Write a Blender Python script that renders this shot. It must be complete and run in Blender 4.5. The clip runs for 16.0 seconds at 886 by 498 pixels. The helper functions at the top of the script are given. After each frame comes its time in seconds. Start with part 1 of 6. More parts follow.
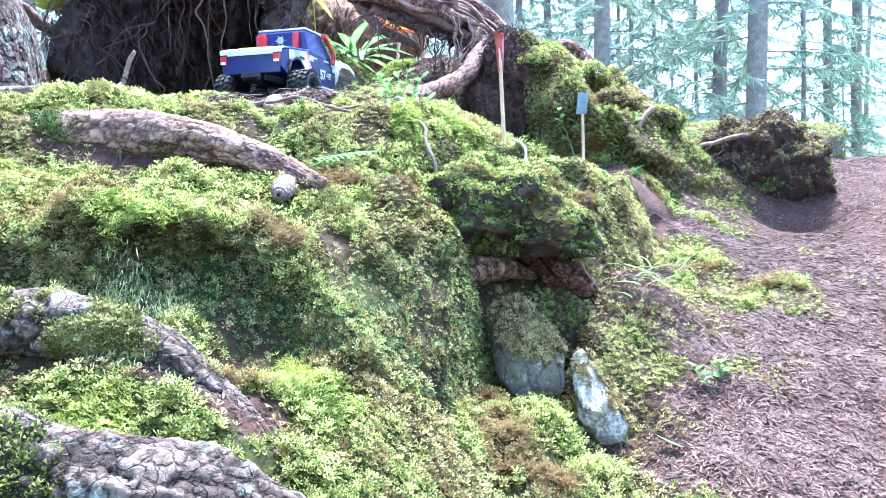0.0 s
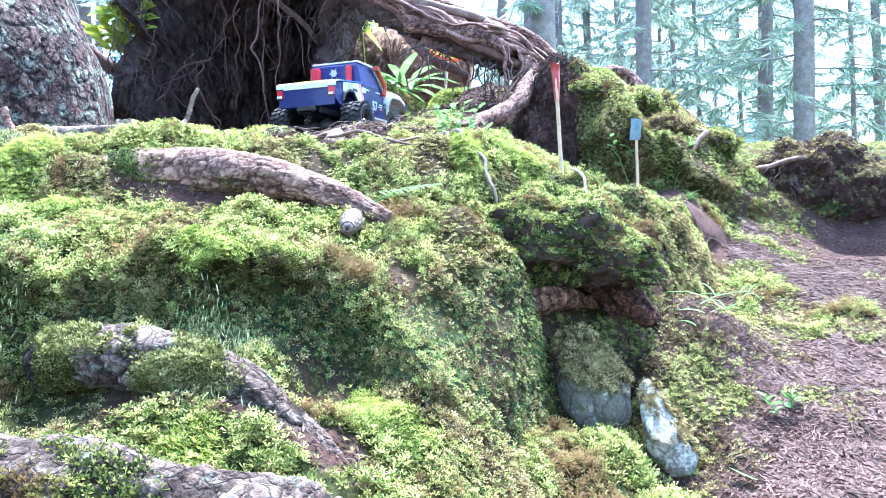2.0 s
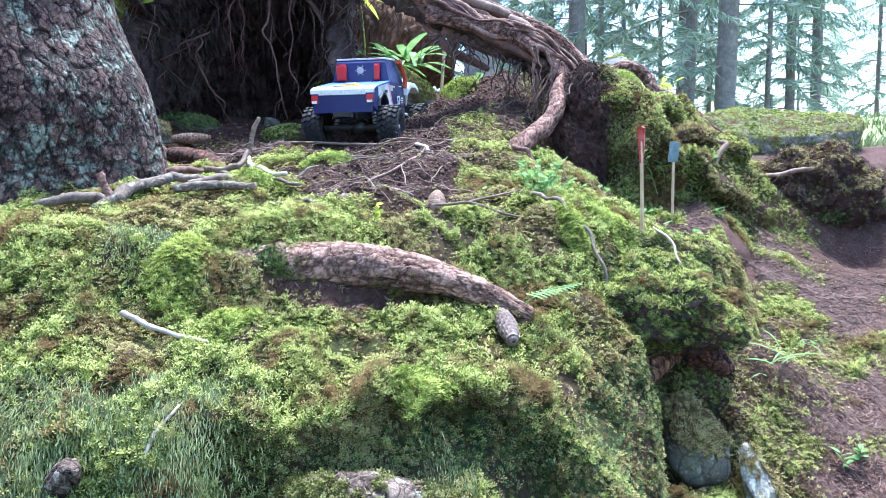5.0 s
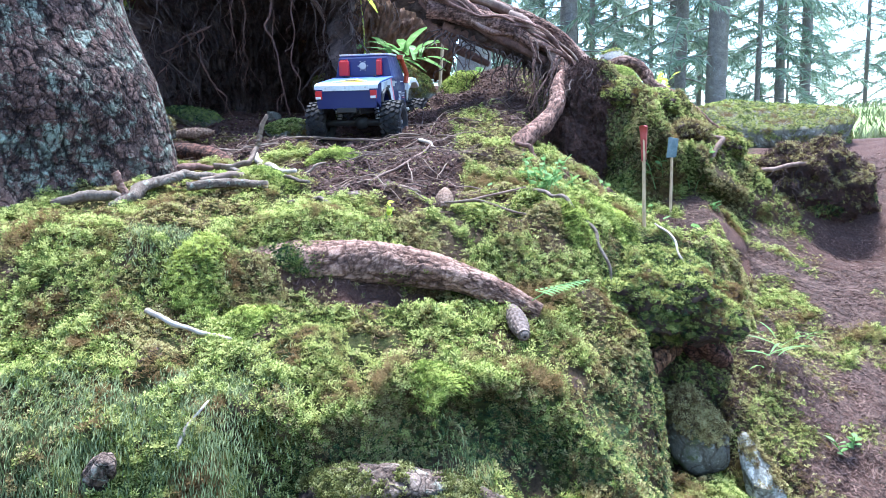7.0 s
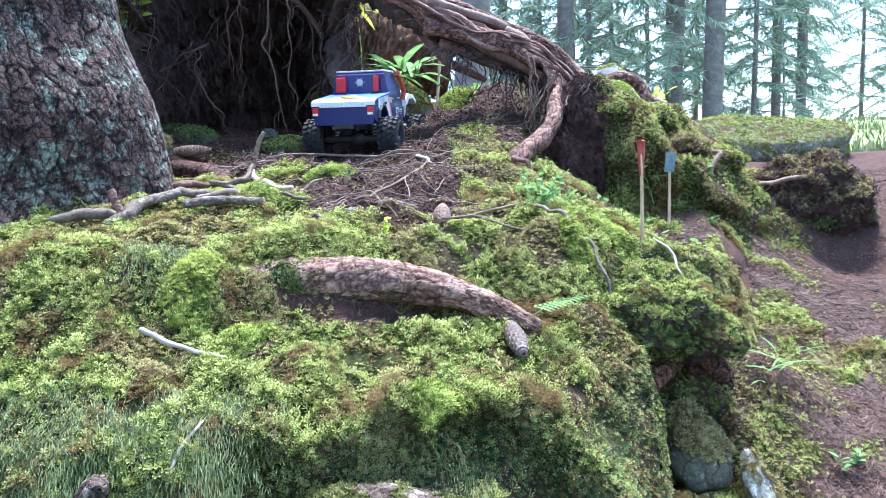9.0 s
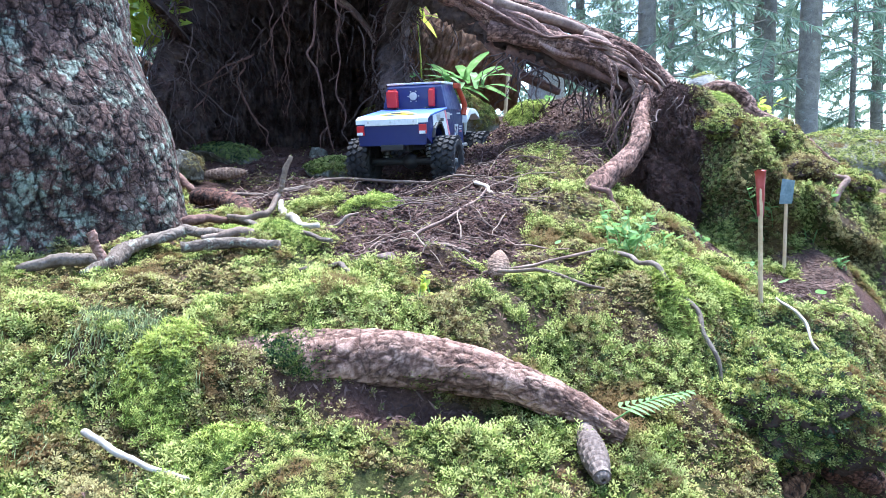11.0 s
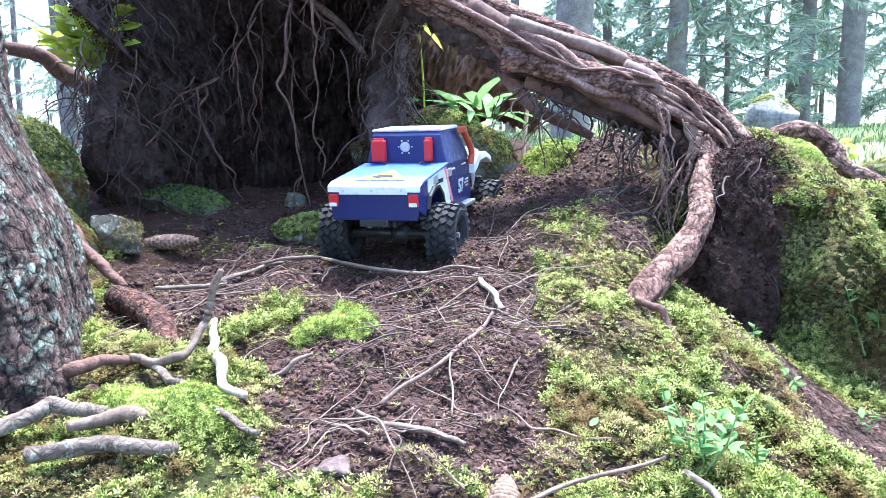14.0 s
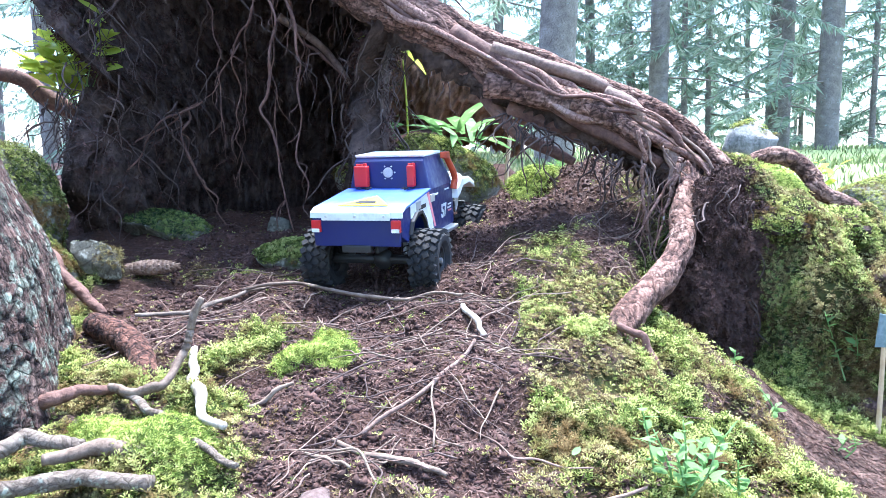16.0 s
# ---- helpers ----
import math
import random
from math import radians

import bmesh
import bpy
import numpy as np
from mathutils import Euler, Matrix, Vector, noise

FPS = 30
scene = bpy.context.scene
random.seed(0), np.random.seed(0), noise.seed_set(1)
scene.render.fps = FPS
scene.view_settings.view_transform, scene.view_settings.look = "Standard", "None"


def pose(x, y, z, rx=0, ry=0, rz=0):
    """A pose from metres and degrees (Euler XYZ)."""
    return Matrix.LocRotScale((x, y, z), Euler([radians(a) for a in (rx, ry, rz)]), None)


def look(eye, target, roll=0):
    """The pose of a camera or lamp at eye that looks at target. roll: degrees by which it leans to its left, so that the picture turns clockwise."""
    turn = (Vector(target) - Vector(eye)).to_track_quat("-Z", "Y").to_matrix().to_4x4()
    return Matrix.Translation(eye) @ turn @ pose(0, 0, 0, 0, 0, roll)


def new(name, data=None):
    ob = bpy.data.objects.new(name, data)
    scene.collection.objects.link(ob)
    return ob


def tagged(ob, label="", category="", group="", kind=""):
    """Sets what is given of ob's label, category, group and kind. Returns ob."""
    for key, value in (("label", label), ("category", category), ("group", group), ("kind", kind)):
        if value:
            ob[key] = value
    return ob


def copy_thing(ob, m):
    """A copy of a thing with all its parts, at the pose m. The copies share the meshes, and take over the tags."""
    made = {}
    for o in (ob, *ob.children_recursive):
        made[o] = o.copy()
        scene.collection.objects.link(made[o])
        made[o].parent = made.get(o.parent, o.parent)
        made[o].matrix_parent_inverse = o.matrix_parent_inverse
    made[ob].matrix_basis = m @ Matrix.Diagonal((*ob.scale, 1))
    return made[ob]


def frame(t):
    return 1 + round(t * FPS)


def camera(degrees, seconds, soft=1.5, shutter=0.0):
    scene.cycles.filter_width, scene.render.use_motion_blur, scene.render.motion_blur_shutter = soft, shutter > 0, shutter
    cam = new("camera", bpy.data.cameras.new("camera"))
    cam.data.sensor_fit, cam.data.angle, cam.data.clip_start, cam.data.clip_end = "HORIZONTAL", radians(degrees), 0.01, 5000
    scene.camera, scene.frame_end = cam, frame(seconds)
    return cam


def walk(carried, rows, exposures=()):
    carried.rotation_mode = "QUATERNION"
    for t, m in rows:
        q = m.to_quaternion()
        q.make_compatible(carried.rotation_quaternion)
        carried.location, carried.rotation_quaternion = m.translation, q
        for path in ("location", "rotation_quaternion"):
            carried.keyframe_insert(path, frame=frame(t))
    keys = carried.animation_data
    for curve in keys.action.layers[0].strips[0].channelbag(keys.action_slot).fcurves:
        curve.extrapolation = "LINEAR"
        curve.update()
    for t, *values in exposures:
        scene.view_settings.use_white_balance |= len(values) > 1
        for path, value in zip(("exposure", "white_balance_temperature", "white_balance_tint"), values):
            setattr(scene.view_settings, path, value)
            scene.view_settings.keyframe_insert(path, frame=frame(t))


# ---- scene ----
cam = camera(61.9, 16.0, soft=0.4)
METRES, EYE, TILT, LEAN, TURN = 1.3, 0.35, 0.0, 0.0, 0.0
ROWS = [
    (0.0, 0.0, 0.0, 0.0, 0.0, 0.0, -0.0),
    (0.5, -0.0036, 0.0015, -0.0031, 0.68, 0.11, 0.04),
    (1.0, -0.0061, 0.0006, -0.0036, 1.57, 0.51, 0.05),
    (1.5, -0.0108, 0.0001, 0.0003, 2.5, 1.15, 0.22),
    (2.0, -0.022, -0.0075, 0.0073, 3.2, 1.84, 0.59),
    (2.5, -0.0397, -0.017, 0.0141, 2.9, 1.48, 0.83),
    (3.0, -0.0881, -0.0186, 0.033, 1.47, 0.14, 1.06),
    (3.5, -0.1404, -0.0254, 0.0981, -0.67, -1.64, 1.29),
    (4.0, -0.1912, -0.036, 0.1667, -2.84, -3.71, 1.01),
    (6.5, -0.2828, -0.0719, 0.2321, -4.2, -7.33, 0.67),
    (7.0, -0.2817, -0.0755, 0.232, -4.54, -7.32, 0.73),
    (7.5, -0.2807, -0.0779, 0.2318, -4.81, -7.28, 0.77),
    (8.0, -0.2801, -0.0797, 0.2315, -5.06, -7.18, 0.85),
    (8.5, -0.2798, -0.082, 0.2315, -4.99, -6.64, 0.98),
    (11.0, -0.2447, 0.1367, 0.2599, 1.1, -5.21, 0.86),
    (11.5, -0.2213, 0.209, 0.3308, 3.49, -6.02, 0.83),
    (12.0, -0.2283, 0.3083, 0.3571, 4.5, -7.16, 0.75),
    (12.5, -0.236, 0.3876, 0.3817, 4.51, -8.05, 0.65),
    (13.0, -0.2296, 0.4166, 0.4008, 4.08, -8.54, 0.47),
    (13.5, -0.2221, 0.4298, 0.3993, 3.19, -8.17, 0.54),
    (14.0, -0.2185, 0.4297, 0.4036, 2.76, -7.53, 0.7),
    (14.5, -0.2183, 0.4296, 0.4129, 2.22, -7.13, 0.78),
    (15.0, -0.2167, 0.4318, 0.4111, 1.79, -6.78, 0.95),
    (15.5, -0.2151, 0.4292, 0.4091, 1.56, -6.4, 0.9),
    (16.0, -0.2154, 0.4306, 0.4104, 1.61, -5.97, 0.65),
]
EXPOSURE = [(t, s, k, 11) for t, s, k in ((0.0, 3.30, 5080), (1.0, 3.32, 5080), (2.5, 3.16, 5080), (3.2, 2.80, 5100), (3.6, 2.68, 5160), (4.2, 2.56, 5220), (8.5, 2.44, 5260), (11.5, 2.52, 5300), (13.0, 2.72, 5300), (16.0, 2.88, 5320))]
walk(cam, [(t, pose(0, 0, EYE, TILT, LEAN, TURN) @ pose(METRES * x, METRES * y, METRES * z, 90 + pitch, roll, yaw)) for t, x, y, z, yaw, pitch, roll in ROWS],
     exposures=EXPOSURE)

# ---- world and light ----
SUN_HEIGHT, SUN_WAY = 73.0, 20.0
world = bpy.data.worlds.new("world")
scene.world = world
world.use_nodes = True
wn, wl = world.node_tree.nodes, world.node_tree.links
sky = wn.new("ShaderNodeTexSky")
sky.sky_type, sky.sun_disc = "NISHITA", False
sky.sun_elevation, sky.sun_rotation = radians(SUN_HEIGHT), radians(SUN_WAY)
sky.air_density, sky.dust_density, sky.ozone_density = 1.2, 1.6, 2.0
wl.new(sky.outputs[0], wn["Background"].inputs[0])
wn["Background"].inputs[1].default_value = 0.15
sun = new("sun", bpy.data.lights.new("sun", "SUN"))
sun.data.energy, sun.data.angle, sun.data.color = 2.9, radians(16), (1.0, 0.96, 0.89)
a, h = radians(SUN_WAY), radians(SUN_HEIGHT)
sun.matrix_world = look((0, 0, 0), (-math.sin(a) * math.cos(h), -math.cos(a) * math.cos(h), -math.sin(h)))

# ---- materials ----
def shader(name):
    m = bpy.data.materials.new(name)
    m.use_nodes = True
    return m, m.node_tree.nodes, m.node_tree.links, m.node_tree.nodes["Principled BSDF"]


def noise_node(n, l, coord, scale, detail=5, rough_=0.6, distort=0.0):
    t = n.new("ShaderNodeTexNoise")
    t.inputs["Scale"].default_value, t.inputs["Detail"].default_value = scale, detail
    t.inputs["Roughness"].default_value, t.inputs["Distortion"].default_value = rough_, distort
    l.new(coord, t.inputs["Vector"])
    return t.outputs["Fac"]


def ramp(n, l, fac, stops):
    r = n.new("ShaderNodeValToRGB")
    e = r.color_ramp.elements
    while len(e) < len(stops):
        e.new(0.5)
    for k, (p, c) in zip(e, stops):
        k.position, k.color = p, (*c, 1)
    l.new(fac, r.inputs[0])
    return r.outputs[0]


def blend(n, l, fac, a, b, how="MIX"):
    m = n.new("ShaderNodeMix")
    m.data_type, m.blend_type = "RGBA", how
    for sock, v in ((m.inputs[0], fac), (m.inputs[6], a), (m.inputs[7], b)):
        if isinstance(v, (int, float)):
            sock.default_value = v
        elif isinstance(v, tuple):
            sock.default_value = (*v, 1)
        else:
            l.new(v, sock)
    return m.outputs[2]


def bump(n, l, p, height, strength, distance):
    b = n.new("ShaderNodeBump")
    b.inputs["Strength"].default_value, b.inputs["Distance"].default_value = strength, distance
    l.new(height, b.inputs["Height"])
    l.new(b.outputs[0], p.inputs["Normal"])


def grained(name, dark, mid, light, size=20.0, rough_=0.8, depth=0.003, fine=160.0, spec=0.3, island=0.0, metal=0.0, stretch=None):
    """A surface of three tones with large stains, fine grain and relief."""
    m, n, l, p = shader(name)
    c = n.new("ShaderNodeTexCoord").outputs["Object"]
    if stretch:
        mp = n.new("ShaderNodeMapping")
        mp.inputs["Scale"].default_value = stretch
        l.new(c, mp.inputs[0])
        c = mp.outputs[0]
    big, small = noise_node(n, l, c, size), noise_node(n, l, c, fine, 4, 0.7)
    col = ramp(n, l, big, [(0.30, dark), (0.5, mid), (0.70, light)])
    col = blend(n, l, 0.45, col, ramp(n, l, small, [(0.3, dark), (0.72, light)]))
    if island:
        g = n.new("ShaderNodeNewGeometry").outputs["Random Per Island"]
        tint = ramp(n, l, g, [(0.0, tuple(1 - island for _ in "rgb")), (1.0, (1.0, 1.0, 1.0))])
        col = blend(n, l, 1.0, col, tint, "MULTIPLY")
    l.new(col, p.inputs["Base Color"])
    p.inputs["Roughness"].default_value, p.inputs["Metallic"].default_value = rough_, metal
    p.inputs["Specular IOR Level"].default_value = spec
    if depth:
        bump(n, l, p, small, 0.7, depth)
    return m


def leafy(name, tones, size=8.0, fine=60.0, shine=0.5, through_=0.35, patches=None, contrast=0.55, base=0.58, tips=False):
    """Thin green blades that let some light through; tones from dark to light, varied by place and from blade to blade."""
    m, n, l, p = shader(name)
    c = n.new("ShaderNodeTexCoord").outputs["Object"]
    g = n.new("ShaderNodeNewGeometry").outputs["Random Per Island"]
    big, small = noise_node(n, l, c, size, 3), noise_node(n, l, c, fine, 2)
    mixv = n.new("ShaderNodeMath")
    mixv.operation = "MULTIPLY_ADD"
    l.new(g, mixv.inputs[0])
    mixv.inputs[1].default_value = contrast
    l.new(big, mixv.inputs[2])
    mix2 = n.new("ShaderNodeMath")
    mix2.operation = "MULTIPLY_ADD"
    l.new(small, mix2.inputs[0])
    mix2.inputs[1].default_value = 0.35
    l.new(mixv.outputs[0], mix2.inputs[2])
    k = len(tones) - 1
    col = ramp(n, l, mix2.outputs[0], [(min(1.0, base + 0.62 * (i / k) ** 0.9), t) for i, t in enumerate(tones)])
    if patches:
        far = noise_node(n, l, c, patches[0], 4)
        f = ramp(n, l, far, [(patches[2], (0, 0, 0)), (patches[2] + 0.09, (1, 1, 1))])
        col = blend(n, l, f, col, patches[1])
    # browner at a shoot's foot; shade between shoots is partly in this colour
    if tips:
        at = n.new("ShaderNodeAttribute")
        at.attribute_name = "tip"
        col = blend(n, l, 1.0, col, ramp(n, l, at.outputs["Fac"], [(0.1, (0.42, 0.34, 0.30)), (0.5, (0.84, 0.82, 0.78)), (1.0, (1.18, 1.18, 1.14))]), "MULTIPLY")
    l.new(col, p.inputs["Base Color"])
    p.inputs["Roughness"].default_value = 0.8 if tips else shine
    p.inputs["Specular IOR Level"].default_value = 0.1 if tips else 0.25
    t = n.new("ShaderNodeBsdfTranslucent")
    l.new(col, t.inputs[0])
    mx = n.new("ShaderNodeMixShader")
    mx.inputs[0].default_value = through_
    l.new(p.outputs[0], mx.inputs[1])
    l.new(t.outputs[0], mx.inputs[2])
    l.new(mx.outputs[0], n["Material Output"].inputs[0])
    return m


def bark_material(name, dark, mid, light, lichen, amount, cell=55.0, moss=0.0, plated=False, deep=0.14, spot=22, flakes=(62, 165), stretch=(1, 1, 1), crackle=0.22):
    """Bark or mossy rock. plated: the tone changes from plate to plate of the mesh."""
    m, n, l, p = shader(name)
    c = n.new("ShaderNodeTexCoord").outputs["Object"]
    big, small = noise_node(n, l, c, 14), noise_node(n, l, c, 230, 5, 0.75)
    col = ramp(n, l, big, [(0.3, dark), (0.5, mid), (0.68, light)])
    col = blend(n, l, 0.5, col, ramp(n, l, small, [(0.3, dark), (0.7, light)]))
    height = small
    if plated and amount:
        spots = noise_node(n, l, c, 26, 9, 0.75)
        f = ramp(n, l, spots, [(amount, (0, 0, 0)), (amount + 0.07, (0.9, 0.9, 0.9))])
        col = blend(n, l, f, col, blend(n, l, small, tuple(q * 0.55 for q in lichen), tuple(min(1, q * 1.35) for q in lichen)))
    if plated:
        at = n.new("ShaderNodeAttribute")
        at.attribute_name = "plate"
        col = blend(n, l, 1.0, col, ramp(n, l, at.outputs["Fac"], [(0, (deep, deep * 0.85, deep * 0.8)), (0.4, (0.80, 0.76, 0.74)), (1, (1.55, 1.55, 1.53))]), "MULTIPLY")
        mp = n.new("ShaderNodeMapping")
        mp.inputs["Scale"].default_value = stretch
        l.new(c, mp.inputs[0])
        wob = n.new("ShaderNodeTexNoise")
        wob.inputs["Scale"].default_value, wob.inputs["Detail"].default_value = 55, 4
        l.new(c, wob.inputs["Vector"])
        wv = n.new("ShaderNodeVectorMath")
        wv.operation = "MULTIPLY_ADD"
        l.new(wob.outputs["Color"], wv.inputs[0])
        wv.inputs[1].default_value = (0.022, 0.022, 0.022)
        l.new(mp.outputs[0], wv.inputs[2])
        for scale, gap, shade, weight in ((flakes[0], 0.085, crackle, 1.0), (flakes[1], 0.09, 0.3 + crackle, 0.4)):
            v = n.new("ShaderNodeTexVoronoi")
            v.inputs["Scale"].default_value = scale
            l.new(wv.outputs[0], v.inputs["Vector"])
            bit = n.new("ShaderNodeSeparateColor")
            l.new(v.outputs["Color"], bit.inputs[0])
            e = n.new("ShaderNodeTexVoronoi")
            e.feature, e.inputs["Scale"].default_value = "DISTANCE_TO_EDGE", scale
            l.new(wv.outputs[0], e.inputs["Vector"])
            crack = ramp(n, l, e.outputs["Distance"], [(0.0, (shade, shade, shade)), (gap, (1, 1, 1))])
            col = blend(n, l, 1.0, col, crack, "MULTIPLY")
            col = blend(n, l, 1.0, col, ramp(n, l, bit.outputs[0], [(0, (0.80, 0.77, 0.75)), (1, (1.18, 1.18, 1.18))]), "MULTIPLY")
            for src, k in ((crack, weight), (bit.outputs[1], weight * 0.8)):
                hs = n.new("ShaderNodeMath")
                hs.operation = "MULTIPLY_ADD"
                l.new(src, hs.inputs[0])
                hs.inputs[1].default_value = k
                l.new(height, hs.inputs[2])
                height = hs.outputs[0]
    else:
        v = n.new("ShaderNodeTexVoronoi")
        v.feature, v.inputs["Scale"].default_value = "DISTANCE_TO_EDGE", cell
        wob = noise_node(n, l, c, 18, 3)
        wv = n.new("ShaderNodeVectorMath")
        wv.operation = "MULTIPLY_ADD"
        l.new(wob, wv.inputs[0])
        wv.inputs[1].default_value = (0.05, 0.05, 0.05)
        l.new(c, wv.inputs[2])
        l.new(wv.outputs[0], v.inputs["Vector"])
        crack = ramp(n, l, v.outputs["Distance"], [(0.0, (0.55, 0.52, 0.50)), (0.08, (1, 1, 1))])
        col = blend(n, l, 1.0, col, crack, "MULTIPLY")
        hsum = n.new("ShaderNodeMath")
        hsum.operation = "MULTIPLY_ADD"
        l.new(small, hsum.inputs[0])
        hsum.inputs[1].default_value = 0.4
        l.new(v.outputs["Distance"], hsum.inputs[2])
        height = hsum.outputs[0]
    if amount and not plated:
        spots = noise_node(n, l, c, spot, 8, 0.72)
        f = ramp(n, l, spots, [(amount, (0, 0, 0)), (amount + 0.05, (0.85, 0.85, 0.85))])
        col = blend(n, l, f, col, blend(n, l, small, tuple(q * 0.6 for q in lichen), tuple(min(1, q * 1.35) for q in lichen)))
    if moss:
        spots = noise_node(n, l, c, 9, 6, 0.7)
        f = ramp(n, l, spots, [(moss, (0, 0, 0)), (moss + 0.08, (1, 1, 1))])
        col = blend(n, l, f, col, (0.08, 0.095, 0.03))
    l.new(col, p.inputs["Base Color"])
    p.inputs["Roughness"].default_value = 0.85
    p.inputs["Specular IOR Level"].default_value = 0.25
    bump(n, l, p, height, 0.8, 0.006)
    return m


def ground_material():
    """Moss, needle litter and bare humus, by how thickly moss grows."""
    m, n, l, p = shader("forest_floor")
    c = n.new("ShaderNodeTexCoord").outputs["Object"]
    at = n.new("ShaderNodeAttribute")
    at.attribute_name = "moss"
    at2 = n.new("ShaderNodeAttribute")
    at2.attribute_name = "litter"
    at3 = n.new("ShaderNodeAttribute")
    at3.attribute_name = "grass"
    big, small = noise_node(n, l, c, 9), noise_node(n, l, c, 170, 5, 0.75)
    mid = noise_node(n, l, c, 45, 5)
    soil = blend(n, l, 0.5, ramp(n, l, big, [(0.3, (0.023, 0.012, 0.009)), (0.7, (0.085, 0.043, 0.031))]),
                 ramp(n, l, small, [(0.35, (0.014, 0.008, 0.007)), (0.7, (0.12, 0.062, 0.043))]))
    duff = blend(n, l, 0.55, ramp(n, l, mid, [(0.3, (0.032, 0.0145, 0.0105)), (0.7, (0.080, 0.041, 0.030))]),
                 ramp(n, l, small, [(0.3, (0.020, 0.010, 0.008)), (0.72, (0.17, 0.100, 0.076))]))
    # green under the moss is darkened: shade of the gaps put into colour
    green = blend(n, l, 0.5, ramp(n, l, mid, [(0.3, (0.012, 0.014, 0.005)), (0.7, (0.06, 0.062, 0.016))]),
                  ramp(n, l, small, [(0.3, (0.012, 0.010, 0.006)), (0.72, (0.09, 0.10, 0.025))]))
    turf = ramp(n, l, mid, [(0.3, (0.13, 0.16, 0.05)), (0.7, (0.30, 0.35, 0.14))])
    col = blend(n, l, at2.outputs["Fac"], soil, duff)
    col = blend(n, l, at.outputs["Fac"], col, green)
    col = blend(n, l, at3.outputs["Fac"], col, turf)
    l.new(col, p.inputs["Base Color"])
    p.inputs["Roughness"].default_value = 0.95
    p.inputs["Specular IOR Level"].default_value = 0.15
    bump(n, l, p, small, 0.9, 0.006)
    return m


GROUND = ground_material()
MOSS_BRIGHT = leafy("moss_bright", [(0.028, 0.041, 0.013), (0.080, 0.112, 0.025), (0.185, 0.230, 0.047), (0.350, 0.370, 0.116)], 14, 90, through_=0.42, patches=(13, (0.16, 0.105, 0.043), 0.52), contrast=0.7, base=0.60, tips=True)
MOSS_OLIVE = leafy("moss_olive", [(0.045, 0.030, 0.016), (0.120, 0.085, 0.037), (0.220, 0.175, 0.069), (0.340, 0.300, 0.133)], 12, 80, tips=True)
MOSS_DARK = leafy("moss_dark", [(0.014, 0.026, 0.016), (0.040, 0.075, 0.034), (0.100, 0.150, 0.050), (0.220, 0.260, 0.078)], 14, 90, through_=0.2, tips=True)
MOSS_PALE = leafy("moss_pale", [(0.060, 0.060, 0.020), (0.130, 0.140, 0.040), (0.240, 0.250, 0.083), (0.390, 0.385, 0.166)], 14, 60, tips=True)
MOSS_TRAIL = leafy("moss_trailing", [(0.045, 0.062, 0.022), (0.10, 0.135, 0.045), (0.19, 0.235, 0.085), (0.30, 0.34, 0.15)], 14, 60)
BARK = bark_material("spruce_bark", (0.030, 0.014, 0.010), (0.098, 0.045, 0.034), (0.19, 0.140, 0.118), (0.24, 0.29, 0.23), 0.505, plated=True, deep=0.2, flakes=(44, 120), stretch=(1, 1, 0.8), crackle=0.36)
ROOT_GREY = bark_material("root_grey_bark", (0.065, 0.042, 0.032), (0.165, 0.118, 0.090), (0.29, 0.23, 0.185), (0.28, 0.32, 0.26), 0.55, plated=True, deep=0.2, flakes=(70, 170), crackle=0.4)
ROOT_BARK = bark_material("root_bark", (0.17, 0.09, 0.062), (0.34, 0.205, 0.15), (0.48, 0.35, 0.28), (0.42, 0.37, 0.33), 0.66, plated=True, deep=0.34, flakes=(40, 120), crackle=0.62)
ROOT_RED = bark_material("root_red_bark", (0.055, 0.022, 0.014), (0.14, 0.06, 0.04), (0.26, 0.14, 0.10), (0.30, 0.24, 0.21), 0.66, plated=True, deep=0.2)
ROOT_KNEE = bark_material("root_brown_bark", (0.10, 0.045, 0.031), (0.25, 0.132, 0.096), (0.43, 0.29, 0.23), (0.46, 0.39, 0.34), 0.60, plated=True, deep=0.26, flakes=(40, 120), crackle=0.55)
ROOT_SKIN = bark_material("root_skin", (0.085, 0.036, 0.024), (0.235, 0.118, 0.086), (0.43, 0.285, 0.225), (0.46, 0.39, 0.34), 0.62, 80)
ROOT_DARK = grained("root_dark", (0.035, 0.018, 0.014), (0.105, 0.050, 0.037), (0.23, 0.125, 0.09), 18, 0.8, 0.004, 120)
ROOT_PALE = grained("root_pale", (0.06, 0.032, 0.023), (0.16, 0.095, 0.07), (0.34, 0.235, 0.18), 22, 0.75, 0.003, 140)
ROOTLET = grained("rootlet", (0.025, 0.015, 0.013), (0.08, 0.048, 0.04), (0.20, 0.135, 0.11), 15, 0.75, 0.001, 200, island=0.5)
HUMUS = grained("humus", (0.018, 0.0135, 0.013), (0.054, 0.038, 0.032), (0.15, 0.10, 0.08), 16, 0.95, 0.02, 75, spec=0.1)
LITTER = grained("needle_litter", (0.042, 0.020, 0.014), (0.12, 0.064, 0.045), (0.31, 0.19, 0.142), 30, 0.75, 0, 200, island=0.65)
SOILBIT = grained("humus_crumbs", (0.024, 0.012, 0.010), (0.070, 0.034, 0.026), (0.155, 0.082, 0.062), 30, 0.9, 0, 200, island=0.6)
STICK = grained("dead_stick", (0.06, 0.036, 0.024), (0.15, 0.10, 0.07), (0.30, 0.225, 0.165), 25, 0.75, 0.002, 150, stretch=(1, 1, 1))
STICK_GREY = grained("weathered_branch", (0.05, 0.034, 0.024), (0.125, 0.09, 0.066), (0.27, 0.215, 0.17), 30, 0.85, 0.004, 150)
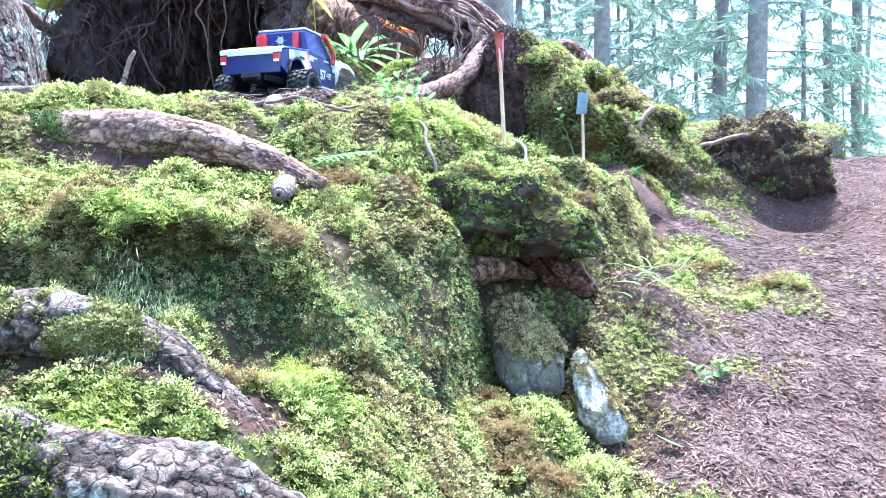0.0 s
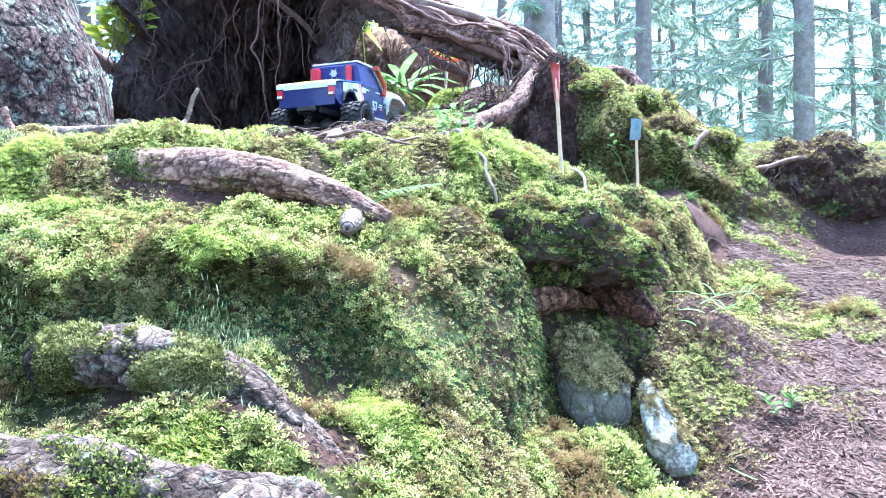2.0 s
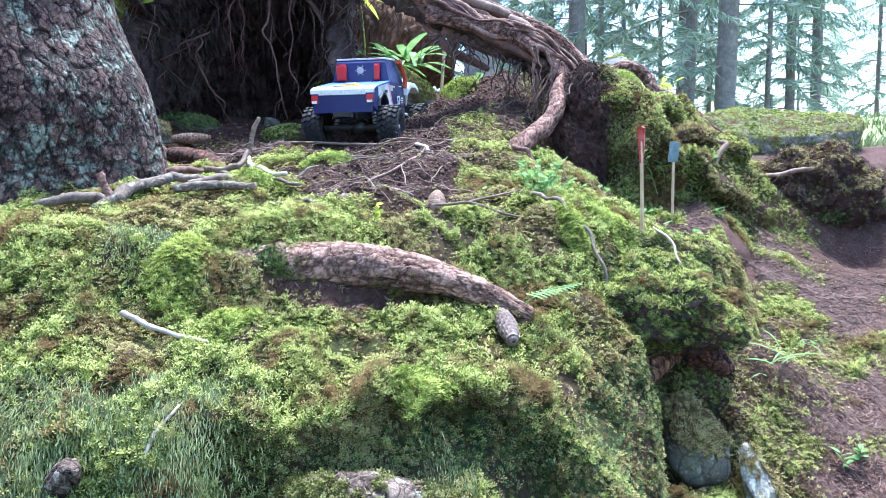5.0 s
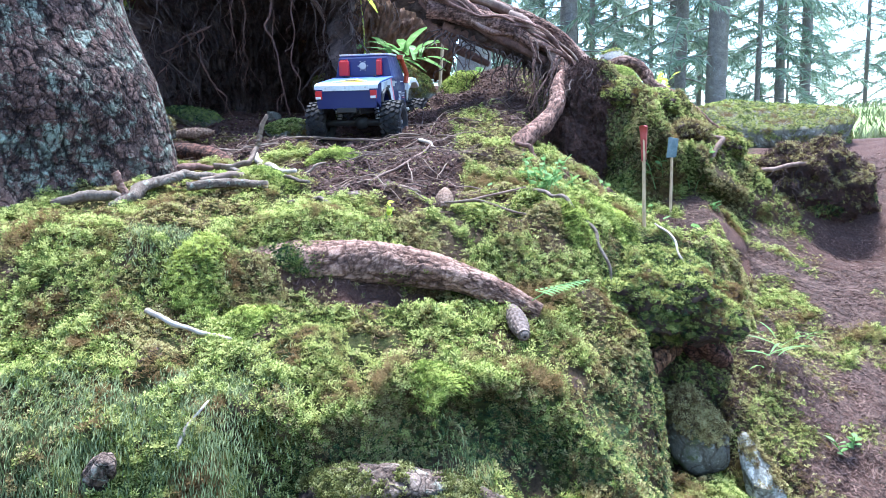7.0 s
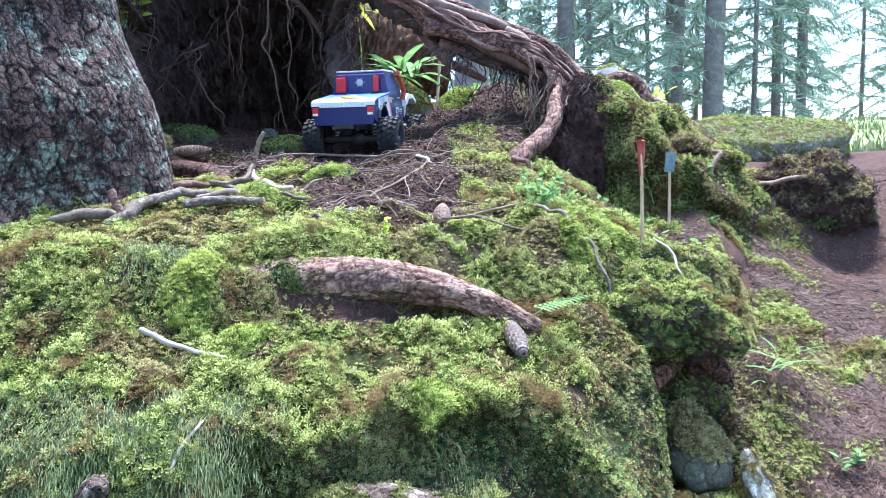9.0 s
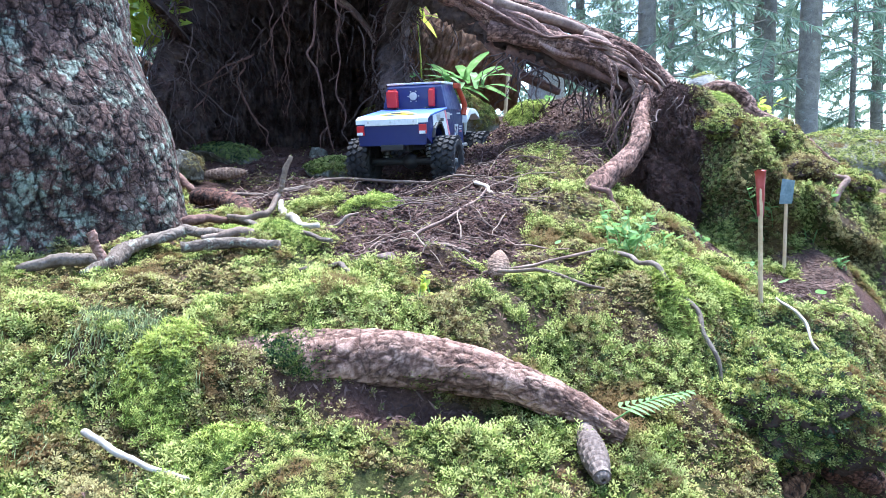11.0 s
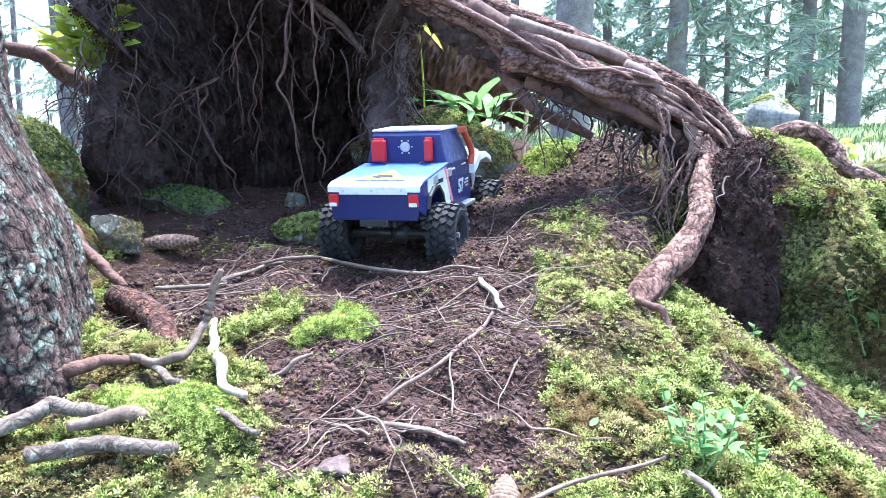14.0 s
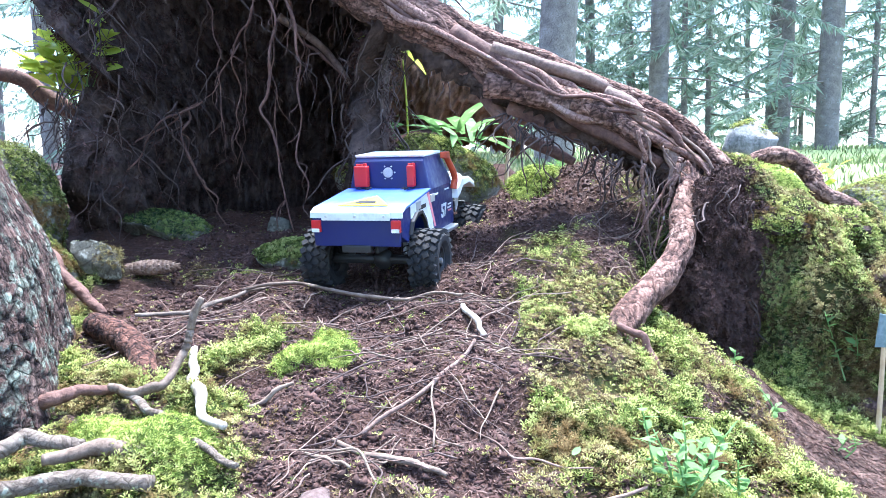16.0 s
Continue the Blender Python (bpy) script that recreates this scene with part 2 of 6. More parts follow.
WOOD_PALE = grained("barkless_wood", (0.17, 0.13, 0.095), (0.36, 0.30, 0.235), (0.56, 0.50, 0.42), 28, 0.6, 0.001, 120)
WOOD_ROT = grained("rotten_wood", (0.05, 0.027, 0.016), (0.16, 0.078, 0.040), (0.32, 0.18, 0.10), 14, 0.85, 0.008, 80)
STONE = grained("grey_stone", (0.07, 0.068, 0.058), (0.18, 0.172, 0.15), (0.40, 0.385, 0.345), 18, 0.85, 0.003, 140)
STONE_MOSSY = bark_material("mossy_stone", (0.052, 0.047, 0.034), (0.125, 0.115, 0.082), (0.25, 0.23, 0.175), (0.36, 0.35, 0.28), 0.57, 26.0, 0.56, spot=60)
STONE_PALE = bark_material("lichened_stone", (0.10, 0.09, 0.062), (0.27, 0.25, 0.195), (0.44, 0.42, 0.35), (0.58, 0.56, 0.48), 0.50, 34.0, 0.58, spot=60)
STONE_PINK = grained("dusty_stone", (0.05, 0.030, 0.025), (0.11, 0.072, 0.060), (0.22, 0.16, 0.14), 26, 0.9, 0.003, 140)
# needle tones raised above real spruce: distance haze is put into the colour
FOLIAGE = leafy("hazed_spruce_needles", [(0.10, 0.145, 0.105), (0.165, 0.225, 0.16), (0.23, 0.295, 0.215), (0.31, 0.375, 0.285)], 0.9, 6, 0.6, 0.6)
LEAF = leafy("bilberry_leaf", [(0.08, 0.16, 0.05), (0.14, 0.26, 0.08), (0.22, 0.36, 0.12), (0.30, 0.44, 0.18)], 12, 50, 0.75, 0.4)
LEAF_YELLOW = leafy("yellow_leaf", [(0.25, 0.34, 0.03), (0.38, 0.46, 0.05), (0.50, 0.55, 0.09), (0.60, 0.62, 0.14)], 12, 50, 0.4, 0.5)
# trunks of the woods made paler too, with some haze in the bark colour
FAR_BARK = bark_material("hazed_far_bark", (0.085, 0.068, 0.058), (0.18, 0.15, 0.13), (0.30, 0.265, 0.24), (0.26, 0.28, 0.245), 0.60, 60.0)
GRASS = leafy("meadow_grass", [(0.09, 0.12, 0.04), (0.15, 0.19, 0.07), (0.22, 0.26, 0.11), (0.30, 0.33, 0.16)], 3, 20, 0.5, 0.4)
LICHENED = bark_material("lichened_branch", (0.05, 0.034, 0.024), (0.13, 0.095, 0.070), (0.25, 0.20, 0.155), (0.27, 0.28, 0.215), 0.56, 70.0, spot=70)
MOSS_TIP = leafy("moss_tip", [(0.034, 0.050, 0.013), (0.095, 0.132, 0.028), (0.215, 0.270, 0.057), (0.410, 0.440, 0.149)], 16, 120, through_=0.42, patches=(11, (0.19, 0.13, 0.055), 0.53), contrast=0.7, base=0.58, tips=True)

# ---- the lie of the land ----
def smooth(a, b, v):
    u = np.clip((v - a) / (b - a), 0.0, 1.0)
    return u * u * (3 - 2 * u)


def lattice(i, j, seed):
    h = np.sin(i * 127.1 + j * 311.7 + seed * 74.7) * 43758.5453
    return h - np.floor(h)


def rough(x, y, size, seed=0):
    """Smooth noise from -1 to 1 with bumps of that size."""
    u, v = np.asarray(x, float) / size + 57.3, np.asarray(y, float) / size + 31.9
    i, j = np.floor(u), np.floor(v)
    a, b = u - i, v - j
    a, b = a * a * (3 - 2 * a), b * b * (3 - 2 * b)
    top = lattice(i, j, seed) * (1 - a) + lattice(i + 1, j, seed) * a
    low = lattice(i, j + 1, seed) * (1 - a) + lattice(i + 1, j + 1, seed) * a
    return (top * (1 - b) + low * b) * 2 - 1


BANK_X = [-1.2, -0.5, -0.3, -0.15, 0.0, 0.1, 0.2, 0.32, 0.5, 0.9]
BANK_Y = [0.52, 0.645, 0.69, 0.74, 0.85, 1.07, 1.12, 1.26, 1.72, 1.9]
TOP_Y = [0.3, 0.66, 0.74, 0.80, 0.92, 0.97, 1.02, 1.2, 1.43, 1.55, 1.75, 2.0, 2.3, 2.6, 3.2]
TOP_Z = [0.28, 0.33, 0.36, 0.385, 0.435, 0.50, 0.545, 0.57, 0.635, 0.665, 0.70, 0.72, 0.79, 0.82, 0.86]
HUMPS = [(0.26, 1.55, -0.086, 0.22), (-0.33, 0.66, 0.049, 0.22), (0.26, 1.16, 0.06, 0.07), (0.72, 1.59, -0.039, 0.22),
         (-0.19, 2.06, 0.037, 0.35), (-0.82, 1.73, -0.03, 0.35), (0.06, 1.4, -0.039, 0.15), (0.23, 1.66, -0.034, 0.07),
         (-0.03, 0.77, 0.026, 0.07), (-0.15, 0.74, -0.031, 0.07), (-0.22, 0.6, 0.031, 0.1), (0.33, 1.12, 0.029, 0.07),
         (-0.06, 1.03, 0.027, 0.07), (-0.42, 0.69, -0.021, 0.07), (0.45, 1.52, 0.025, 0.07), (0.1, 0.81, 0.023, 0.07),
         (0.23, 1.2, -0.02, 0.07), (-0.14, 1.8, 0.02, 0.1), (0.08, 1.02, -0.13, 0.065), (-0.42, 1.85, -0.032, 0.2), (0.03, 2.12, 0.13, 0.19), (-0.2, 2.65, 0.07, 0.25), (-0.45, 2.78, 0.26, 0.2), (-0.1, 2.85, 0.08, 0.25), (0.09, 1.72, -0.085, 0.085), (0.19, 1.76, -0.05, 0.06), (0.28, 1.70, 0.025, 0.06), (0.10, 1.08, -0.11, 0.055), (0.135, 1.09, -0.10, 0.045), (0.20, 0.91, -0.055, 0.06), (0.055, 0.985, -0.07, 0.045), (0.115, 0.935, 0.03, 0.04), (1.15, 2.30, -0.09, 0.42), (0.82, 1.68, -0.075, 0.13)]
CREST_X, CREST_Y, CREST_Z = [0.06, 0.2, 0.4, 0.6, 0.85], [1.92, 1.87, 1.91, 1.88, 1.84], [0.80, 0.865, 0.80, 0.67, 0.56]


def bank(x):
    return np.interp(x, BANK_X, BANK_Y)


def land(x, y):
    """Height of the firm ground without its fine relief."""
    x, y = np.asarray(x, float), np.asarray(y, float)
    yy = np.minimum(y, 2.0)
    low = 0.12 + 0.46 * (yy - 0.86) + 0.07 * np.clip(y - 2.0, 0, 4.5) + 0.03 * np.clip(y - 6.5, 0, 200)
    low = np.where(y < 0.55, low + 0.38 * (0.55 - np.maximum(y, -3.0)), low)
    low = low + 0.15 * smooth(0.1, -0.12, x) * smooth(1.05, 0.75, y) * smooth(0.05, 0.5, y) + 0.05 * smooth(-0.15, -0.5, x) * smooth(1.2, 0.6, y)
    shift = 0.3 * (np.clip(x, -0.7, 0.3) + 0.4) * smooth(1.5, 1.1, y)
    top = np.interp(y - shift, TOP_Y, TOP_Z) - 0.1 * smooth(0.0, 0.4, x)
    wide = smooth(0.27, 0.45, x)
    s = smooth(0.0, 1.0, (y - bank(x) + 0.045 + 0.10 * wide) / (0.11 + 0.22 * wide)) * smooth(3.0, 2.2, y) * smooth(-3.2, -1.6, x)
    z = low + (np.maximum(top, low) - low) * s
    back = y - np.interp(x, CREST_X, CREST_Y)
    rise = smooth(-0.11, -0.035, back) * (1 - smooth(0.17, 0.27, x)) + smooth(0.17, 0.27, x) * (0.35 * smooth(-0.20, -0.165, back) + 0.65 * smooth(-0.19, 0.0, back))
    ridge = rise * smooth(0.5, 0.1, back) * smooth(0.03, 0.12, x) * smooth(1.05, 0.8, x)
    z = z + np.maximum(np.interp(x, CREST_X, CREST_Z) - z, 0) * ridge
    for hx, hy, h, r in HUMPS:
        z = z + h * np.exp(-((x - hx) ** 2 + (y - hy) ** 2) / (r * r))
    return z


def relief(x, y):
    """The ground with its lumps."""
    x, y = np.asarray(x, float), np.asarray(y, float)
    near = smooth(4.0, 2.5, y)
    calm = 1 - 0.6 * smooth(0.1, 0.35, x - np.interp(y, [0.5, 1.0, 1.6], [0.0, 0.05, -0.1]))
    ridge = smooth(0.12, 0.22, x) * smooth(0.75, 0.6, x) * smooth(1.66, 1.76, y) * smooth(2.2, 2.0, y)
    return land(x, y) + near * calm * (0.015 * rough(x, y, 0.11, 1) + 0.013 * rough(x, y, 0.048, 2) + 0.008 * rough(x, y, 0.022, 3)) \
        + ridge * (0.05 * rough(x, y, 0.10, 15) + 0.03 * rough(x, y, 0.045, 16)) \
        + (1 - near) * 0.10 * rough(x, y, 1.7, 4)


def tuck(x, y):
    """How far the steep front of the bank is hollowed under its mossy brow."""
    u = (y - bank(x) + 0.045) / 0.11
    back = y - np.interp(x, CREST_X, CREST_Y)
    lip = (0.06 + 0.025 * rough(x, y * 0, 0.07, 23)) * smooth(-0.085 - 0.12 * smooth(0.17, 0.27, x), -0.045 - 0.12 * smooth(0.17, 0.27, x), back) * smooth(0.13, 0.02, back + 0.15 * smooth(0.17, 0.27, x)) * smooth(0.13, 0.19, x) * smooth(0.65, 0.5, x)
    wide = smooth(0.27, 0.45, x)
    f = (y - bank(x) + 0.045 + 0.10 * wide) / (0.11 + 0.22 * wide)
    face = smooth(0.0, 0.25, f) * smooth(1.25, 0.9, f) * smooth(0.6, 0.45, x) * smooth(-0.9, -0.7, x)
    z = land(x, y)
    lip = lip + face * (0.022 * rough(x, z, 0.055, 24) + 0.011 * rough(x, z, 0.024, 25))
    return -lip + (0.048 + 0.02 * rough(x, y * 0, 0.09, 14)) * smooth(0.0, 0.35, u) * smooth(1.0, 0.45, u) * smooth(-0.08, -0.20, x) * smooth(-0.62, -0.45, x)


def up(x, y, d=0.004):
    """Normals of the ground."""
    nx = (land(x - d, y) - land(x + d, y)) / (2 * d)
    ny = (land(x, y - d) - land(x, y + d)) / (2 * d)
    n = np.stack([nx, ny, np.ones_like(nx)], -1)
    return n / np.linalg.norm(n, axis=-1, keepdims=True)


def blob(x, y, cx, cy, rx, ry):
    return np.exp(-(((x - cx) / rx) ** 2 + ((y - cy) / ry) ** 2))


def moss_cover(x, y):
    """How thickly moss grows, from 0 to 1."""
    x, y = np.asarray(x, float), np.asarray(y, float)
    wild = 0.16 * rough(x, y, 0.12, 5) + 0.12 * rough(x, y, 0.045, 6)
    edge = np.interp(y, [0.3, 0.6, 0.85, 1.0, 1.2, 1.35, 1.5, 1.62, 1.69, 1.80, 2.2], [0.1, 0.16, 0.24, 0.33, 0.26, 0.08, -0.02, -0.02, 0.5, 0.75, 0.9])
    m = smooth(0.10, -0.06, x - edge + 0.4 * wild)
    m = np.maximum(m, 0.7 * smooth(-0.15, 0.45, rough(x, y, 0.10, 61) + 0.5 * rough(x, y, 0.04, 62)) * smooth(0.75, 0.5, x) * smooth(1.05, 1.2, y) * smooth(2.2, 2.0, y))
    soil = np.maximum.reduce([blob(x, y, -0.37, 1.42, 0.24, 0.28), blob(x, y, -0.40, 1.78, 0.34, 0.24), blob(x, y, -0.68, 1.74, 0.26, 0.26), blob(x, y, 0.02, 2.05, 0.28, 0.22),
                              0.4 * blob(x, y, 0.17, 1.52, 0.18, 0.26), blob(x, y, 0.10, 1.03, 0.08, 0.08), blob(x, y, 0.20, 1.13, 0.10, 0.09), blob(x, y, 0.12, 1.77, 0.11, 0.07), 0.9 * blob(x, y, -0.37, 0.925, 0.14, 0.028), 0.75 * blob(x, y, -0.45, 1.24, 0.12, 0.07)])
    soil = np.maximum(soil, smooth(1.85, 2.05, y) * smooth(0.05, -0.1, x))
    soil = np.maximum.reduce([soil, blob(x, y, 0.20, 0.88, 0.06, 0.05), 1.5 * blob(x, y, 0.13, 1.065, 0.09, 0.08), 0.55 * blob(x, y, -0.25, 0.64, 0.05, 0.035), 0.5 * blob(x, y, -0.185, 0.635, 0.05, 0.035), 0.55 * blob(x, y, -0.32, 0.655, 0.05, 0.03)])
    soil = soil * (1 - 0.9 * blob(x, y, -0.14, 1.52, 0.075, 0.28)) * (1 - blob(x, y, -0.62, 1.33, 0.09, 0.07))
    m = m * (1 - (0.97 - 0.42 * smooth(0.0, 0.1, x)) * smooth(0.20, 0.52, soil + 1.25 * wild))
    return np.clip(m * (0.35 + 0.65 * smooth(-0.9, 0.0, rough(x, y, 0.05, 7) + 0.6 * rough(x, y, 0.022, 8))) * 1.1, 0, 1) * smooth(3.2, 2.6, y)


# ---- building tools ----
def linked(name, me, mat, parent=None, label="", smooth_=True):
    me.materials.append(mat)
    if smooth_:
        me.shade_smooth()
    ob = new(name, me)
    if parent:
        ob.parent = parent
    if label:
        ob["label"] = label
    return ob


def part(name, bm, mat, parent=None, label="", smooth_=False):
    me = bpy.data.meshes.new(name)
    bm.normal_update()
    bm.to_mesh(me)
    bm.free()
    return linked(name, me, mat, parent, label, smooth_)


def raw(name, verts, faces, mat, parent=None, label="", smooth_=False):
    """A mesh from arrays of vertices and of faces with the same number of corners."""
    verts, faces = np.asarray(verts, np.float32).reshape(-1, 3), np.asarray(faces, np.int32)
    k = faces.shape[1]
    me = bpy.data.meshes.new(name)
    me.vertices.add(len(verts))
    me.vertices.foreach_set("co", verts.ravel())
    me.loops.add(faces.size)
    me.loops.foreach_set("vertex_index", faces.ravel())
    me.polygons.add(len(faces))
    me.polygons.foreach_set("loop_start", np.arange(0, faces.size, k, dtype=np.int32))
    me.polygons.foreach_set("loop_total", np.full(len(faces), k, dtype=np.int32))
    me.update(calc_edges=True)
    me.validate()
    return linked(name, me, mat, parent, label, smooth_)


def empty(name, m=None):
    ob = new(name)
    ob.empty_display_size = 0.02
    if m is not None:
        ob.matrix_world = m
    return ob


def spline(points, steps):
    """A smooth curve through the points: Catmull-Rom."""
    p = np.asarray(points, float)
    p = np.vstack([2 * p[0] - p[1], p, 2 * p[-1] - p[-2]])
    out = []
    for i in range(1, len(p) - 2):
        for u in np.linspace(0, 1, steps, endpoint=False):
            a, b, c, d = p[i - 1], p[i], p[i + 1], p[i + 2]
            out.append(0.5 * (2 * b + (c - a) * u + (2 * a - 5 * b + 4 * c - d) * u * u + (3 * b - a - 3 * c + d) * u ** 3))
    out.append(p[-2])
    return np.array(out)


def tube_mesh(points, radii, seg=8, steps=5, lumps=0.12, seed=0, flat=1.0):
    """Vertices and quads of a round, uneven branch along a curve; radii at the points."""
    rg = np.random.RandomState(seed)
    c = spline(points, steps)
    n = len(c)
    r = np.interp(np.linspace(0, 1, n), np.linspace(0, 1, len(radii)), radii)
    tan = np.gradient(c, axis=0)
    tan /= np.linalg.norm(tan, axis=1, keepdims=True) + 1e-9
    side = np.cross(tan, [0.13, 0.21, 0.97])
    bad = np.linalg.norm(side, axis=1) < 0.2
    side[bad] = np.cross(tan[bad], [1.0, 0.1, 0.0])
    side /= np.linalg.norm(side, axis=1, keepdims=True)
    over = np.cross(side, tan)
    ang = np.linspace(0, 2 * math.pi, seg, endpoint=False)
    wob = 1 + lumps * (rg.rand(n, seg) * 2 - 1) + lumps * np.sin(ang * 2 + rg.rand() * 6)[None, :] * 0.8
    k = max(1, n // 6)
    wob *= (1 + lumps * np.interp(np.arange(n), np.arange(0, n + k, k), rg.rand(len(np.arange(0, n + k, k))) * 2 - 1))[:, None]
    v = c[:, None, :] + (r[:, None] * wob)[:, :, None] * (np.cos(ang)[None, :, None] * side[:, None, :] + flat * np.sin(ang)[None, :, None] * over[:, None, :])
    v = np.vstack([v.reshape(-1, 3), c[:1], c[-1:]])
    i, j = np.meshgrid(np.arange(n - 1), np.arange(seg), indexing="ij")
    a, b = i * seg + j, i * seg + (j + 1) % seg
    f = np.stack([a, b, b + seg, a + seg], -1).reshape(-1, 4)
    j = np.arange(seg)
    e0 = np.stack([np.full(seg, n * seg), (j + 1) % seg, j, j], -1)
    base = (n - 1) * seg
    e1 = np.stack([np.full(seg, n * seg + 1), base + j, base + (j + 1) % seg, base + (j + 1) % seg], -1)
    return v, f, e0[:, :3], e1[:, :3]


def merged(pieces):
    """Joins tubes into one list of vertices and triangles."""
    vs, fs, k = [], [], 0
    for v, f, e0, e1 in pieces:
        q = np.vstack([f[:, [0, 1, 2]], f[:, [0, 2, 3]], e0, e1]) + k
        vs.append(v)
        fs.append(q)
        k += len(v)
    return np.vstack(vs), np.vstack(fs)


def tube(name, points, radii, mat, parent=None, label="", **kw):
    v, f = merged([tube_mesh(points, radii, **kw)])
    return raw(name, v, f, mat, parent, label, True)


def stone(name, centre, size, mat, seed, turn=(0, 0, 0), cut=0.35, detail=4, parent=None, box=0.0, taper=0.0):
    """A boulder: a ball cut by flat planes, then roughened."""
    rg = np.random.RandomState(seed)
    bm = bmesh.new()
    bmesh.ops.create_icosphere(bm, subdivisions=detail, radius=1.0)
    v = np.array([q.co for q in bm.verts])
    if box:
        v = v * (1 - box + box / (np.abs(v) ** 5).sum(1, keepdims=True) ** 0.2)
    for _ in range(20):
        d = rg.randn(3)
        d /= np.linalg.norm(d)
        lim = 1 - cut * rg.rand()
        s = v @ d
        v = v - np.clip(s - lim, 0, None)[:, None] * d[None, :] * 0.9
    for q, co in zip(bm.verts, v):
        w = Vector(co)
        co = w + w.normalized() * (0.08 * noise.noise(w * 2.1 + Vector((seed, 0, 0))) + 0.035 * noise.noise(w * 7 + Vector((0, seed, 0))) + 0.018 * noise.noise(w * 17 + Vector((0, 0, seed))))
        co.x, co.y = co.x * (1 - taper * co.z), co.y * (1 - taper * co.z)
        q.co = Vector((co.x * size[0], co.y * size[1], co.z * size[2]))
    ob = part(name, bm, mat, parent, "", True)
    ob.matrix_world = pose(*centre, *turn)
    return ob


def ragged(name, centre, size, mat, seed, turn=(0, 0, 0)):
    """A torn lump of sod or soil, deeply pitted."""
    bm = bmesh.new()
    bmesh.ops.create_icosphere(bm, subdivisions=5, radius=1.0)
    shift = Vector((seed, 0.3 * seed, 0))
    for q in bm.verts:
        w = q.co.normalized()
        h = 1 + 0.26 * noise.noise(w * 2.3 + shift) + 0.17 * noise.noise(w * 5.5 + shift) + 0.10 * noise.noise(w * 13 + shift) + 0.06 * noise.noise(w * 27 + shift)
        q.co = Vector((w.x * size[0], w.y * size[1], w.z * size[2])) * h
    ob = part(name, bm, mat, None, "", True)
    ob.matrix_world = pose(*centre, *turn)
    return ob


def basis(n):
    """Two directions across each of the directions n."""
    a = np.cross(n, np.where(np.abs(n[:, 2:3]) < 0.9, [[0, 0, 1.0]], [[1.0, 0, 0]]))
    a /= np.linalg.norm(a, axis=1, keepdims=True)
    return a, np.cross(n, a)


def sprigs(base, axis, length, spread, rg, rings=2, leaves=4, width=0.42, blunt=True):
    """Small moss shoots: rings of leaves round a stem, blunt and knobbly or pointed. Arrays in; vertices, triangles and the height in the shoot out."""
    k = len(base)
    a, b = basis(axis)
    vs, fs, tip, per = [], [], [], 0
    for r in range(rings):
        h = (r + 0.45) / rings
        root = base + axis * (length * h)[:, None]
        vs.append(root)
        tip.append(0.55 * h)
        r0 = per
        per += 1
        ph = rg.rand(k) * 6.28
        for q in range(leaves):
            an = ph + q * 6.2832 / leaves + rg.rand(k) * 0.5
            out = a * np.cos(an)[:, None] + b * np.sin(an)[:, None]
            acr = -a * np.sin(an)[:, None] + b * np.cos(an)[:, None]
            size = spread * (1.15 - 0.5 * h) * (0.75 + 0.5 * rg.rand(k))
            rise = axis * (size * (0.15 + 0.75 * h))[:, None]
            if blunt:
                end = root + out * size[:, None] + rise
                vs += [end + acr * (size * width)[:, None], end - acr * (size * width)[:, None]]
            else:
                vs += [root + out * (size * 0.45)[:, None] + rise * 0.5 + acr * (size * width)[:, None], root + out * size[:, None] + rise * 0.8]
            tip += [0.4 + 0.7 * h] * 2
            fs.append((r0, per, per + 1))
            per += 2
    v = np.stack(vs, 1).reshape(-1, 3)
    f = (np.arange(k)[:, None, None] * per + np.array(fs)[None]).reshape(-1, 3)
    return v, f, np.tile(np.array(tip, np.float32), k)


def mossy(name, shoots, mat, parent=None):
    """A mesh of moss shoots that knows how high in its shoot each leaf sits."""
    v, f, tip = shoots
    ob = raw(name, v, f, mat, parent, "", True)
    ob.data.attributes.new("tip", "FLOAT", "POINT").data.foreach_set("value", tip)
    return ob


def strewn(pos, way, nrm, length, width, rg, bend=0.2):
    """Thin flat slivers such as needles and chips: two triangles each, a little bent."""
    k = len(pos)
    side = np.cross(nrm, way)
    side /= np.linalg.norm(side, axis=1, keepdims=True) + 1e-9
    s = side * (width * 0.5)[:, None]
    w = way * (length * 0.5)[:, None]
    lift = nrm * (length * bend * rg.rand(k))[:, None]
    v = np.stack([pos - w, pos + s + lift, pos + w, pos - s + lift], 1).reshape(-1, 3)
    f = (np.arange(k)[:, None, None] * 4 + np.array([(0, 1, 2), (0, 2, 3)])[None]).reshape(-1, 3)
    return v, f


def scatter(n, box, weight, rg):
    """Random places on the ground in the box, thick where weight(x, y) is large and on slopes as on the level."""
    xs, ys = [], []
    while sum(map(len, xs)) < n:
        x, y = box[0] + rg.rand(4 * n) * (box[1] - box[0]), box[2] + rg.rand(4 * n) * (box[3] - box[2])
        steep = 1 / up(x, y)[:, 2]
        keep = rg.rand(4 * n) < np.clip(weight(x, y) * steep / 5.0, 0, 1)
        xs.append(x[keep])
        ys.append(y[keep])
    x, y = np.concatenate(xs)[:n], np.concatenate(ys)[:n]
    return x, y


def moss_on(ob, count, mat, seed=0, size=1.0, facing=0.2, name="moss_tuft", where=None):
    """Moss shoots on the parts of a mesh that face the sky, as a part of it."""
    rg = np.random.RandomState(seed)
    me = ob.data
    me.calc_loop_triangles()
    n = len(me.loop_triangles)
    t, nr = np.zeros(n * 3, np.int32), np.zeros(n * 3, np.float32)
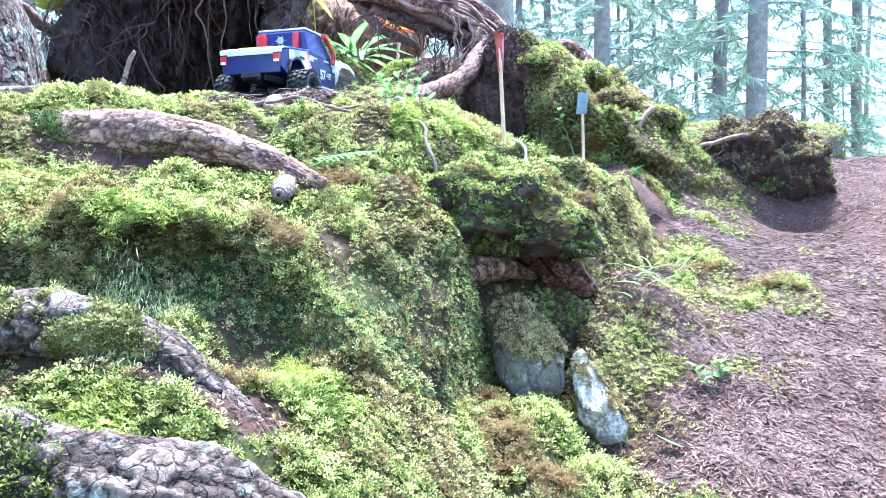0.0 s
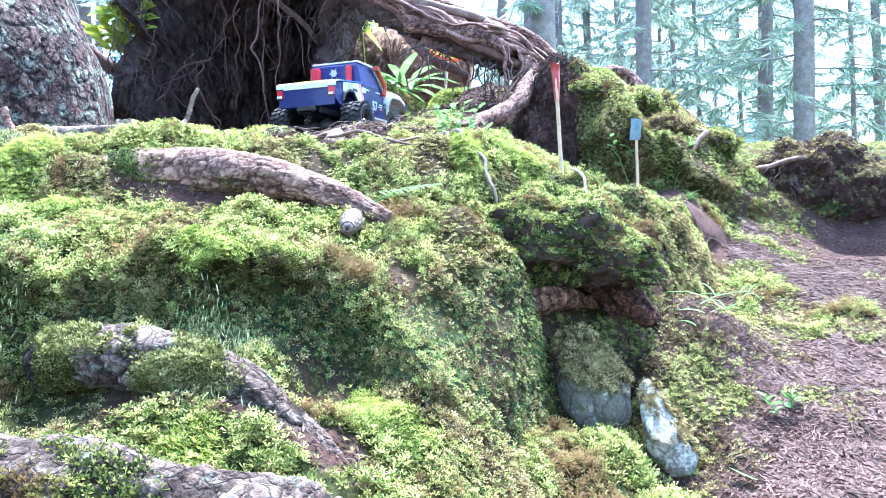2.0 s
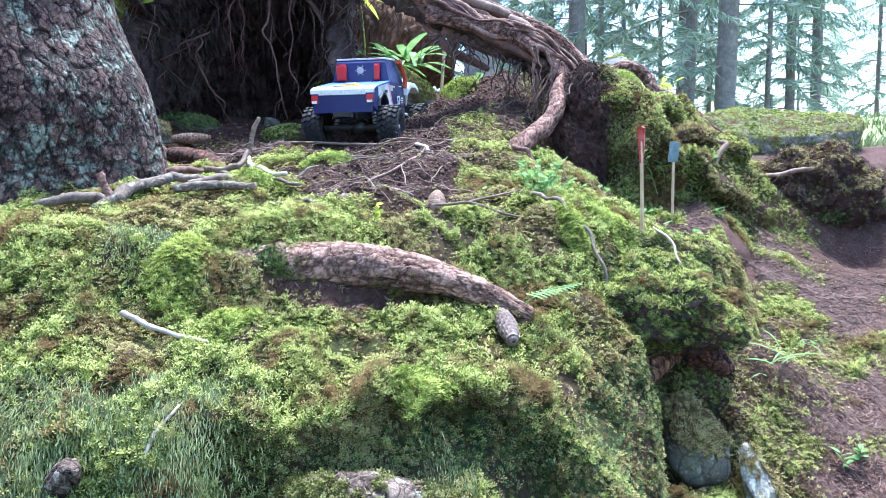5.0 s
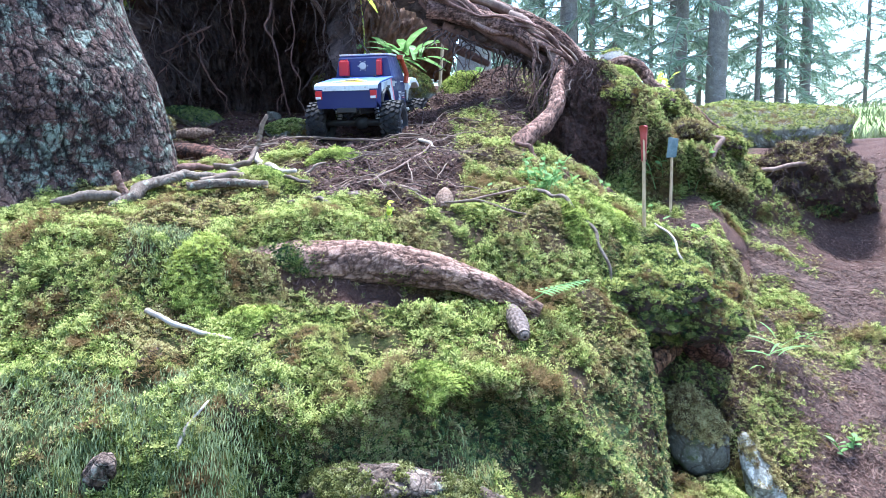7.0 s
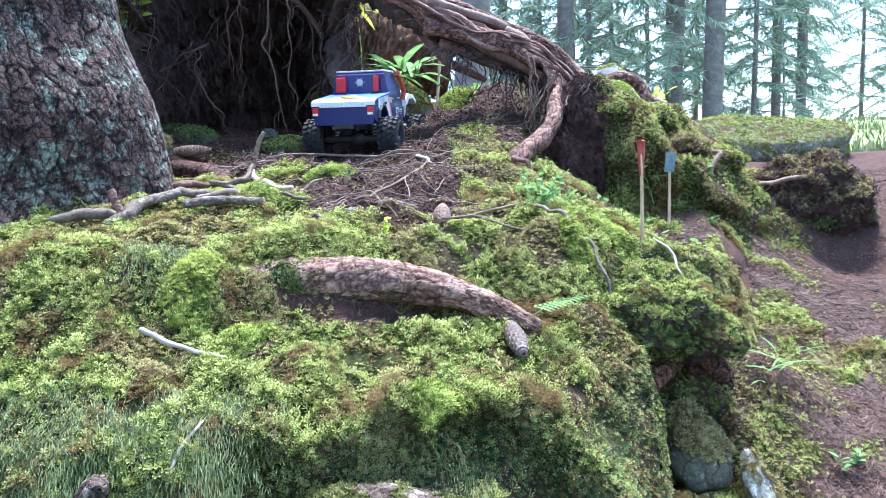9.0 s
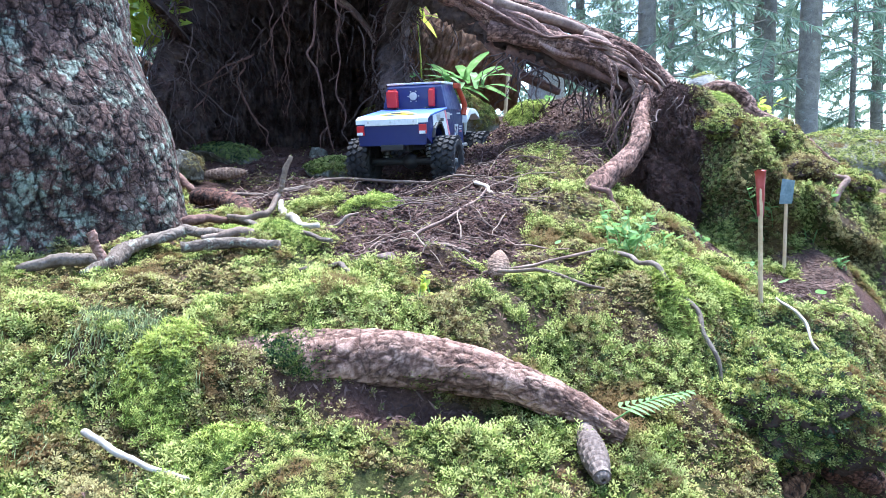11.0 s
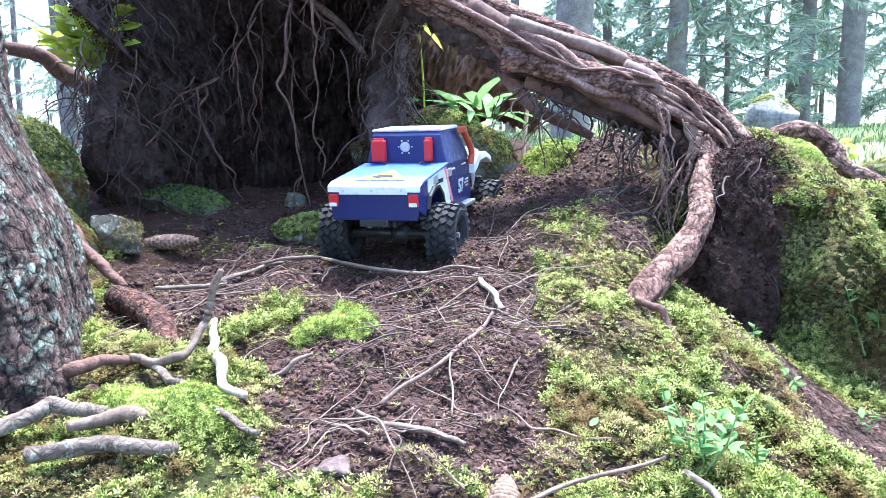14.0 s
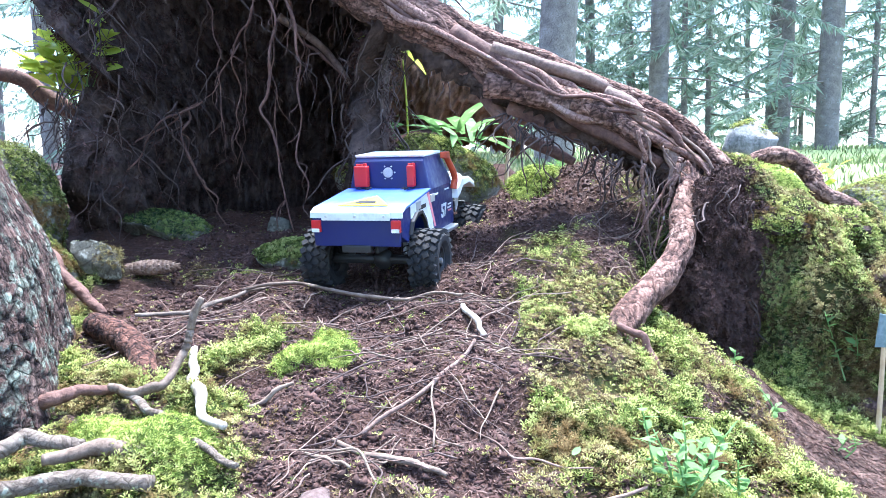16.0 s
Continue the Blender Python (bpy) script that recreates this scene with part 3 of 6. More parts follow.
    me.loop_triangles.foreach_get("vertices", t)
    me.loop_triangles.foreach_get("normal", nr)
    co = np.zeros(len(me.vertices) * 3, np.float32)
    me.vertices.foreach_get("co", co)
    co, t, nr = co.reshape(-1, 3), t.reshape(-1, 3), nr.reshape(-1, 3)
    rot = np.array(ob.matrix_world.to_3x3())
    world_n = nr @ rot.T
    area = np.linalg.norm(np.cross(co[t[:, 1]] - co[t[:, 0]], co[t[:, 2]] - co[t[:, 0]]), axis=1)
    mid = co[t].mean(1)
    w = area * smooth(facing - 0.25, facing + 0.25, world_n[:, 2] + 0.35 * rough(mid[:, 0] + mid[:, 2], mid[:, 1] - mid[:, 2], 0.05, seed))
    if where:
        w = w * where(mid)
    pick = rg.choice(n, count, p=w / w.sum())
    a, b = rg.rand(count), rg.rand(count)
    flip = a + b > 1
    a[flip], b[flip] = 1 - a[flip], 1 - b[flip]
    q = co[t[pick]]
    p = q[:, 0] + (q[:, 1] - q[:, 0]) * a[:, None] + (q[:, 2] - q[:, 0]) * b[:, None]
    ax = nr[pick] * 0.8 + np.array([0, 0, 0.4]) @ rot + 0.35 * rg.randn(count, 3)
    ax /= np.linalg.norm(ax, axis=1, keepdims=True)
    s = size * (0.7 + 0.6 * rg.rand(count))
    return tagged(mossy(name, sprigs(p - ax * 0.002, ax, s * 0.0095, s * 0.0040, rg, 2, 5, 0.27), mat, ob), kind="stuff")


def plates(s, t, wide, high, seed):
    """Cracked plates on a surface with the lengths s and t: distance to the crack, a number for each plate, and its tilt."""
    s = s + 0.35 * wide * rough(s, t, wide * 1.3, seed) + 0.2 * wide * rough(s, t, wide * 0.4, seed + 3)
    t = t + 0.35 * high * rough(s, t, high * 1.2, seed + 1) + 0.2 * high * rough(s, t, high * 0.4, seed + 4)
    u, v = s / wide, t / high
    i, j = np.floor(u), np.floor(v)
    f1, f2 = np.full(u.shape, 9.0), np.full(u.shape, 9.0)
    number, tilt = np.zeros(u.shape), np.zeros(u.shape)
    for di in (-1, 0, 1):
        for dj in (-1, 0, 1):
            a, b = i + di, j + dj
            du, dv = u - a - 0.1 - 0.8 * lattice(a, b, seed + 5), v - b - 0.1 - 0.8 * lattice(a, b, seed + 6)
            d = np.hypot(du, dv)
            closer = d < f1
            f2 = np.where(closer, f1, np.minimum(f2, d))
            number = np.where(closer, lattice(a, b, seed + 7), number)
            tilt = np.where(closer, du * (lattice(a, b, seed + 8) - 0.5) + dv * (lattice(a, b, seed + 9) - 0.75), tilt)
            f1 = np.where(closer, d, f1)
    return f2 - f1, number, tilt


def flaking(s, t, wide, high, deep, seed):
    """Height of flaking bark over its bed, and a tone for each flake: small flakes on large plates."""
    e1, n1, t1 = plates(s, t, wide, high, seed)
    e2, n2, t2 = plates(s, t, wide * 0.42, high * 0.38, seed + 20)
    e0, n0, t0 = plates(s, t, wide * 2.6, high * 3.2, seed + 40)
    c0, c1, c2 = 1 - smooth(0.0, 0.12, e0), 1 - smooth(0.0, 0.20, e1), 1 - smooth(0.0, 0.2, e2)
    h = deep * (0.8 * n0 - 1.1 * c0 + 0.8 * n1 + 1.3 * t1 - 0.7 * c1 + 0.45 * n2 + 0.5 * t2 - 0.2 * c2)
    return h, np.clip(0.55 + 0.25 * (n0 - 0.5) + 0.45 * (n1 - 0.5) + 0.45 * (n2 - 0.5) + 0.5 * t1 + 0.3 * t2 - 0.6 * c0 - 0.55 * c1 - 0.25 * c2, 0, 1)


def tone(ob, values):
    ob.data.attributes.new("plate", "FLOAT", "POINT").data.foreach_set("value", np.asarray(values, np.float32).ravel())


def bark_tube(name, pts, radii, mat, parent, label="", seed=0, cell=0.004, wide=0.016, high=0.022, deep=0.0035, lumps=0.05):
    """A branch or root with real bark flakes, its mesh as fine as cell."""
    c = spline(pts, 6)
    ln = np.linalg.norm(np.diff(c, axis=0), axis=1).sum()
    steps = max(6, int(ln / cell / (len(pts) - 1)))
    seg = int(np.clip(2 * math.pi * max(radii) / cell, 16, 90))
    v, f, e0, e1 = tube_mesh(pts, radii, seg, steps, 0.0, seed)
    n = (len(v) - 2) // seg
    grid = v[:-2].reshape(n, seg, 3)
    mid = grid.mean(1, keepdims=True)
    out = grid - mid
    r = np.linalg.norm(out, axis=2, keepdims=True)
    out /= r
    along = np.concatenate([[0], np.cumsum(np.linalg.norm(np.diff(mid[:, 0], axis=0), axis=1))])[:, None] * np.ones((1, seg))
    ring = np.arange(seg) / seg * 2 * math.pi * max(radii) * np.ones((n, 1))
    near = np.minimum(np.arange(seg), seg - np.arange(seg)) / seg * 2 * math.pi * max(radii) * np.ones((n, 1))
    h, tn = flaking(near + seed, along, wide, high, deep, seed + 1)
    swell = lumps * r[..., 0] * (rough(near, along, 0.05, seed + 2) + rough(along, ring * 0 + seed, 0.04, seed + 3))
    grid = mid + out * (r + (h + swell)[..., None])
    v = np.vstack([grid.reshape(-1, 3), v[-2:]])
    q = np.vstack([f[:, [0, 1, 2]], f[:, [0, 2, 3]], e0, e1])
    ob = raw(name, v, q, mat, parent, label, False)
    tone(ob, np.concatenate([tn.ravel(), [0.3, 0.3]]))
    return ob


# ---- the ground: one sheet from the bank to the far woods ----
def axis_steps(parts):
    return np.unique(np.concatenate([np.linspace(a, b, k) for a, b, k in parts]).round(5))


def build_ground():
    gx = axis_steps([(-60, -6, 28), (-6, -1.4, 40), (-1.4, 1.3, 300), (1.3, 6, 50), (6, 60, 28)])
    gy = axis_steps([(-30, -2, 16), (-2, 0.3, 60), (0.3, 2.7, 300), (2.7, 9, 60), (9, 120, 40)])
    X, Y = np.meshgrid(gx, gy)
    Z = relief(X, Y)
    n = len(gx)
    i, j = np.meshgrid(np.arange(len(gy) - 1), np.arange(n - 1), indexing="ij")
    a = (i * n + j).ravel()
    f = np.stack([a, a + 1, a + n + 1, a + n], -1)
    ob = raw("ground", np.stack([X, Y + tuck(X, Y), Z], -1), f, GROUND, smooth_=True)
    x, y = X.ravel(), Y.ravel()
    litter = np.clip(smooth(0.0, 0.35, x - np.interp(y, [0.5, 1.0, 1.3, 1.6], [0.1, 0.15, 0.0, -0.2])) + 0.25 * (1 + rough(x, y, 0.05, 8)), 0, 1)
    litter = litter * (1 - smooth(1.72, 1.9, y) * smooth(0.5, 0.2, x))
    grass = smooth(3.2, 4.5, y) * smooth(-1.0, 1.5, x)
    for key, val in (("moss", moss_cover(x, y)), ("litter", litter), ("grass", grass)):
        ob.data.attributes.new(key, "FLOAT", "POINT").data.foreach_set("value", np.asarray(val, np.float32))
    return tagged(ob, "uneven forest floor of moss, dark humus and needle litter", "ground", kind="structure")


build_ground()
BOX = (-1.15, 0.95, 0.38, 2.35)


def steepness(x, y):
    return 1 - up(x, y)[:, 2]


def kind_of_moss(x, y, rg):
    """0 bright, 1 olive, 2 dark: dark on steep faces, where shade is partly put into the colour, olive along the brow
    and by the litter.
    """
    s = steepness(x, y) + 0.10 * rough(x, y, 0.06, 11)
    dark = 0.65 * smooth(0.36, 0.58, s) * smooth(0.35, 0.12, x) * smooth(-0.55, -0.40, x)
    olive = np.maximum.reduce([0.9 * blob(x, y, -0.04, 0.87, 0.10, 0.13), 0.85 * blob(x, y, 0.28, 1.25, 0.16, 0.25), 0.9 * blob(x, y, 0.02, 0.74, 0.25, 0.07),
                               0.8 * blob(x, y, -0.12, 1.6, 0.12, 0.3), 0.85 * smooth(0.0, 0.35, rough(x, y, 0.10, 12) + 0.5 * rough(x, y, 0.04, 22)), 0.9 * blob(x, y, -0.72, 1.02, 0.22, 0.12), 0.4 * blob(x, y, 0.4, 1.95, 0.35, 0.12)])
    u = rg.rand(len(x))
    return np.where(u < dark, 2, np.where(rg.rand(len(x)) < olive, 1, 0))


def grow_moss():
    rg = np.random.RandomState(4)
    x, y = scatter(190000, BOX, lambda x, y: moss_cover(x, y) * (1 - 0.55 * smooth(1.5, 1.9, y) * smooth(0.25, 0.1, x)) * (0.15 + 0.4 * smooth(0.3, 0.55, steepness(x, y)) + 0.85 * smooth(-0.75, -0.1, rough(x, y, 0.048, 2) + 0.4 * rough(x, y, 0.02, 3))), rg)
    z, nrm = relief(x, y), up(x, y)
    axis = nrm * 0.8 + np.array([0, 0, 0.5]) + 0.35 * rg.randn(len(x), 3)
    axis /= np.linalg.norm(axis, axis=1, keepdims=True)
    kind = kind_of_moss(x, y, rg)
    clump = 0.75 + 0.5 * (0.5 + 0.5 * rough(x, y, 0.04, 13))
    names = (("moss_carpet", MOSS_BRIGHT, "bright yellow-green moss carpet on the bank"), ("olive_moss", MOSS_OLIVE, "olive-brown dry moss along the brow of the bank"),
             ("shade_moss", MOSS_DARK, "dark green moss on the steep face, its shade partly in the colour"))
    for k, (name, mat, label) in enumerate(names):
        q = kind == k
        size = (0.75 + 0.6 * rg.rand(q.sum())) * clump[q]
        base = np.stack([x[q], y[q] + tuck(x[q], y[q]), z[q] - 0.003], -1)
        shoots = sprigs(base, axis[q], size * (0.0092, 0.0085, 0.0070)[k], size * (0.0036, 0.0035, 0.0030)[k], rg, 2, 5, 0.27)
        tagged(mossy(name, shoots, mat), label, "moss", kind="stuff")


grow_moss()


def grow_plumes():
    """Larger plumes of feather moss standing in clumps out of the carpet."""
    rg = np.random.RandomState(14)

    def thick(x, y):
        return smooth(0.3, 0.7, moss_cover(x, y)) * smooth(-0.1, 0.5, rough(x, y, 0.09, 17) + 0.7 * rough(x, y, 0.035, 18)) * (1 - 0.8 * smooth(0.3, 0.5, steepness(x, y))) * smooth(2.0, 1.5, y)

    x, y = scatter(28000, BOX, thick, rg)
    n = len(x)
    lift = 0.010 * smooth(0.0, 0.8, rough(x, y, 0.09, 17) + 0.7 * rough(x, y, 0.035, 18))
    axis = up(x, y) * 0.6 + np.array([0, 0, 0.6]) + 0.45 * rg.randn(n, 3)
    axis /= np.linalg.norm(axis, axis=1, keepdims=True)
    s = 0.6 + 0.7 * rg.rand(n)
    shoots = sprigs(np.stack([x, y + tuck(x, y), relief(x, y) + lift - 0.002], -1), axis, s * 0.012, s * 0.0046, rg, 3, 5, 0.22)
    tagged(mossy("feather_moss", shoots, MOSS_TIP), "clumps of light green feather moss", "moss", kind="stuff")


grow_plumes()


def strew_litter():
    """Fallen needles, chips and crumbs on path and humus."""
    rg = np.random.RandomState(9)

    def bare(x, y):
        return (1.0 - 0.92 * moss_cover(x, y)) * (np.abs(tuck(x, y)) < 0.006)

    x, y = scatter(130000, (-0.95, 1.5, 0.45, 2.4), bare, rg)
    x2, y2 = scatter(26000, (0.0, 0.6, 1.2, 1.78), bare, rg)
    x3, y3 = scatter(34000, (-0.8, 0.0, 1.15, 1.95), bare, rg)
    x4, y4 = scatter(36000, (0.2, 0.8, 0.75, 1.5), bare, rg)
    x, y = np.concatenate([x, x2, x3, x4]), np.concatenate([y, y2, y3, y4])
    nrm = up(x, y)
    way = rg.randn(len(x), 3)
    way -= nrm * (way * nrm).sum(1, keepdims=True) * (0.75 + 0.3 * rg.rand(len(x), 1))
    way /= np.linalg.norm(way, axis=1, keepdims=True)
    pos = np.stack([x, y, relief(x, y) + 0.0012], -1) + nrm * 0.001
    path = smooth(0.02, 0.28, x - np.interp(y, [0.5, 1.0, 1.3, 1.6], [0.1, 0.15, 0.0, -0.2]))
    pale = rg.rand(len(x)) < 0.28 + 0.66 * path
    for q, name, mat, label, ln, wd in ((pale, "needle_litter", LITTER, "brown fallen needles and chips on the path", 0.0115, 0.0019),
                                        (~pale, "humus_crumbs", SOILBIT, "dark crumbs of humus and bark on the bare soil", 0.007, 0.0022)):
        k = q.sum()
        v, f = strewn(pos[q], way[q], nrm[q], ln * (0.4 + 1.2 * rg.rand(k) ** 1.6), wd * (0.4 + 1.3 * rg.rand(k) ** 2), rg, 0.10)
        tagged(raw(name, v, f, mat), label, "litter", kind="stuff")


strew_litter()


def crumble():
    """Lumps of humus and root fibre on the churned soil."""
    rg = np.random.RandomState(19)
    x, y = scatter(13000, (-0.85, 0.04, 1.15, 2.2), lambda x, y: 1 - np.clip(1.6 * moss_cover(x, y), 0, 1), rg)
    k = len(x)
    p = np.stack([x, y, relief(x, y) + 0.001], -1)
    s = 0.0016 + 0.0045 * rg.rand(k) ** 3
    corner = np.array([(1, 0, 0), (-1, 0, 0), (0, 1, 0), (0, -1, 0), (0, 0, 1), (0, 0, -1)], float)
    v = p[:, None, :] + s[:, None, None] * (corner[None] * (0.6 + 0.7 * rg.rand(k, 6, 1)) + 0.35 * rg.randn(k, 6, 3))
    f = np.array([(0, 2, 4), (2, 1, 4), (1, 3, 4), (3, 0, 4), (2, 0, 5), (1, 2, 5), (3, 1, 5), (0, 3, 5)])
    f = (np.arange(k)[:, None, None] * 6 + f[None]).reshape(-1, 3)
    tagged(raw("soil_lumps", v.reshape(-1, 3), f, SOILBIT), "dark crumbling lumps of humus", "soil", kind="stuff")


crumble()


# ---- the standing spruce beside the bank ----
def standing_trunk():
    top = empty("standing_tree", pose(0, 0, 0))
    cx, cy = -1.06, 1.40

    def surface(ang, z, inset=0.0):
        flare = 0.222 + 0.05 * smooth(0.95, 0.72, z) + 0.02 * np.exp(-np.maximum(z - 0.58, -0.02) / 0.06) + 0.11 * smooth(0.0, -0.8, np.cos(ang)) + 0.018 * np.cos(5 * ang + 1 + 0.8 * z) * np.exp(-(z - 0.6) / 0.5)
        h, tn = flaking(ang * 0.28, z, 0.014, 0.026, 0.0022, 21)
        r = flare + 0.010 * rough(ang * 0.3, z * 0.4, 0.06, 21) + h - inset
        return np.stack([cx - 0.16 * np.maximum(z - 0.8, 0) + r * np.cos(ang), cy + r * np.sin(ang), z], -1), tn

    def sheet(name, a0, a1, na, z0, z1, nz, inset, label):
        A, Z = np.meshgrid(np.linspace(a0, a1, na), np.linspace(z0, z1, nz), indexing="xy")
        v, tn = surface(A, Z, inset)
        i, j = np.meshgrid(np.arange(nz - 1), np.arange(na - 1), indexing="ij")
        a = i * na + j
        ob = raw(name, v, np.stack([a, a + 1, a + na + 1, a + na], -1).reshape(-1, 4), BARK, top, label, True)
        tone(ob, tn)

    sheet("trunk", 0, 2 * math.pi, 140, 0.44, 3.2, 200, 0.014, "")
    sheet("bark", -2.4, 0.75, 420, 0.46, 1.5, 400, 0.0, "flaking red-grey bark with pale lichen")
    return tagged(top, "thick old spruce with flaking lichen-spotted bark", "tree")


standing_trunk()


# ---- the fallen tree's root plate ----
def dangle(pts, rad, rg, mat, top):
    """A knotty hanging root with fine side roots."""
    line = [pts[0]]
    for a, b in zip(pts, pts[1:]):
        d = np.linalg.norm(b - a)
        line += [a + (b - a) * u + rg.randn(3) * d * np.array([0.06, 0.05, 0.02]) for u in (0.3, 0.65)] + [b]
    v, f = merged([tube_mesh(line, [rad, rad * 0.85, rad * 0.7, rad * 0.35], 8, 5, 0.22, rg.randint(999))])
    root = raw("hanging_root", v, f, mat, top, "", True)
    for q in range(rg.randint(3, 7)):
        c = line[rg.randint(2, len(line))]
        w = np.array([0.035 * rg.randn(), 0.02 * rg.randn(), -0.03 - 0.07 * rg.rand()])
        side = [c, c + 0.35 * w + 0.007 * rg.randn(3), c + 0.7 * w + 0.009 * rg.randn(3), c + w]
        v, f = merged([tube_mesh(side, [rad * 0.45, rad * 0.35, rad * 0.15], 5, 4, 0.2, q)])
        raw("side_root", v, f, mat, root, "", True)
    return root


def root_plate():
    rg = np.random.RandomState(5)
    top = empty("root_plate", pose(0, 0, 0))
    c, r = np.array([-0.77, 2.22, 0.70]), np.array([0.40, 0.52, 0.90])
    U, V = np.meshgrid(np.linspace(-0.08, math.pi + 0.08, 260), np.linspace(-0.05, math.pi * 0.52, 170))
    d = np.stack([np.cos(U) * np.cos(V), np.sin(U) * np.cos(V), np.sin(V)], -1)
    lump = 0.09 * rough(U, V, 0.16, 31) + 0.07 * rough(U, V, 0.45, 32) + 0.05 * rough(U, V, 0.06, 33)
    lump = lump + 0.10 * rough(U, V, 0.28, 34) + 0.035 * rough(U, V, 0.03, 38) + 0.018 * rough(U, V, 0.014, 39)
    wide = np.stack([0.66 + 0.6 * smooth(0.35, 0.8, V), np.ones_like(U), np.ones_like(U)], -1)
    d = d * wide
    inner = c + d * r * (1 + lump)[..., None]
    outer = c + d * (r + np.array([0.10, 0.16, 0.12])) * (1 + 0.6 * lump)[..., None]
    ragged = np.exp(-np.minimum(U + 0.08, math.pi + 0.08 - U) / 0.25) * (0.10 * rough(U * 0, V, 0.13, 36) + 0.06 * rough(U * 0, V, 0.05, 37) + 0.04)
    inner[..., 1] -= ragged
    outer[..., 1] -= 0.7 * ragged
    n = U.shape[1]
    i, j = np.meshgrid(np.arange(U.shape[0] - 1), np.arange(n - 1), indexing="ij")
    gap = (np.abs(U[:-1, :-1] - 1.05) < 0.10) & (np.abs(V[:-1, :-1] - 0.30) < 0.09) & (rough(U[:-1, :-1], V[:-1, :-1], 0.05, 35) > -0.5)
    keep = ~gap.ravel()
    a = (i * n + j).ravel()[keep]
    k = inner.reshape(-1, 3).shape[0]
    f1 = np.stack([a, a + n, a + n + 1, a + 1], -1)
    f2 = np.stack([a, a + 1, a + n + 1, a + n], -1) + k
    rim = []
    for q in range(U.shape[0] - 1):
        for e in (0, n - 1):
            rim.append((q * n + e, q * n + n + e, q * n + n + e + k, q * n + e + k))
    last = (U.shape[0] - 1) * n
    for q in range(n - 1):
        rim.append((last + q, last + q + 1, last + q + 1 + k, last + q + k))
    v = np.vstack([inner.reshape(-1, 3), outer.reshape(-1, 3)])
    raw("soil", v, np.vstack([f1, f2, np.array(rim)]), HUMUS, top, "black humus torn up with the roots", True)
    moss_on(top.children[0], 12000, SOILBIT, 72, 2.2, -3.0, "soil_crumb")
    for name, pts, rad, mat, label in ROOTS:
        if mat in (ROOT_BARK, ROOT_KNEE):
            bark_tube("root", pts, rad, mat, top, label, rg.randint(99), 0.0034, 0.010, 0.026, 0.0016, 0.10)
        else:
            v, f = merged([tube_mesh(pts, rad, 16, 10, 0.06, rg.randint(999))])
            raw("root", v, f, mat, top, label, True)
    # humus core added so that gaps between the roots read as dark shade
    core = spline([(-0.62, 2.20, 1.34), (-0.42, 2.12, 1.20), (-0.24, 2.06, 1.075), (-0.08, 2.0, 0.985), (0.06, 1.95, 0.92), (0.14, 1.90, 0.84)], 12)
    soilv, soilf = merged([tube_mesh(core[::3], [0.045, 0.05, 0.045, 0.042, 0.04, 0.036, 0.03], 20, 5, 0.35, 71)])
    raw("soil", soilv, soilf, HUMUS, top, "black humus between the roots, standing for shade in the gaps", True)
    spine = spline([(-0.70, 2.14, 1.40), (-0.46, 2.08, 1.22), (-0.26, 2.02, 1.085), (-0.10, 1.97, 1.0), (0.04, 1.92, 0.945), (0.13, 1.87, 0.86), (0.17, 1.83, 0.74)], 20)
    for k in range(22):
        a0 = rg.randint(0, 60)
        a1 = min(len(spine) - 1, a0 + rg.randint(40, 90))
        wide, ph, turn = 0.015 + 0.05 * rg.rand(), rg.rand() * 6.283, rg.randn() * 0.55
        line = []
        for u in np.linspace(0, 1, 9):
            q = spine[int(a0 + (a1 - a0) * u)]
            an = ph + turn * u
            line.append(q + wide * np.array([0.25 * math.cos(an), -0.10 - 0.55 * math.cos(an), 0.95 * abs(math.sin(an)) - 0.25]) + 0.007 * rg.randn(3))
        r0 = 0.0022 + 0.010 * rg.rand() ** 2.2
        v, f = merged([tube_mesh(line, [r0, r0 * 1.1, r0 * 0.9, r0 * 0.75, r0 * 0.3], 10, 7, 0.14, k)])
        raw("root", v, f, (ROOT_DARK, ROOT_SKIN, ROOT_SKIN, ROOT_DARK, ROOT_PALE)[k % 5], top, "", True)
    for k in range(9):
        u = rg.rand()
        p = np.array([-0.02 + 0.13 * u, 1.87 - 0.03 * u, 0.98 - 0.09 * u])
        ln, lean = 0.10 + 0.13 * rg.rand(), 0.012 * rg.randn()
        dangle([p + np.array([lean * q, -0.006 * q, -ln * q / 3]) for q in range(4)], 0.0018 + 0.0022 * rg.rand(), rg, (ROOT_PALE, ROOT_SKIN)[k % 2], top)
    for pts, rad in HANGERS:
        dangle([np.array(p) for p in pts], rad * 0.6, rg, ROOT_DARK, top)
    for k in range(16):
        x, y, z = -1.04 + 0.62 * rg.rand(), 2.04 + 0.34 * rg.rand(), 1.16 + 0.30 * rg.rand()
        ln, lean = 0.14 + 0.34 * rg.rand() ** 1.4, rg.randn(2) * 0.02
        dangle([np.array([x + lean[0] * q, y + lean[1] * q, z - ln * q / 4]) for q in range(5)], 0.0012 + 0.0020 * rg.rand() ** 2, rg, (ROOTLET, ROOT_DARK)[k % 2], top)
    return tagged(top, "upturned root plate of a fallen tree with bare roots", "root plate")


ROOTS = [
    ("main", [(-0.75, 2.16, 1.42), (-0.533, 2.12, 1.283), (-0.438, 2.092, 1.213), (-0.346, 2.064, 1.168), (-0.257, 2.036, 1.113), (-0.193, 2.008, 1.065), (-0.12, 1.98, 1.024)],
     [0.06, 0.045, 0.04, 0.036, 0.03, 0.024, 0.02], ROOT_KNEE, "thick red-brown root with scaly bark"),
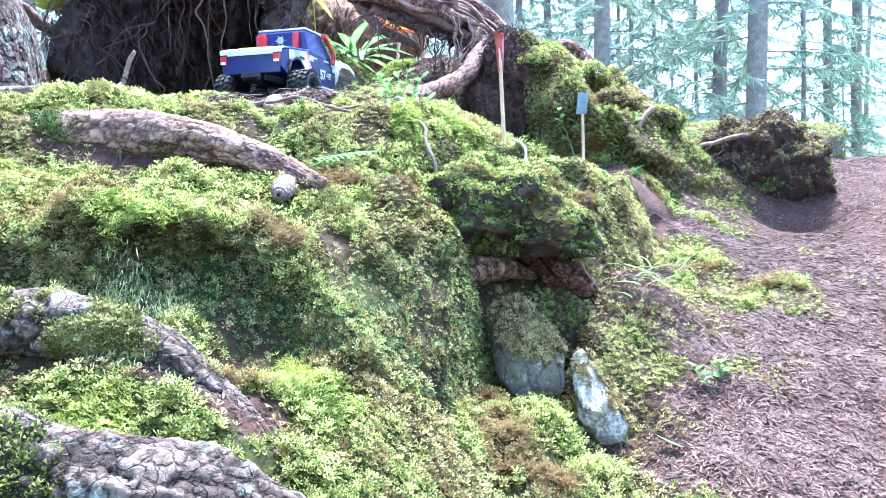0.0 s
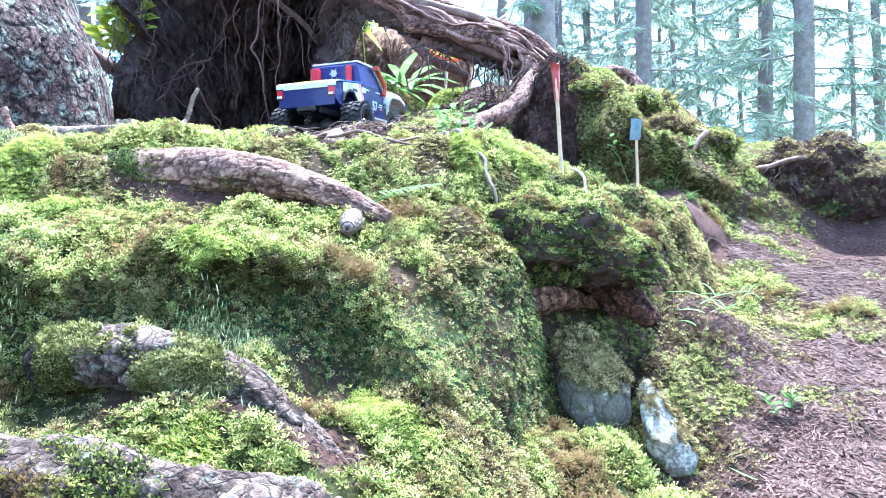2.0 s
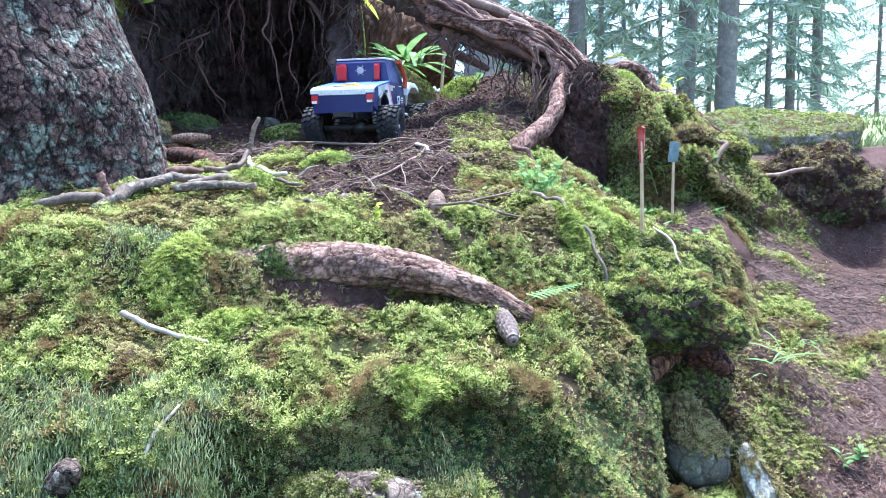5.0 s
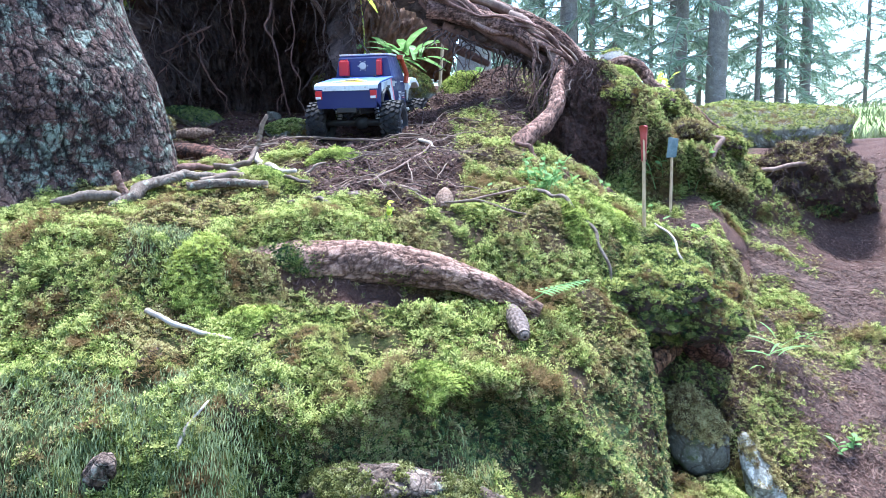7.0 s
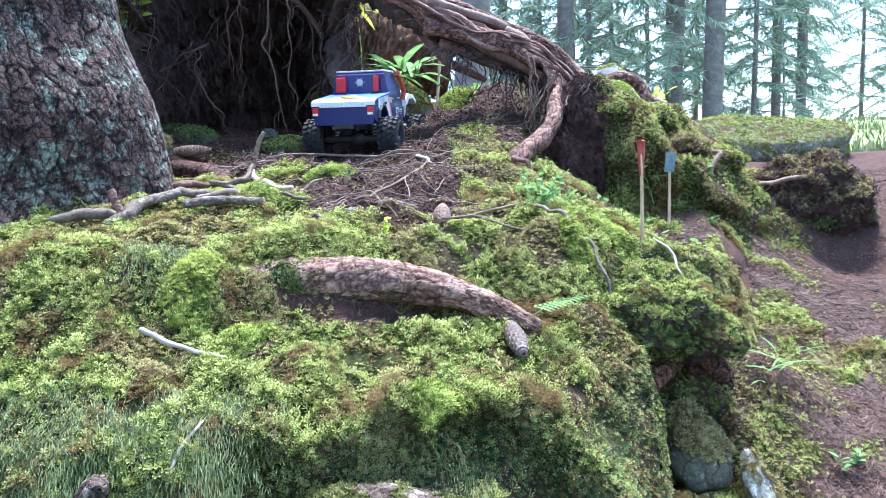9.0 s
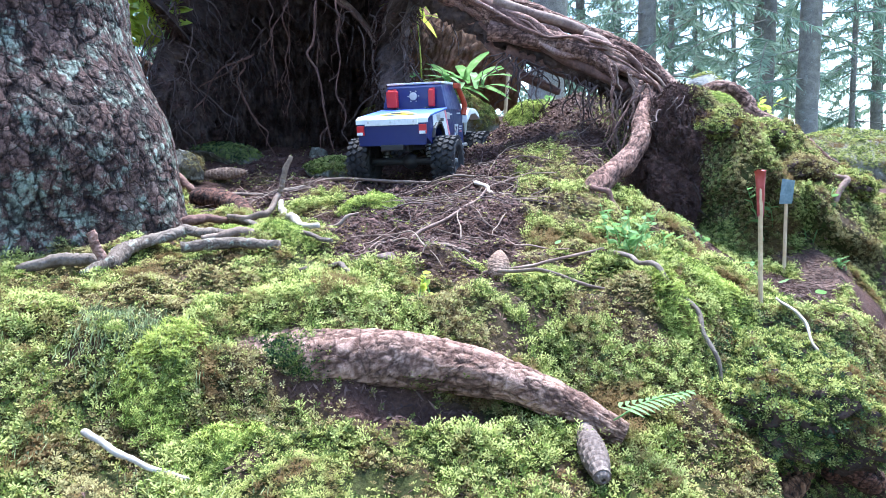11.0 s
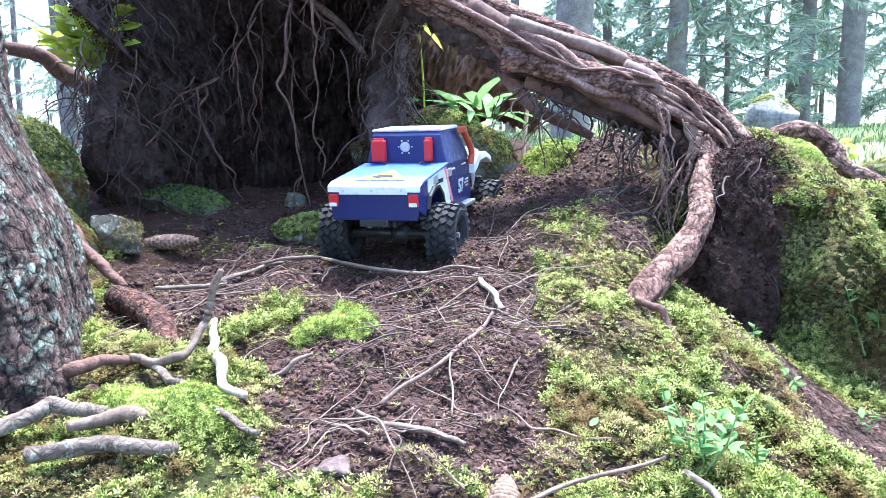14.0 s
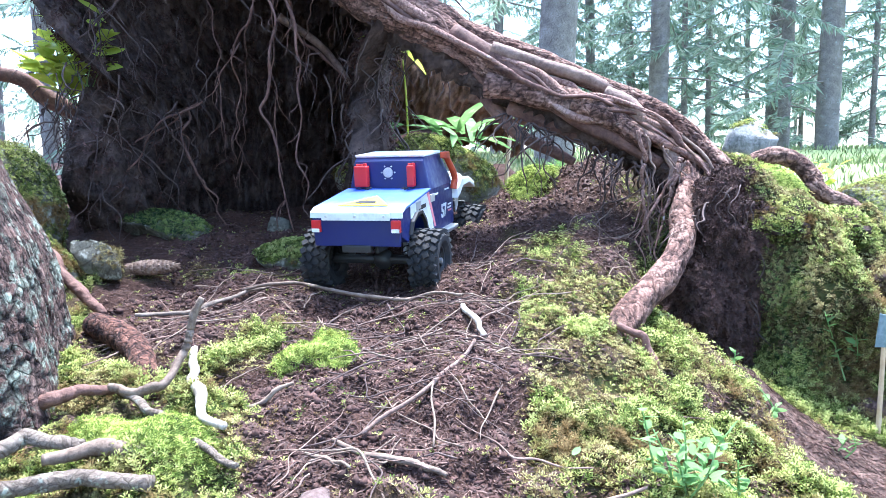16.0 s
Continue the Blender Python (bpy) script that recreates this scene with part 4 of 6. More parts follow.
    ("upper", [(-0.5, 2.11, 1.30), (-0.346, 2.08, 1.205), (-0.245, 2.047, 1.145), (-0.118, 2.013, 1.09), (-0.042, 1.98, 1.05), (0.041, 1.947, 1.01), (0.098, 1.913, 0.973), (0.181, 1.88, 0.887)],
     [0.03, 0.024, 0.02, 0.017, 0.016, 0.014, 0.013, 0.01], ROOT_KNEE, ""),
    ("mid", [(-0.236, 2.0, 1.048), (-0.134, 1.975, 1.026), (-0.065, 1.95, 1.005), (-0.004, 1.925, 0.973), (0.052, 1.9, 0.924)], [0.022, 0.023, 0.022, 0.02, 0.014], ROOT_KNEE, ""),
    ("pale", [(-0.018, 1.95, 1.022), (0.02, 1.93, 1.002), (0.051, 1.91, 0.96), (0.081, 1.89, 0.924), (0.099, 1.87, 0.878), (0.127, 1.85, 0.839)], [0.015, 0.014, 0.012, 0.011, 0.009, 0.006],
     ROOT_PALE, "pale peeling root"),
    ("side", [(0.013, 1.96, 1.014), (0.057, 1.935, 0.991), (0.114, 1.91, 0.947), (0.153, 1.885, 0.912), (0.169, 1.86, 0.883)], [0.012, 0.015, 0.016, 0.015, 0.012], ROOT_KNEE, ""),
    ("crossing", [(-0.225, 2.0, 1.117), (-0.133, 1.988, 1.082), (-0.073, 1.975, 1.062), (-0.016, 1.962, 1.036), (0.06, 1.95, 0.992)], [0.012, 0.013, 0.012, 0.011, 0.009], ROOT_PALE, "pale peeling root"),
    ("ridge", [(0.201, 2.05, 0.85), (0.303, 2.033, 0.903), (0.353, 2.017, 0.9), (0.383, 2.0, 0.869), (0.395, 1.983, 0.838), (0.448, 1.967, 0.808), (0.505, 1.95, 0.764), (0.58, 1.93, 0.70)],
     [0.012, 0.017, 0.016, 0.015, 0.014, 0.013, 0.011, 0.008], ROOT_KNEE, ""),
    ("dark", [(-0.192, 2.02, 1.007), (-0.094, 1.998, 0.961), (-0.024, 1.975, 0.928), (0.032, 1.953, 0.903), (0.064, 1.93, 0.861)], [0.014, 0.013, 0.012, 0.010, 0.008], ROOT_DARK, "dark brown root"),
    ("knee", [(0.127, 1.88, 0.90), (0.107, 1.85, 0.863), (0.079, 1.79, 0.815), (0.063, 1.73, 0.769), (0.018, 1.67, 0.722), (-0.03, 1.62, 0.692), (-0.064, 1.57, 0.664), (-0.075, 1.53, 0.62)],
     [0.010, 0.014, 0.017, 0.019, 0.021, 0.022, 0.020, 0.016], ROOT_KNEE, "bent brown root that dips into the moss"),
    ("low", [(-0.235, 2.05, 1.032), (-0.211, 2.037, 0.998), (-0.168, 2.025, 0.952), (-0.109, 2.013, 0.922), (-0.067, 2.0, 0.899)], [0.016, 0.015, 0.014, 0.012, 0.008], ROOT_DARK, "dark brown root"),
    ("under", [(-0.301, 2.03, 1.15), (-0.214, 2.004, 1.091), (-0.152, 1.978, 1.045), (-0.061, 1.952, 0.974), (0.007, 1.926, 0.935), (0.073, 1.9, 0.893)], [0.02, 0.02, 0.018, 0.016, 0.013, 0.01], ROOT_DARK,
     "dark brown root"),
    ("arch", [(-0.70, 2.28, 1.24), (-0.621, 2.312, 1.187), (-0.571, 2.325, 1.13), (-0.522, 2.338, 1.052), (-0.444, 2.35, 0.965)], [0.010, 0.009, 0.008, 0.007, 0.006], ROOT_PALE, "pale arching root"),
    ("left", [(-1.45, 2.3, 1.14), (-1.335, 2.33, 1.115), (-1.291, 2.35, 1.074), (-1.183, 2.4, 1.01), (-1.05, 2.5, 0.95)], [0.014, 0.017, 0.02, 0.02, 0.016], ROOT_DARK, "dark dead limb"),
]
HANGERS = [
    ([(-0.709, 2.1, 1.30), (-0.718, 2.1, 1.192), (-0.749, 2.1, 1.147), (-0.768, 2.1, 1.108)], 0.0045),
    ([(-0.675, 2.08, 1.30), (-0.668, 2.074, 1.142), (-0.677, 2.068, 1.04), (-0.659, 2.062, 0.938), (-0.648, 2.056, 0.858), (-0.627, 2.05, 0.766)], 0.006),
    ([(-0.634, 2.1, 1.30), (-0.619, 2.09, 1.132), (-0.614, 2.08, 1.029), (-0.62, 2.07, 0.938), (-0.604, 2.06, 0.823)], 0.005),
    ([(-0.753, 2.15, 1.16), (-0.766, 2.15, 1.014), (-0.755, 2.15, 0.93), (-0.764, 2.15, 0.857)], 0.003),
    ([(-0.91, 2.25, 1.036), (-0.913, 2.238, 0.947), (-0.882, 2.225, 0.882), (-0.835, 2.213, 0.831), (-0.81, 2.2, 0.73)], 0.005),
    ([(-0.88, 2.27, 1.05), (-0.955, 2.212, 1.003), (-1.034, 2.175, 0.884), (-1.101, 2.138, 0.812), (-1.172, 2.1, 0.743)], 0.005),
    ([(-0.90, 2.30, 1.05), (-1.006, 2.253, 0.974), (-1.056, 2.227, 0.923), (-1.097, 2.2, 0.771)], 0.004),
    ([(-0.671, 2.2, 1.29), (-0.633, 2.217, 1.171), (-0.581, 2.233, 1.13), (-0.509, 2.25, 1.056)], 0.006),
]
root_plate()


# ---- far woods, and unseen spruces added to dim the foreground ----
def limb_needles(base, way, length, droop, rg, twigs):
    """Needle sprays along one limb: vertices and triangles of drooping twigs."""
    s = np.linspace(0.18, 1.0, twigs)
    c = base + np.outer(s * length, way)
    c[:, 2] -= droop * s * s * length
    acr = np.array([-way[1], way[0], 0.0])
    acr /= np.linalg.norm(acr) + 1e-9
    vs, fs, k = [], [], 0
    for side in (-1, 1, 0):
        ln = (0.05 + length * (0.10 - 0.05 * s)) * (0.5 + 0.9 * rg.rand(twigs)) * (1 if side else 0.8)
        d = side * acr[None, :] * 0.8 + way[None, :] * 0.45 + 0.3 * rg.randn(twigs, 3) + np.array([0, 0, -0.45 if side else -0.9])
        d /= np.linalg.norm(d, axis=1, keepdims=True)
        w = rg.randn(twigs, 3)
        w -= d * (w * d).sum(1, keepdims=True)
        w /= np.linalg.norm(w, axis=1, keepdims=True)
        wd = (0.012 + 0.06 * ln)[:, None] * 0.5
        v = np.stack([c, c + d * (ln * 0.45)[:, None] + w * wd, c + d * ln[:, None], c + d * (ln * 0.4)[:, None] - w * wd], 1)
        vs.append(v.reshape(-1, 3))
        fs.append((np.arange(twigs)[:, None, None] * 4 + np.array([(0, 1, 2), (0, 2, 3)])[None]).reshape(-1, 3) + k)
        k += twigs * 4
    return np.vstack(vs), np.vstack(fs)


def spruce(seed, thick, height=8.0, bare=1.2, limbs=46):
    rg = np.random.RandomState(seed)
    top = empty("spruce")
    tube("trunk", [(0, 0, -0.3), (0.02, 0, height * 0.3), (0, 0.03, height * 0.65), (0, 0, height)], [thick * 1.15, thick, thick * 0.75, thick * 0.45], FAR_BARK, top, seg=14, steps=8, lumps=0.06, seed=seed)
    nv, nf, nk, wood = [], [], 0, []
    for q in range(limbs):
        h = bare + (height - bare) * (q + rg.rand()) / limbs
        an, ln = rg.rand() * 6.283, (0.7 + 1.2 * rg.rand()) * (1.25 - 0.5 * h / height)
        way = np.array([math.cos(an), math.sin(an), 0.05 - 0.25 * rg.rand()])
        dr = 0.15 + 0.3 * rg.rand()
        b = np.array([0, 0, h])
        e = [b + way * ln * u + np.array([0, 0, -dr * u * u * ln]) for u in (0, 0.4, 0.75, 1.0)]
        wood.append(tube_mesh(e, [0.012, 0.008, 0.005, 0.002], 4, 3, 0.1, q))
        if h > bare + 0.5 or rg.rand() < 0.5:
            v, f = limb_needles(b, way, ln, dr, rg, 64)
            nv.append(v)
            nf.append(f + nk)
            nk += len(v)
    v, f = merged(wood)
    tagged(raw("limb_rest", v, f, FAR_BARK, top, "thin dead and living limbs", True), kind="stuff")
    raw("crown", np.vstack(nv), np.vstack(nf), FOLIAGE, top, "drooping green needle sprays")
    return tagged(top, "tall spruce with straight grey trunk and drooping green sprays", "tree", "spruces of the forest")


def woods():
    rg = np.random.RandomState(8)
    kinds = [spruce(1, 0.14, bare=1.6, limbs=36), spruce(2, 0.105, bare=0.7, limbs=42), spruce(3, 0.08, bare=0.3, limbs=48), spruce(4, 0.045, 6.5, 0.1, 56)]
    spots = [(0.42, 6.5, 0), (2.1, 9.8, 1), (3.1, 12.1, 3), (4.0, 10.7, 2), (4.05, 9.6, 1)]
    spots += [(5.6, 11.5, 3), (1.4, 13.5, 3), (2.9, 14.5, 2), (5.2, 14.0, 1), (6.8, 13.0, 2), (0.2, 12.0, 2), (-1.2, 9.5, 1), (-2.6, 8.0, 3), (-3.4, 11.0, 0), (-5.0, 9.0, 2), (-1.8, 13.5, 3)]
    for k in range(26):
        an = radians(-52 + 96 * (k + rg.rand()) / 26)
        d = 15 + 16 * rg.rand()
        spots.append((math.sin(an) * d, math.cos(an) * d, (3, 2, 3, 3)[rg.randint(4)]))
    for k in range(7):
        an = radians(8 + 40 * (k + rg.rand()) / 7)
        d = 13 + 8 * rg.rand()
        spots.append((math.sin(an) * d, math.cos(an) * d, (2, 3, 3)[k % 3]))
    # unseen trees beside and behind the camera, added to block sky light
    for k in range(9):
        an = radians(75 + 210 * (k + rg.rand()) / 9)
        d = 2.6 + 5.0 * rg.rand()
        spots.append((math.sin(an) * d, math.cos(an) * d, (1, 2, 0)[k % 3]))
    used = set()
    for x, y, q in spots:
        z = float(land(x, y))
        m = pose(x, y, z, rg.randn() * 1.2, rg.randn() * 1.2, rg.rand() * 360)
        if q not in used:
            used.add(q)
            kinds[q].matrix_world = m
        else:
            ob = copy_thing(kinds[q], m)
            s = 0.85 + 0.35 * rg.rand()
            ob.scale = (s, s, s * (0.95 + 0.2 * rg.rand()))


woods()


# ---- the model truck ----
def solid(outline, half, axis="x", bevel=0.0):
    """A block with that outline, pushed out to both sides. outline: (y, z) for axis x."""
    bm = bmesh.new()
    place = {"x": lambda u, v, w: (w, u, v), "y": lambda u, v, w: (u, w, v), "z": lambda u, v, w: (u, v, w)}[axis]
    lo, hi = (-half, half) if not isinstance(half, tuple) else half
    a = [bm.verts.new(place(u, v, lo)) for u, v in outline]
    b = [bm.verts.new(place(u, v, hi)) for u, v in outline]
    bm.faces.new(a)
    bm.faces.new(b[::-1])
    for q in range(len(a)):
        bm.faces.new((a[q - 1], a[q], b[q], b[q - 1]))
    bmesh.ops.recalc_face_normals(bm, faces=bm.faces)
    if bevel:
        bmesh.ops.bevel(bm, geom=bm.edges[:], offset=bevel, segments=2, affect="EDGES", profile=0.6)
    return bm


def cuboid(centre, size, bevel=0.0):
    x, y, z = size
    bm = solid([(-y / 2, -z / 2), (y / 2, -z / 2), (y / 2, z / 2), (-y / 2, z / 2)], x / 2, "x", bevel)
    bmesh.ops.translate(bm, verts=bm.verts, vec=centre)
    return bm


def rod(a, b, r, seg=10, r2=None):
    a, b = Vector(a), Vector(b)
    bm = bmesh.new()
    bmesh.ops.create_cone(bm, cap_ends=True, segments=seg, radius1=r, radius2=r if r2 is None else r2, depth=(b - a).length)
    m = Matrix.Translation((a + b) / 2) @ (b - a).to_track_quat("Z", "Y").to_matrix().to_4x4()
    bmesh.ops.transform(bm, matrix=m, verts=bm.verts)
    return bm


def painted(name, colour, rough_=0.35, metal=0.0, dirt=0.35):
    m, n, l, p = shader(name)
    c = n.new("ShaderNodeTexCoord").outputs["Object"]
    f = ramp(n, l, noise_node(n, l, c, 45, 6, 0.7), [(0.48, (0, 0, 0)), (0.75, (dirt,) * 3)])
    l.new(blend(n, l, f, colour, (0.10, 0.08, 0.06)), p.inputs["Base Color"])
    r = ramp(n, l, noise_node(n, l, c, 90, 4), [(0.3, (rough_,) * 3), (0.8, (min(1, rough_ + 0.3),) * 3)])
    l.new(r, p.inputs["Roughness"])
    p.inputs["Metallic"].default_value = metal
    p.inputs["Coat Weight"].default_value = 0.0 if metal or rough_ > 0.5 else 0.15
    return m


def faded_paint():
    """White paint that runs into blue towards the cab, as sprayed on the deck."""
    m, n, l, p = shader("white_blue_paint")
    c = n.new("ShaderNodeTexCoord").outputs["Object"]
    s = n.new("ShaderNodeSeparateXYZ")
    l.new(c, s.inputs[0])
    mr = n.new("ShaderNodeMapRange")
    mr.inputs[1].default_value, mr.inputs[2].default_value = -0.232, -0.08
    l.new(s.outputs["Y"], mr.inputs[0])
    nz = noise_node(n, l, c, 60, 4)
    col = ramp(n, l, mr.outputs[0], [(0.0, (0.70, 0.73, 0.74)), (0.10, (0.16, 0.26, 0.52)), (0.35, (0.06, 0.13, 0.42)), (1.0, (0.03, 0.08, 0.36))])
    col = blend(n, l, ramp(n, l, nz, [(0.5, (0, 0, 0)), (0.8, (0.3, 0.3, 0.3))]), col, (0.25, 0.22, 0.18))
    l.new(col, p.inputs["Base Color"])
    p.inputs["Roughness"].default_value = 0.5
    p.inputs["Specular IOR Level"].default_value = 0.35
    return m


BLUE, WHITE = painted("blue_paint", (0.003, 0.010, 0.095), 0.36, dirt=0.12), painted("white_paint", (0.74, 0.76, 0.74), 0.32)
DECK = faded_paint()
RED, PINK = painted("red_plastic", (0.50, 0.012, 0.016), 0.35), painted("pink_stripe", (0.85, 0.28, 0.30), 0.4)
ORANGE = painted("orange_red_plastic", (0.50, 0.065, 0.018), 0.5)
BLACK = painted("black_plastic", (0.014, 0.014, 0.015), 0.5)
RUBBER = painted("tyre_rubber", (0.012, 0.012, 0.013), 0.8, dirt=0.6)
STEEL = painted("brushed_metal", (0.60, 0.60, 0.58), 0.38, 0.9)
TEAL = painted("teal_anodised", (0.02, 0.30, 0.34), 0.3, 0.6)
YELLOW = painted("yellow_sticker", (0.80, 0.52, 0.02), 0.75, dirt=0.1)
SMOKE = painted("window_film", (0.22, 0.25, 0.27), 0.12, dirt=0.15)


def tyre(parent):
    bm = bmesh.new()
    R, W = 0.052, 0.025
    prof = [(-W * 0.75, 0.026), (-W, 0.034), (-W * 1.02, 0.043), (-W * 0.82, R - 0.004), (0, R - 0.002), (W * 0.82, R - 0.004), (W * 1.02, 0.043), (W, 0.034), (W * 0.75, 0.026)]
    seg = 44
    rings = [[bm.verts.new((x, r * math.cos(q * 2 * math.pi / seg), r * math.sin(q * 2 * math.pi / seg))) for x, r in prof] for q in range(seg)]
    for q in range(seg):
        a, b = rings[q], rings[(q + 1) % seg]
        for e in range(len(prof)):
            f = (e + 1) % len(prof)
            bm.faces.new((a[e], a[f], b[f], b[e]))
    for row, x0 in enumerate((-0.019, -0.0065, 0.0065, 0.019)):
        for q in range(22):
            an = (q + 0.5 * (row % 2) + (0.25 if row in (1, 2) else 0)) * 2 * math.pi / 22
            m = Matrix.Rotation(an, 4, "X") @ Matrix.Translation((x0, 0, R - 0.0015)) @ Matrix.Rotation(0.5 * (-1) ** row, 4, "Z") @ Matrix.Diagonal((0.0098, 0.0088, 0.0075, 1))
            bmesh.ops.create_cube(bm, size=1.0, matrix=m)
    return part("tyre", bm, RUBBER, parent, "knobbly black rubber tyre")


def rim(parent):
    bm = bmesh.new()
    seg = 30
    prof = [(0.016, 0.027), (0.018, 0.0265), (0.0175, 0.023), (0.008, 0.020), (0.006, 0.008), (0.010, 0.006), (0.010, 0.0)]
    for sg in (1, -1):
        rings = [[bm.verts.new((sg * x, r * math.cos(q * 2 * math.pi / seg), r * math.sin(q * 2 * math.pi / seg))) for x, r in prof[:-1]] for q in range(seg)]
        for q in range(seg):
            a, b = rings[q], rings[(q + 1) % seg]
            for e in range(len(prof) - 2):
                bm.faces.new((a[e], a[e + 1], b[e + 1], b[e]))
        bm.faces.new([r[-1] for r in rings])
        for q in range(6):
            an = q * math.pi / 3
            m = Matrix.Rotation(an, 4, "X") @ Matrix.Translation((sg * 0.012, 0, 0.0145)) @ Matrix.Diagonal((0.006, 0.006, 0.014, 1))
            bmesh.ops.create_cube(bm, size=1.0, matrix=m)
    bmesh.ops.recalc_face_normals(bm, faces=bm.faces)
    return part("rim", bm, BLACK, parent, "black spoked rim")


def writing(text, size, mat, parent, m, depth=0.0004):
    cu = bpy.data.curves.new("number", "FONT")
    cu.body, cu.size, cu.extrude, cu.align_x, cu.align_y, cu.offset = text, size, depth, "CENTER", "CENTER", 0.0012
    tmp = new("number_text", cu)
    me = bpy.data.meshes.new_from_object(tmp.evaluated_get(bpy.context.evaluated_depsgraph_get()))
    bpy.data.objects.remove(tmp)
    ob = linked("race_number", me, mat, parent, "white race number", False)
    ob.matrix_local = m
    return ob


def truck(m):
    car = empty("model_truck", m)
    HW = 0.078
    # tub: doors and bed sides
    side = [(0.078, 0.082), (0.078, 0.135), (0.065, 0.160), (-0.075, 0.165), (-0.235, 0.146), (-0.235, 0.105), (-0.200, 0.090), (-0.195, 0.105), (-0.185, 0.122), (-0.165, 0.131), (-0.145, 0.131),
            (-0.125, 0.122), (-0.112, 0.100), (-0.105, 0.082)]
    body = part("body", solid(side, HW - 0.002, "x", 0.0015), BLUE, car, "dark blue glossy body shell")
    hood = [(0.080, 0.140), (0.205, 0.136), (0.212, 0.150), (0.205, 0.166), (0.150, 0.176), (0.070, 0.182), (0.062, 0.160)]
    part("bonnet", solid(hood, 0.062, "x", 0.005), WHITE, car, "white bonnet with dirt spots")
    for sg in (-1, 1):
        fend = [(0.070, 0.130), (0.075, 0.150), (0.105, 0.166), (0.165, 0.164), (0.208, 0.150), (0.214, 0.136), (0.200, 0.142), (0.170, 0.152), (0.115, 0.150), (0.095, 0.138)]
        fd = part("front_wing", solid(fend, (sg * 0.060, sg * 0.088) if sg > 0 else (-0.088, -0.060), "x", 0.002), WHITE, car, "white front wing over the wheel")
        part("guard_plate", solid([(0.082, 0.150), (0.118, 0.150), (0.100, 0.112), (0.084, 0.100)], (0.0772, 0.0792) if sg > 0 else (-0.0792, -0.0772), "x"), STEEL, car, "bare metal guard plate")
        white = [(-0.062, 0.083), (-0.104, 0.083), (-0.112, 0.101), (-0.125, 0.123), (-0.145, 0.132), (-0.166, 0.132), (-0.190, 0.128), (-0.190, 0.151), (-0.085, 0.162)]
        part("side_panel", solid(white, (0.0762, 0.0772) if sg > 0 else (-0.0772, -0.0762), "x"), WHITE, car, "white panel on the bed side")
        stripe = [(-0.050, 0.094), (-0.060, 0.094), (-0.100, 0.161), (-0.088, 0.162)]
        part("stripe", solid(stripe, (0.0773, 0.0778) if sg > 0 else (-0.0778, -0.0773), "x"), PINK, car, "pink slanting stripe")
        x = (0.0765, 0.0775) if sg > 0 else (-0.0775, -0.0765)
        for k, (y, z, ln, mat) in enumerate(((0.058, 0.121, 0.022, WHITE), (0.056, 0.115, 0.026, WHITE), (0.057, 0.109, 0.020, PINK), (0.045, 0.152, 0.030, WHITE), (-0.030, 0.150, 0.022, WHITE))):
            part("lettering_bar", solid([(y, z), (y - ln, z), (y - ln, z + 0.003), (y, z + 0.003)], x, "x"), mat, car)
        part("hinge_plate", cuboid((sg * 0.0778, -0.068, 0.148), (0.0016, 0.026, 0.014), 0.0005), STEEL, car)
        part("hinge_plate", cuboid((sg * 0.0778, -0.150, 0.145), (0.0016, 0.026, 0.013), 0.0005), STEEL, car)
        part("logo_bar", cuboid((sg * 0.0776, -0.128, 0.140), (0.001, 0.040, 0.007)), BLACK, car, "black lettering bar")
        arch = [(-0.108, 0.090), (-0.120, 0.118), (-0.142, 0.136), (-0.168, 0.136), (-0.192, 0.124), (-0.203, 0.104), (-0.199, 0.104), (-0.188, 0.121), (-0.166, 0.131), (-0.144, 0.131), (-0.124, 0.114), (-0.112, 0.090)]
        part("wheel_arch", solid(arch, (0.077, 0.083) if sg > 0 else (-0.083, -0.077), "x"), BLACK, car)
        part("side_step", cuboid((sg * 0.080, -0.012, 0.078), (0.020, 0.150, 0.008), 0.003), STEEL, car, "dull metal side step")
        writing("57", 0.034, WHITE, car, pose(sg * 0.0775, 0.004, 0.114, 90, 0, 90 * sg))
    # cab
    cab = [(0.078, 0.160), (0.035, 0.219), (0.026, 0.223), (-0.068, 0.222), (-0.076, 0.215), (-0.079, 0.160)]
    cb = solid(cab, 0.077, "x", 0.003)
    for v in cb.verts:
        v.co.x *= 1 - 0.16 * max(0.0, (v.co.z - 0.160) / 0.06)
    part("cab", cb, BLUE, car, "dark blue cab")
    rf = solid([(0.034, 0.2215), (-0.070, 0.2215), (-0.072, 0.226), (0.030, 0.227)], 0.066, "x", 0.0015)
    part("roof", rf, WHITE, car, "white roof panel")
    part("windscreen", solid([(0.070, 0.1735), (0.0385, 0.217), (0.0405, 0.2185), (0.072, 0.175)], 0.058, "x"), SMOKE, car, "grey windscreen film")
    for sg in (-1, 1):
        w = solid([(0.046, 0.170), (0.018, 0.212), (-0.048, 0.212), (-0.052, 0.170)], (0.0, 0.0012), "x")
        win = part("side_window", w, SMOKE, car, "pale grey side window")
        win.matrix_local = pose(sg * 0.0757 - (0.0012 if sg < 0 else 0), 0, 0.0) @ Matrix.Shear("XY", 4, (0, 0)) @ Matrix.Identity(4)
        for v in win.data.vertices:
            v.co.x -= sg * 0.0128 * (v.co.z - 0.160) / 0.06
    part("rear_badge", rod((0.0, -0.0785, 0.195), (0.0, -0.0815, 0.195), 0.009, 20), STEEL, car, "round pale badge")
    for k in range(6):
        an = k * math.pi / 3
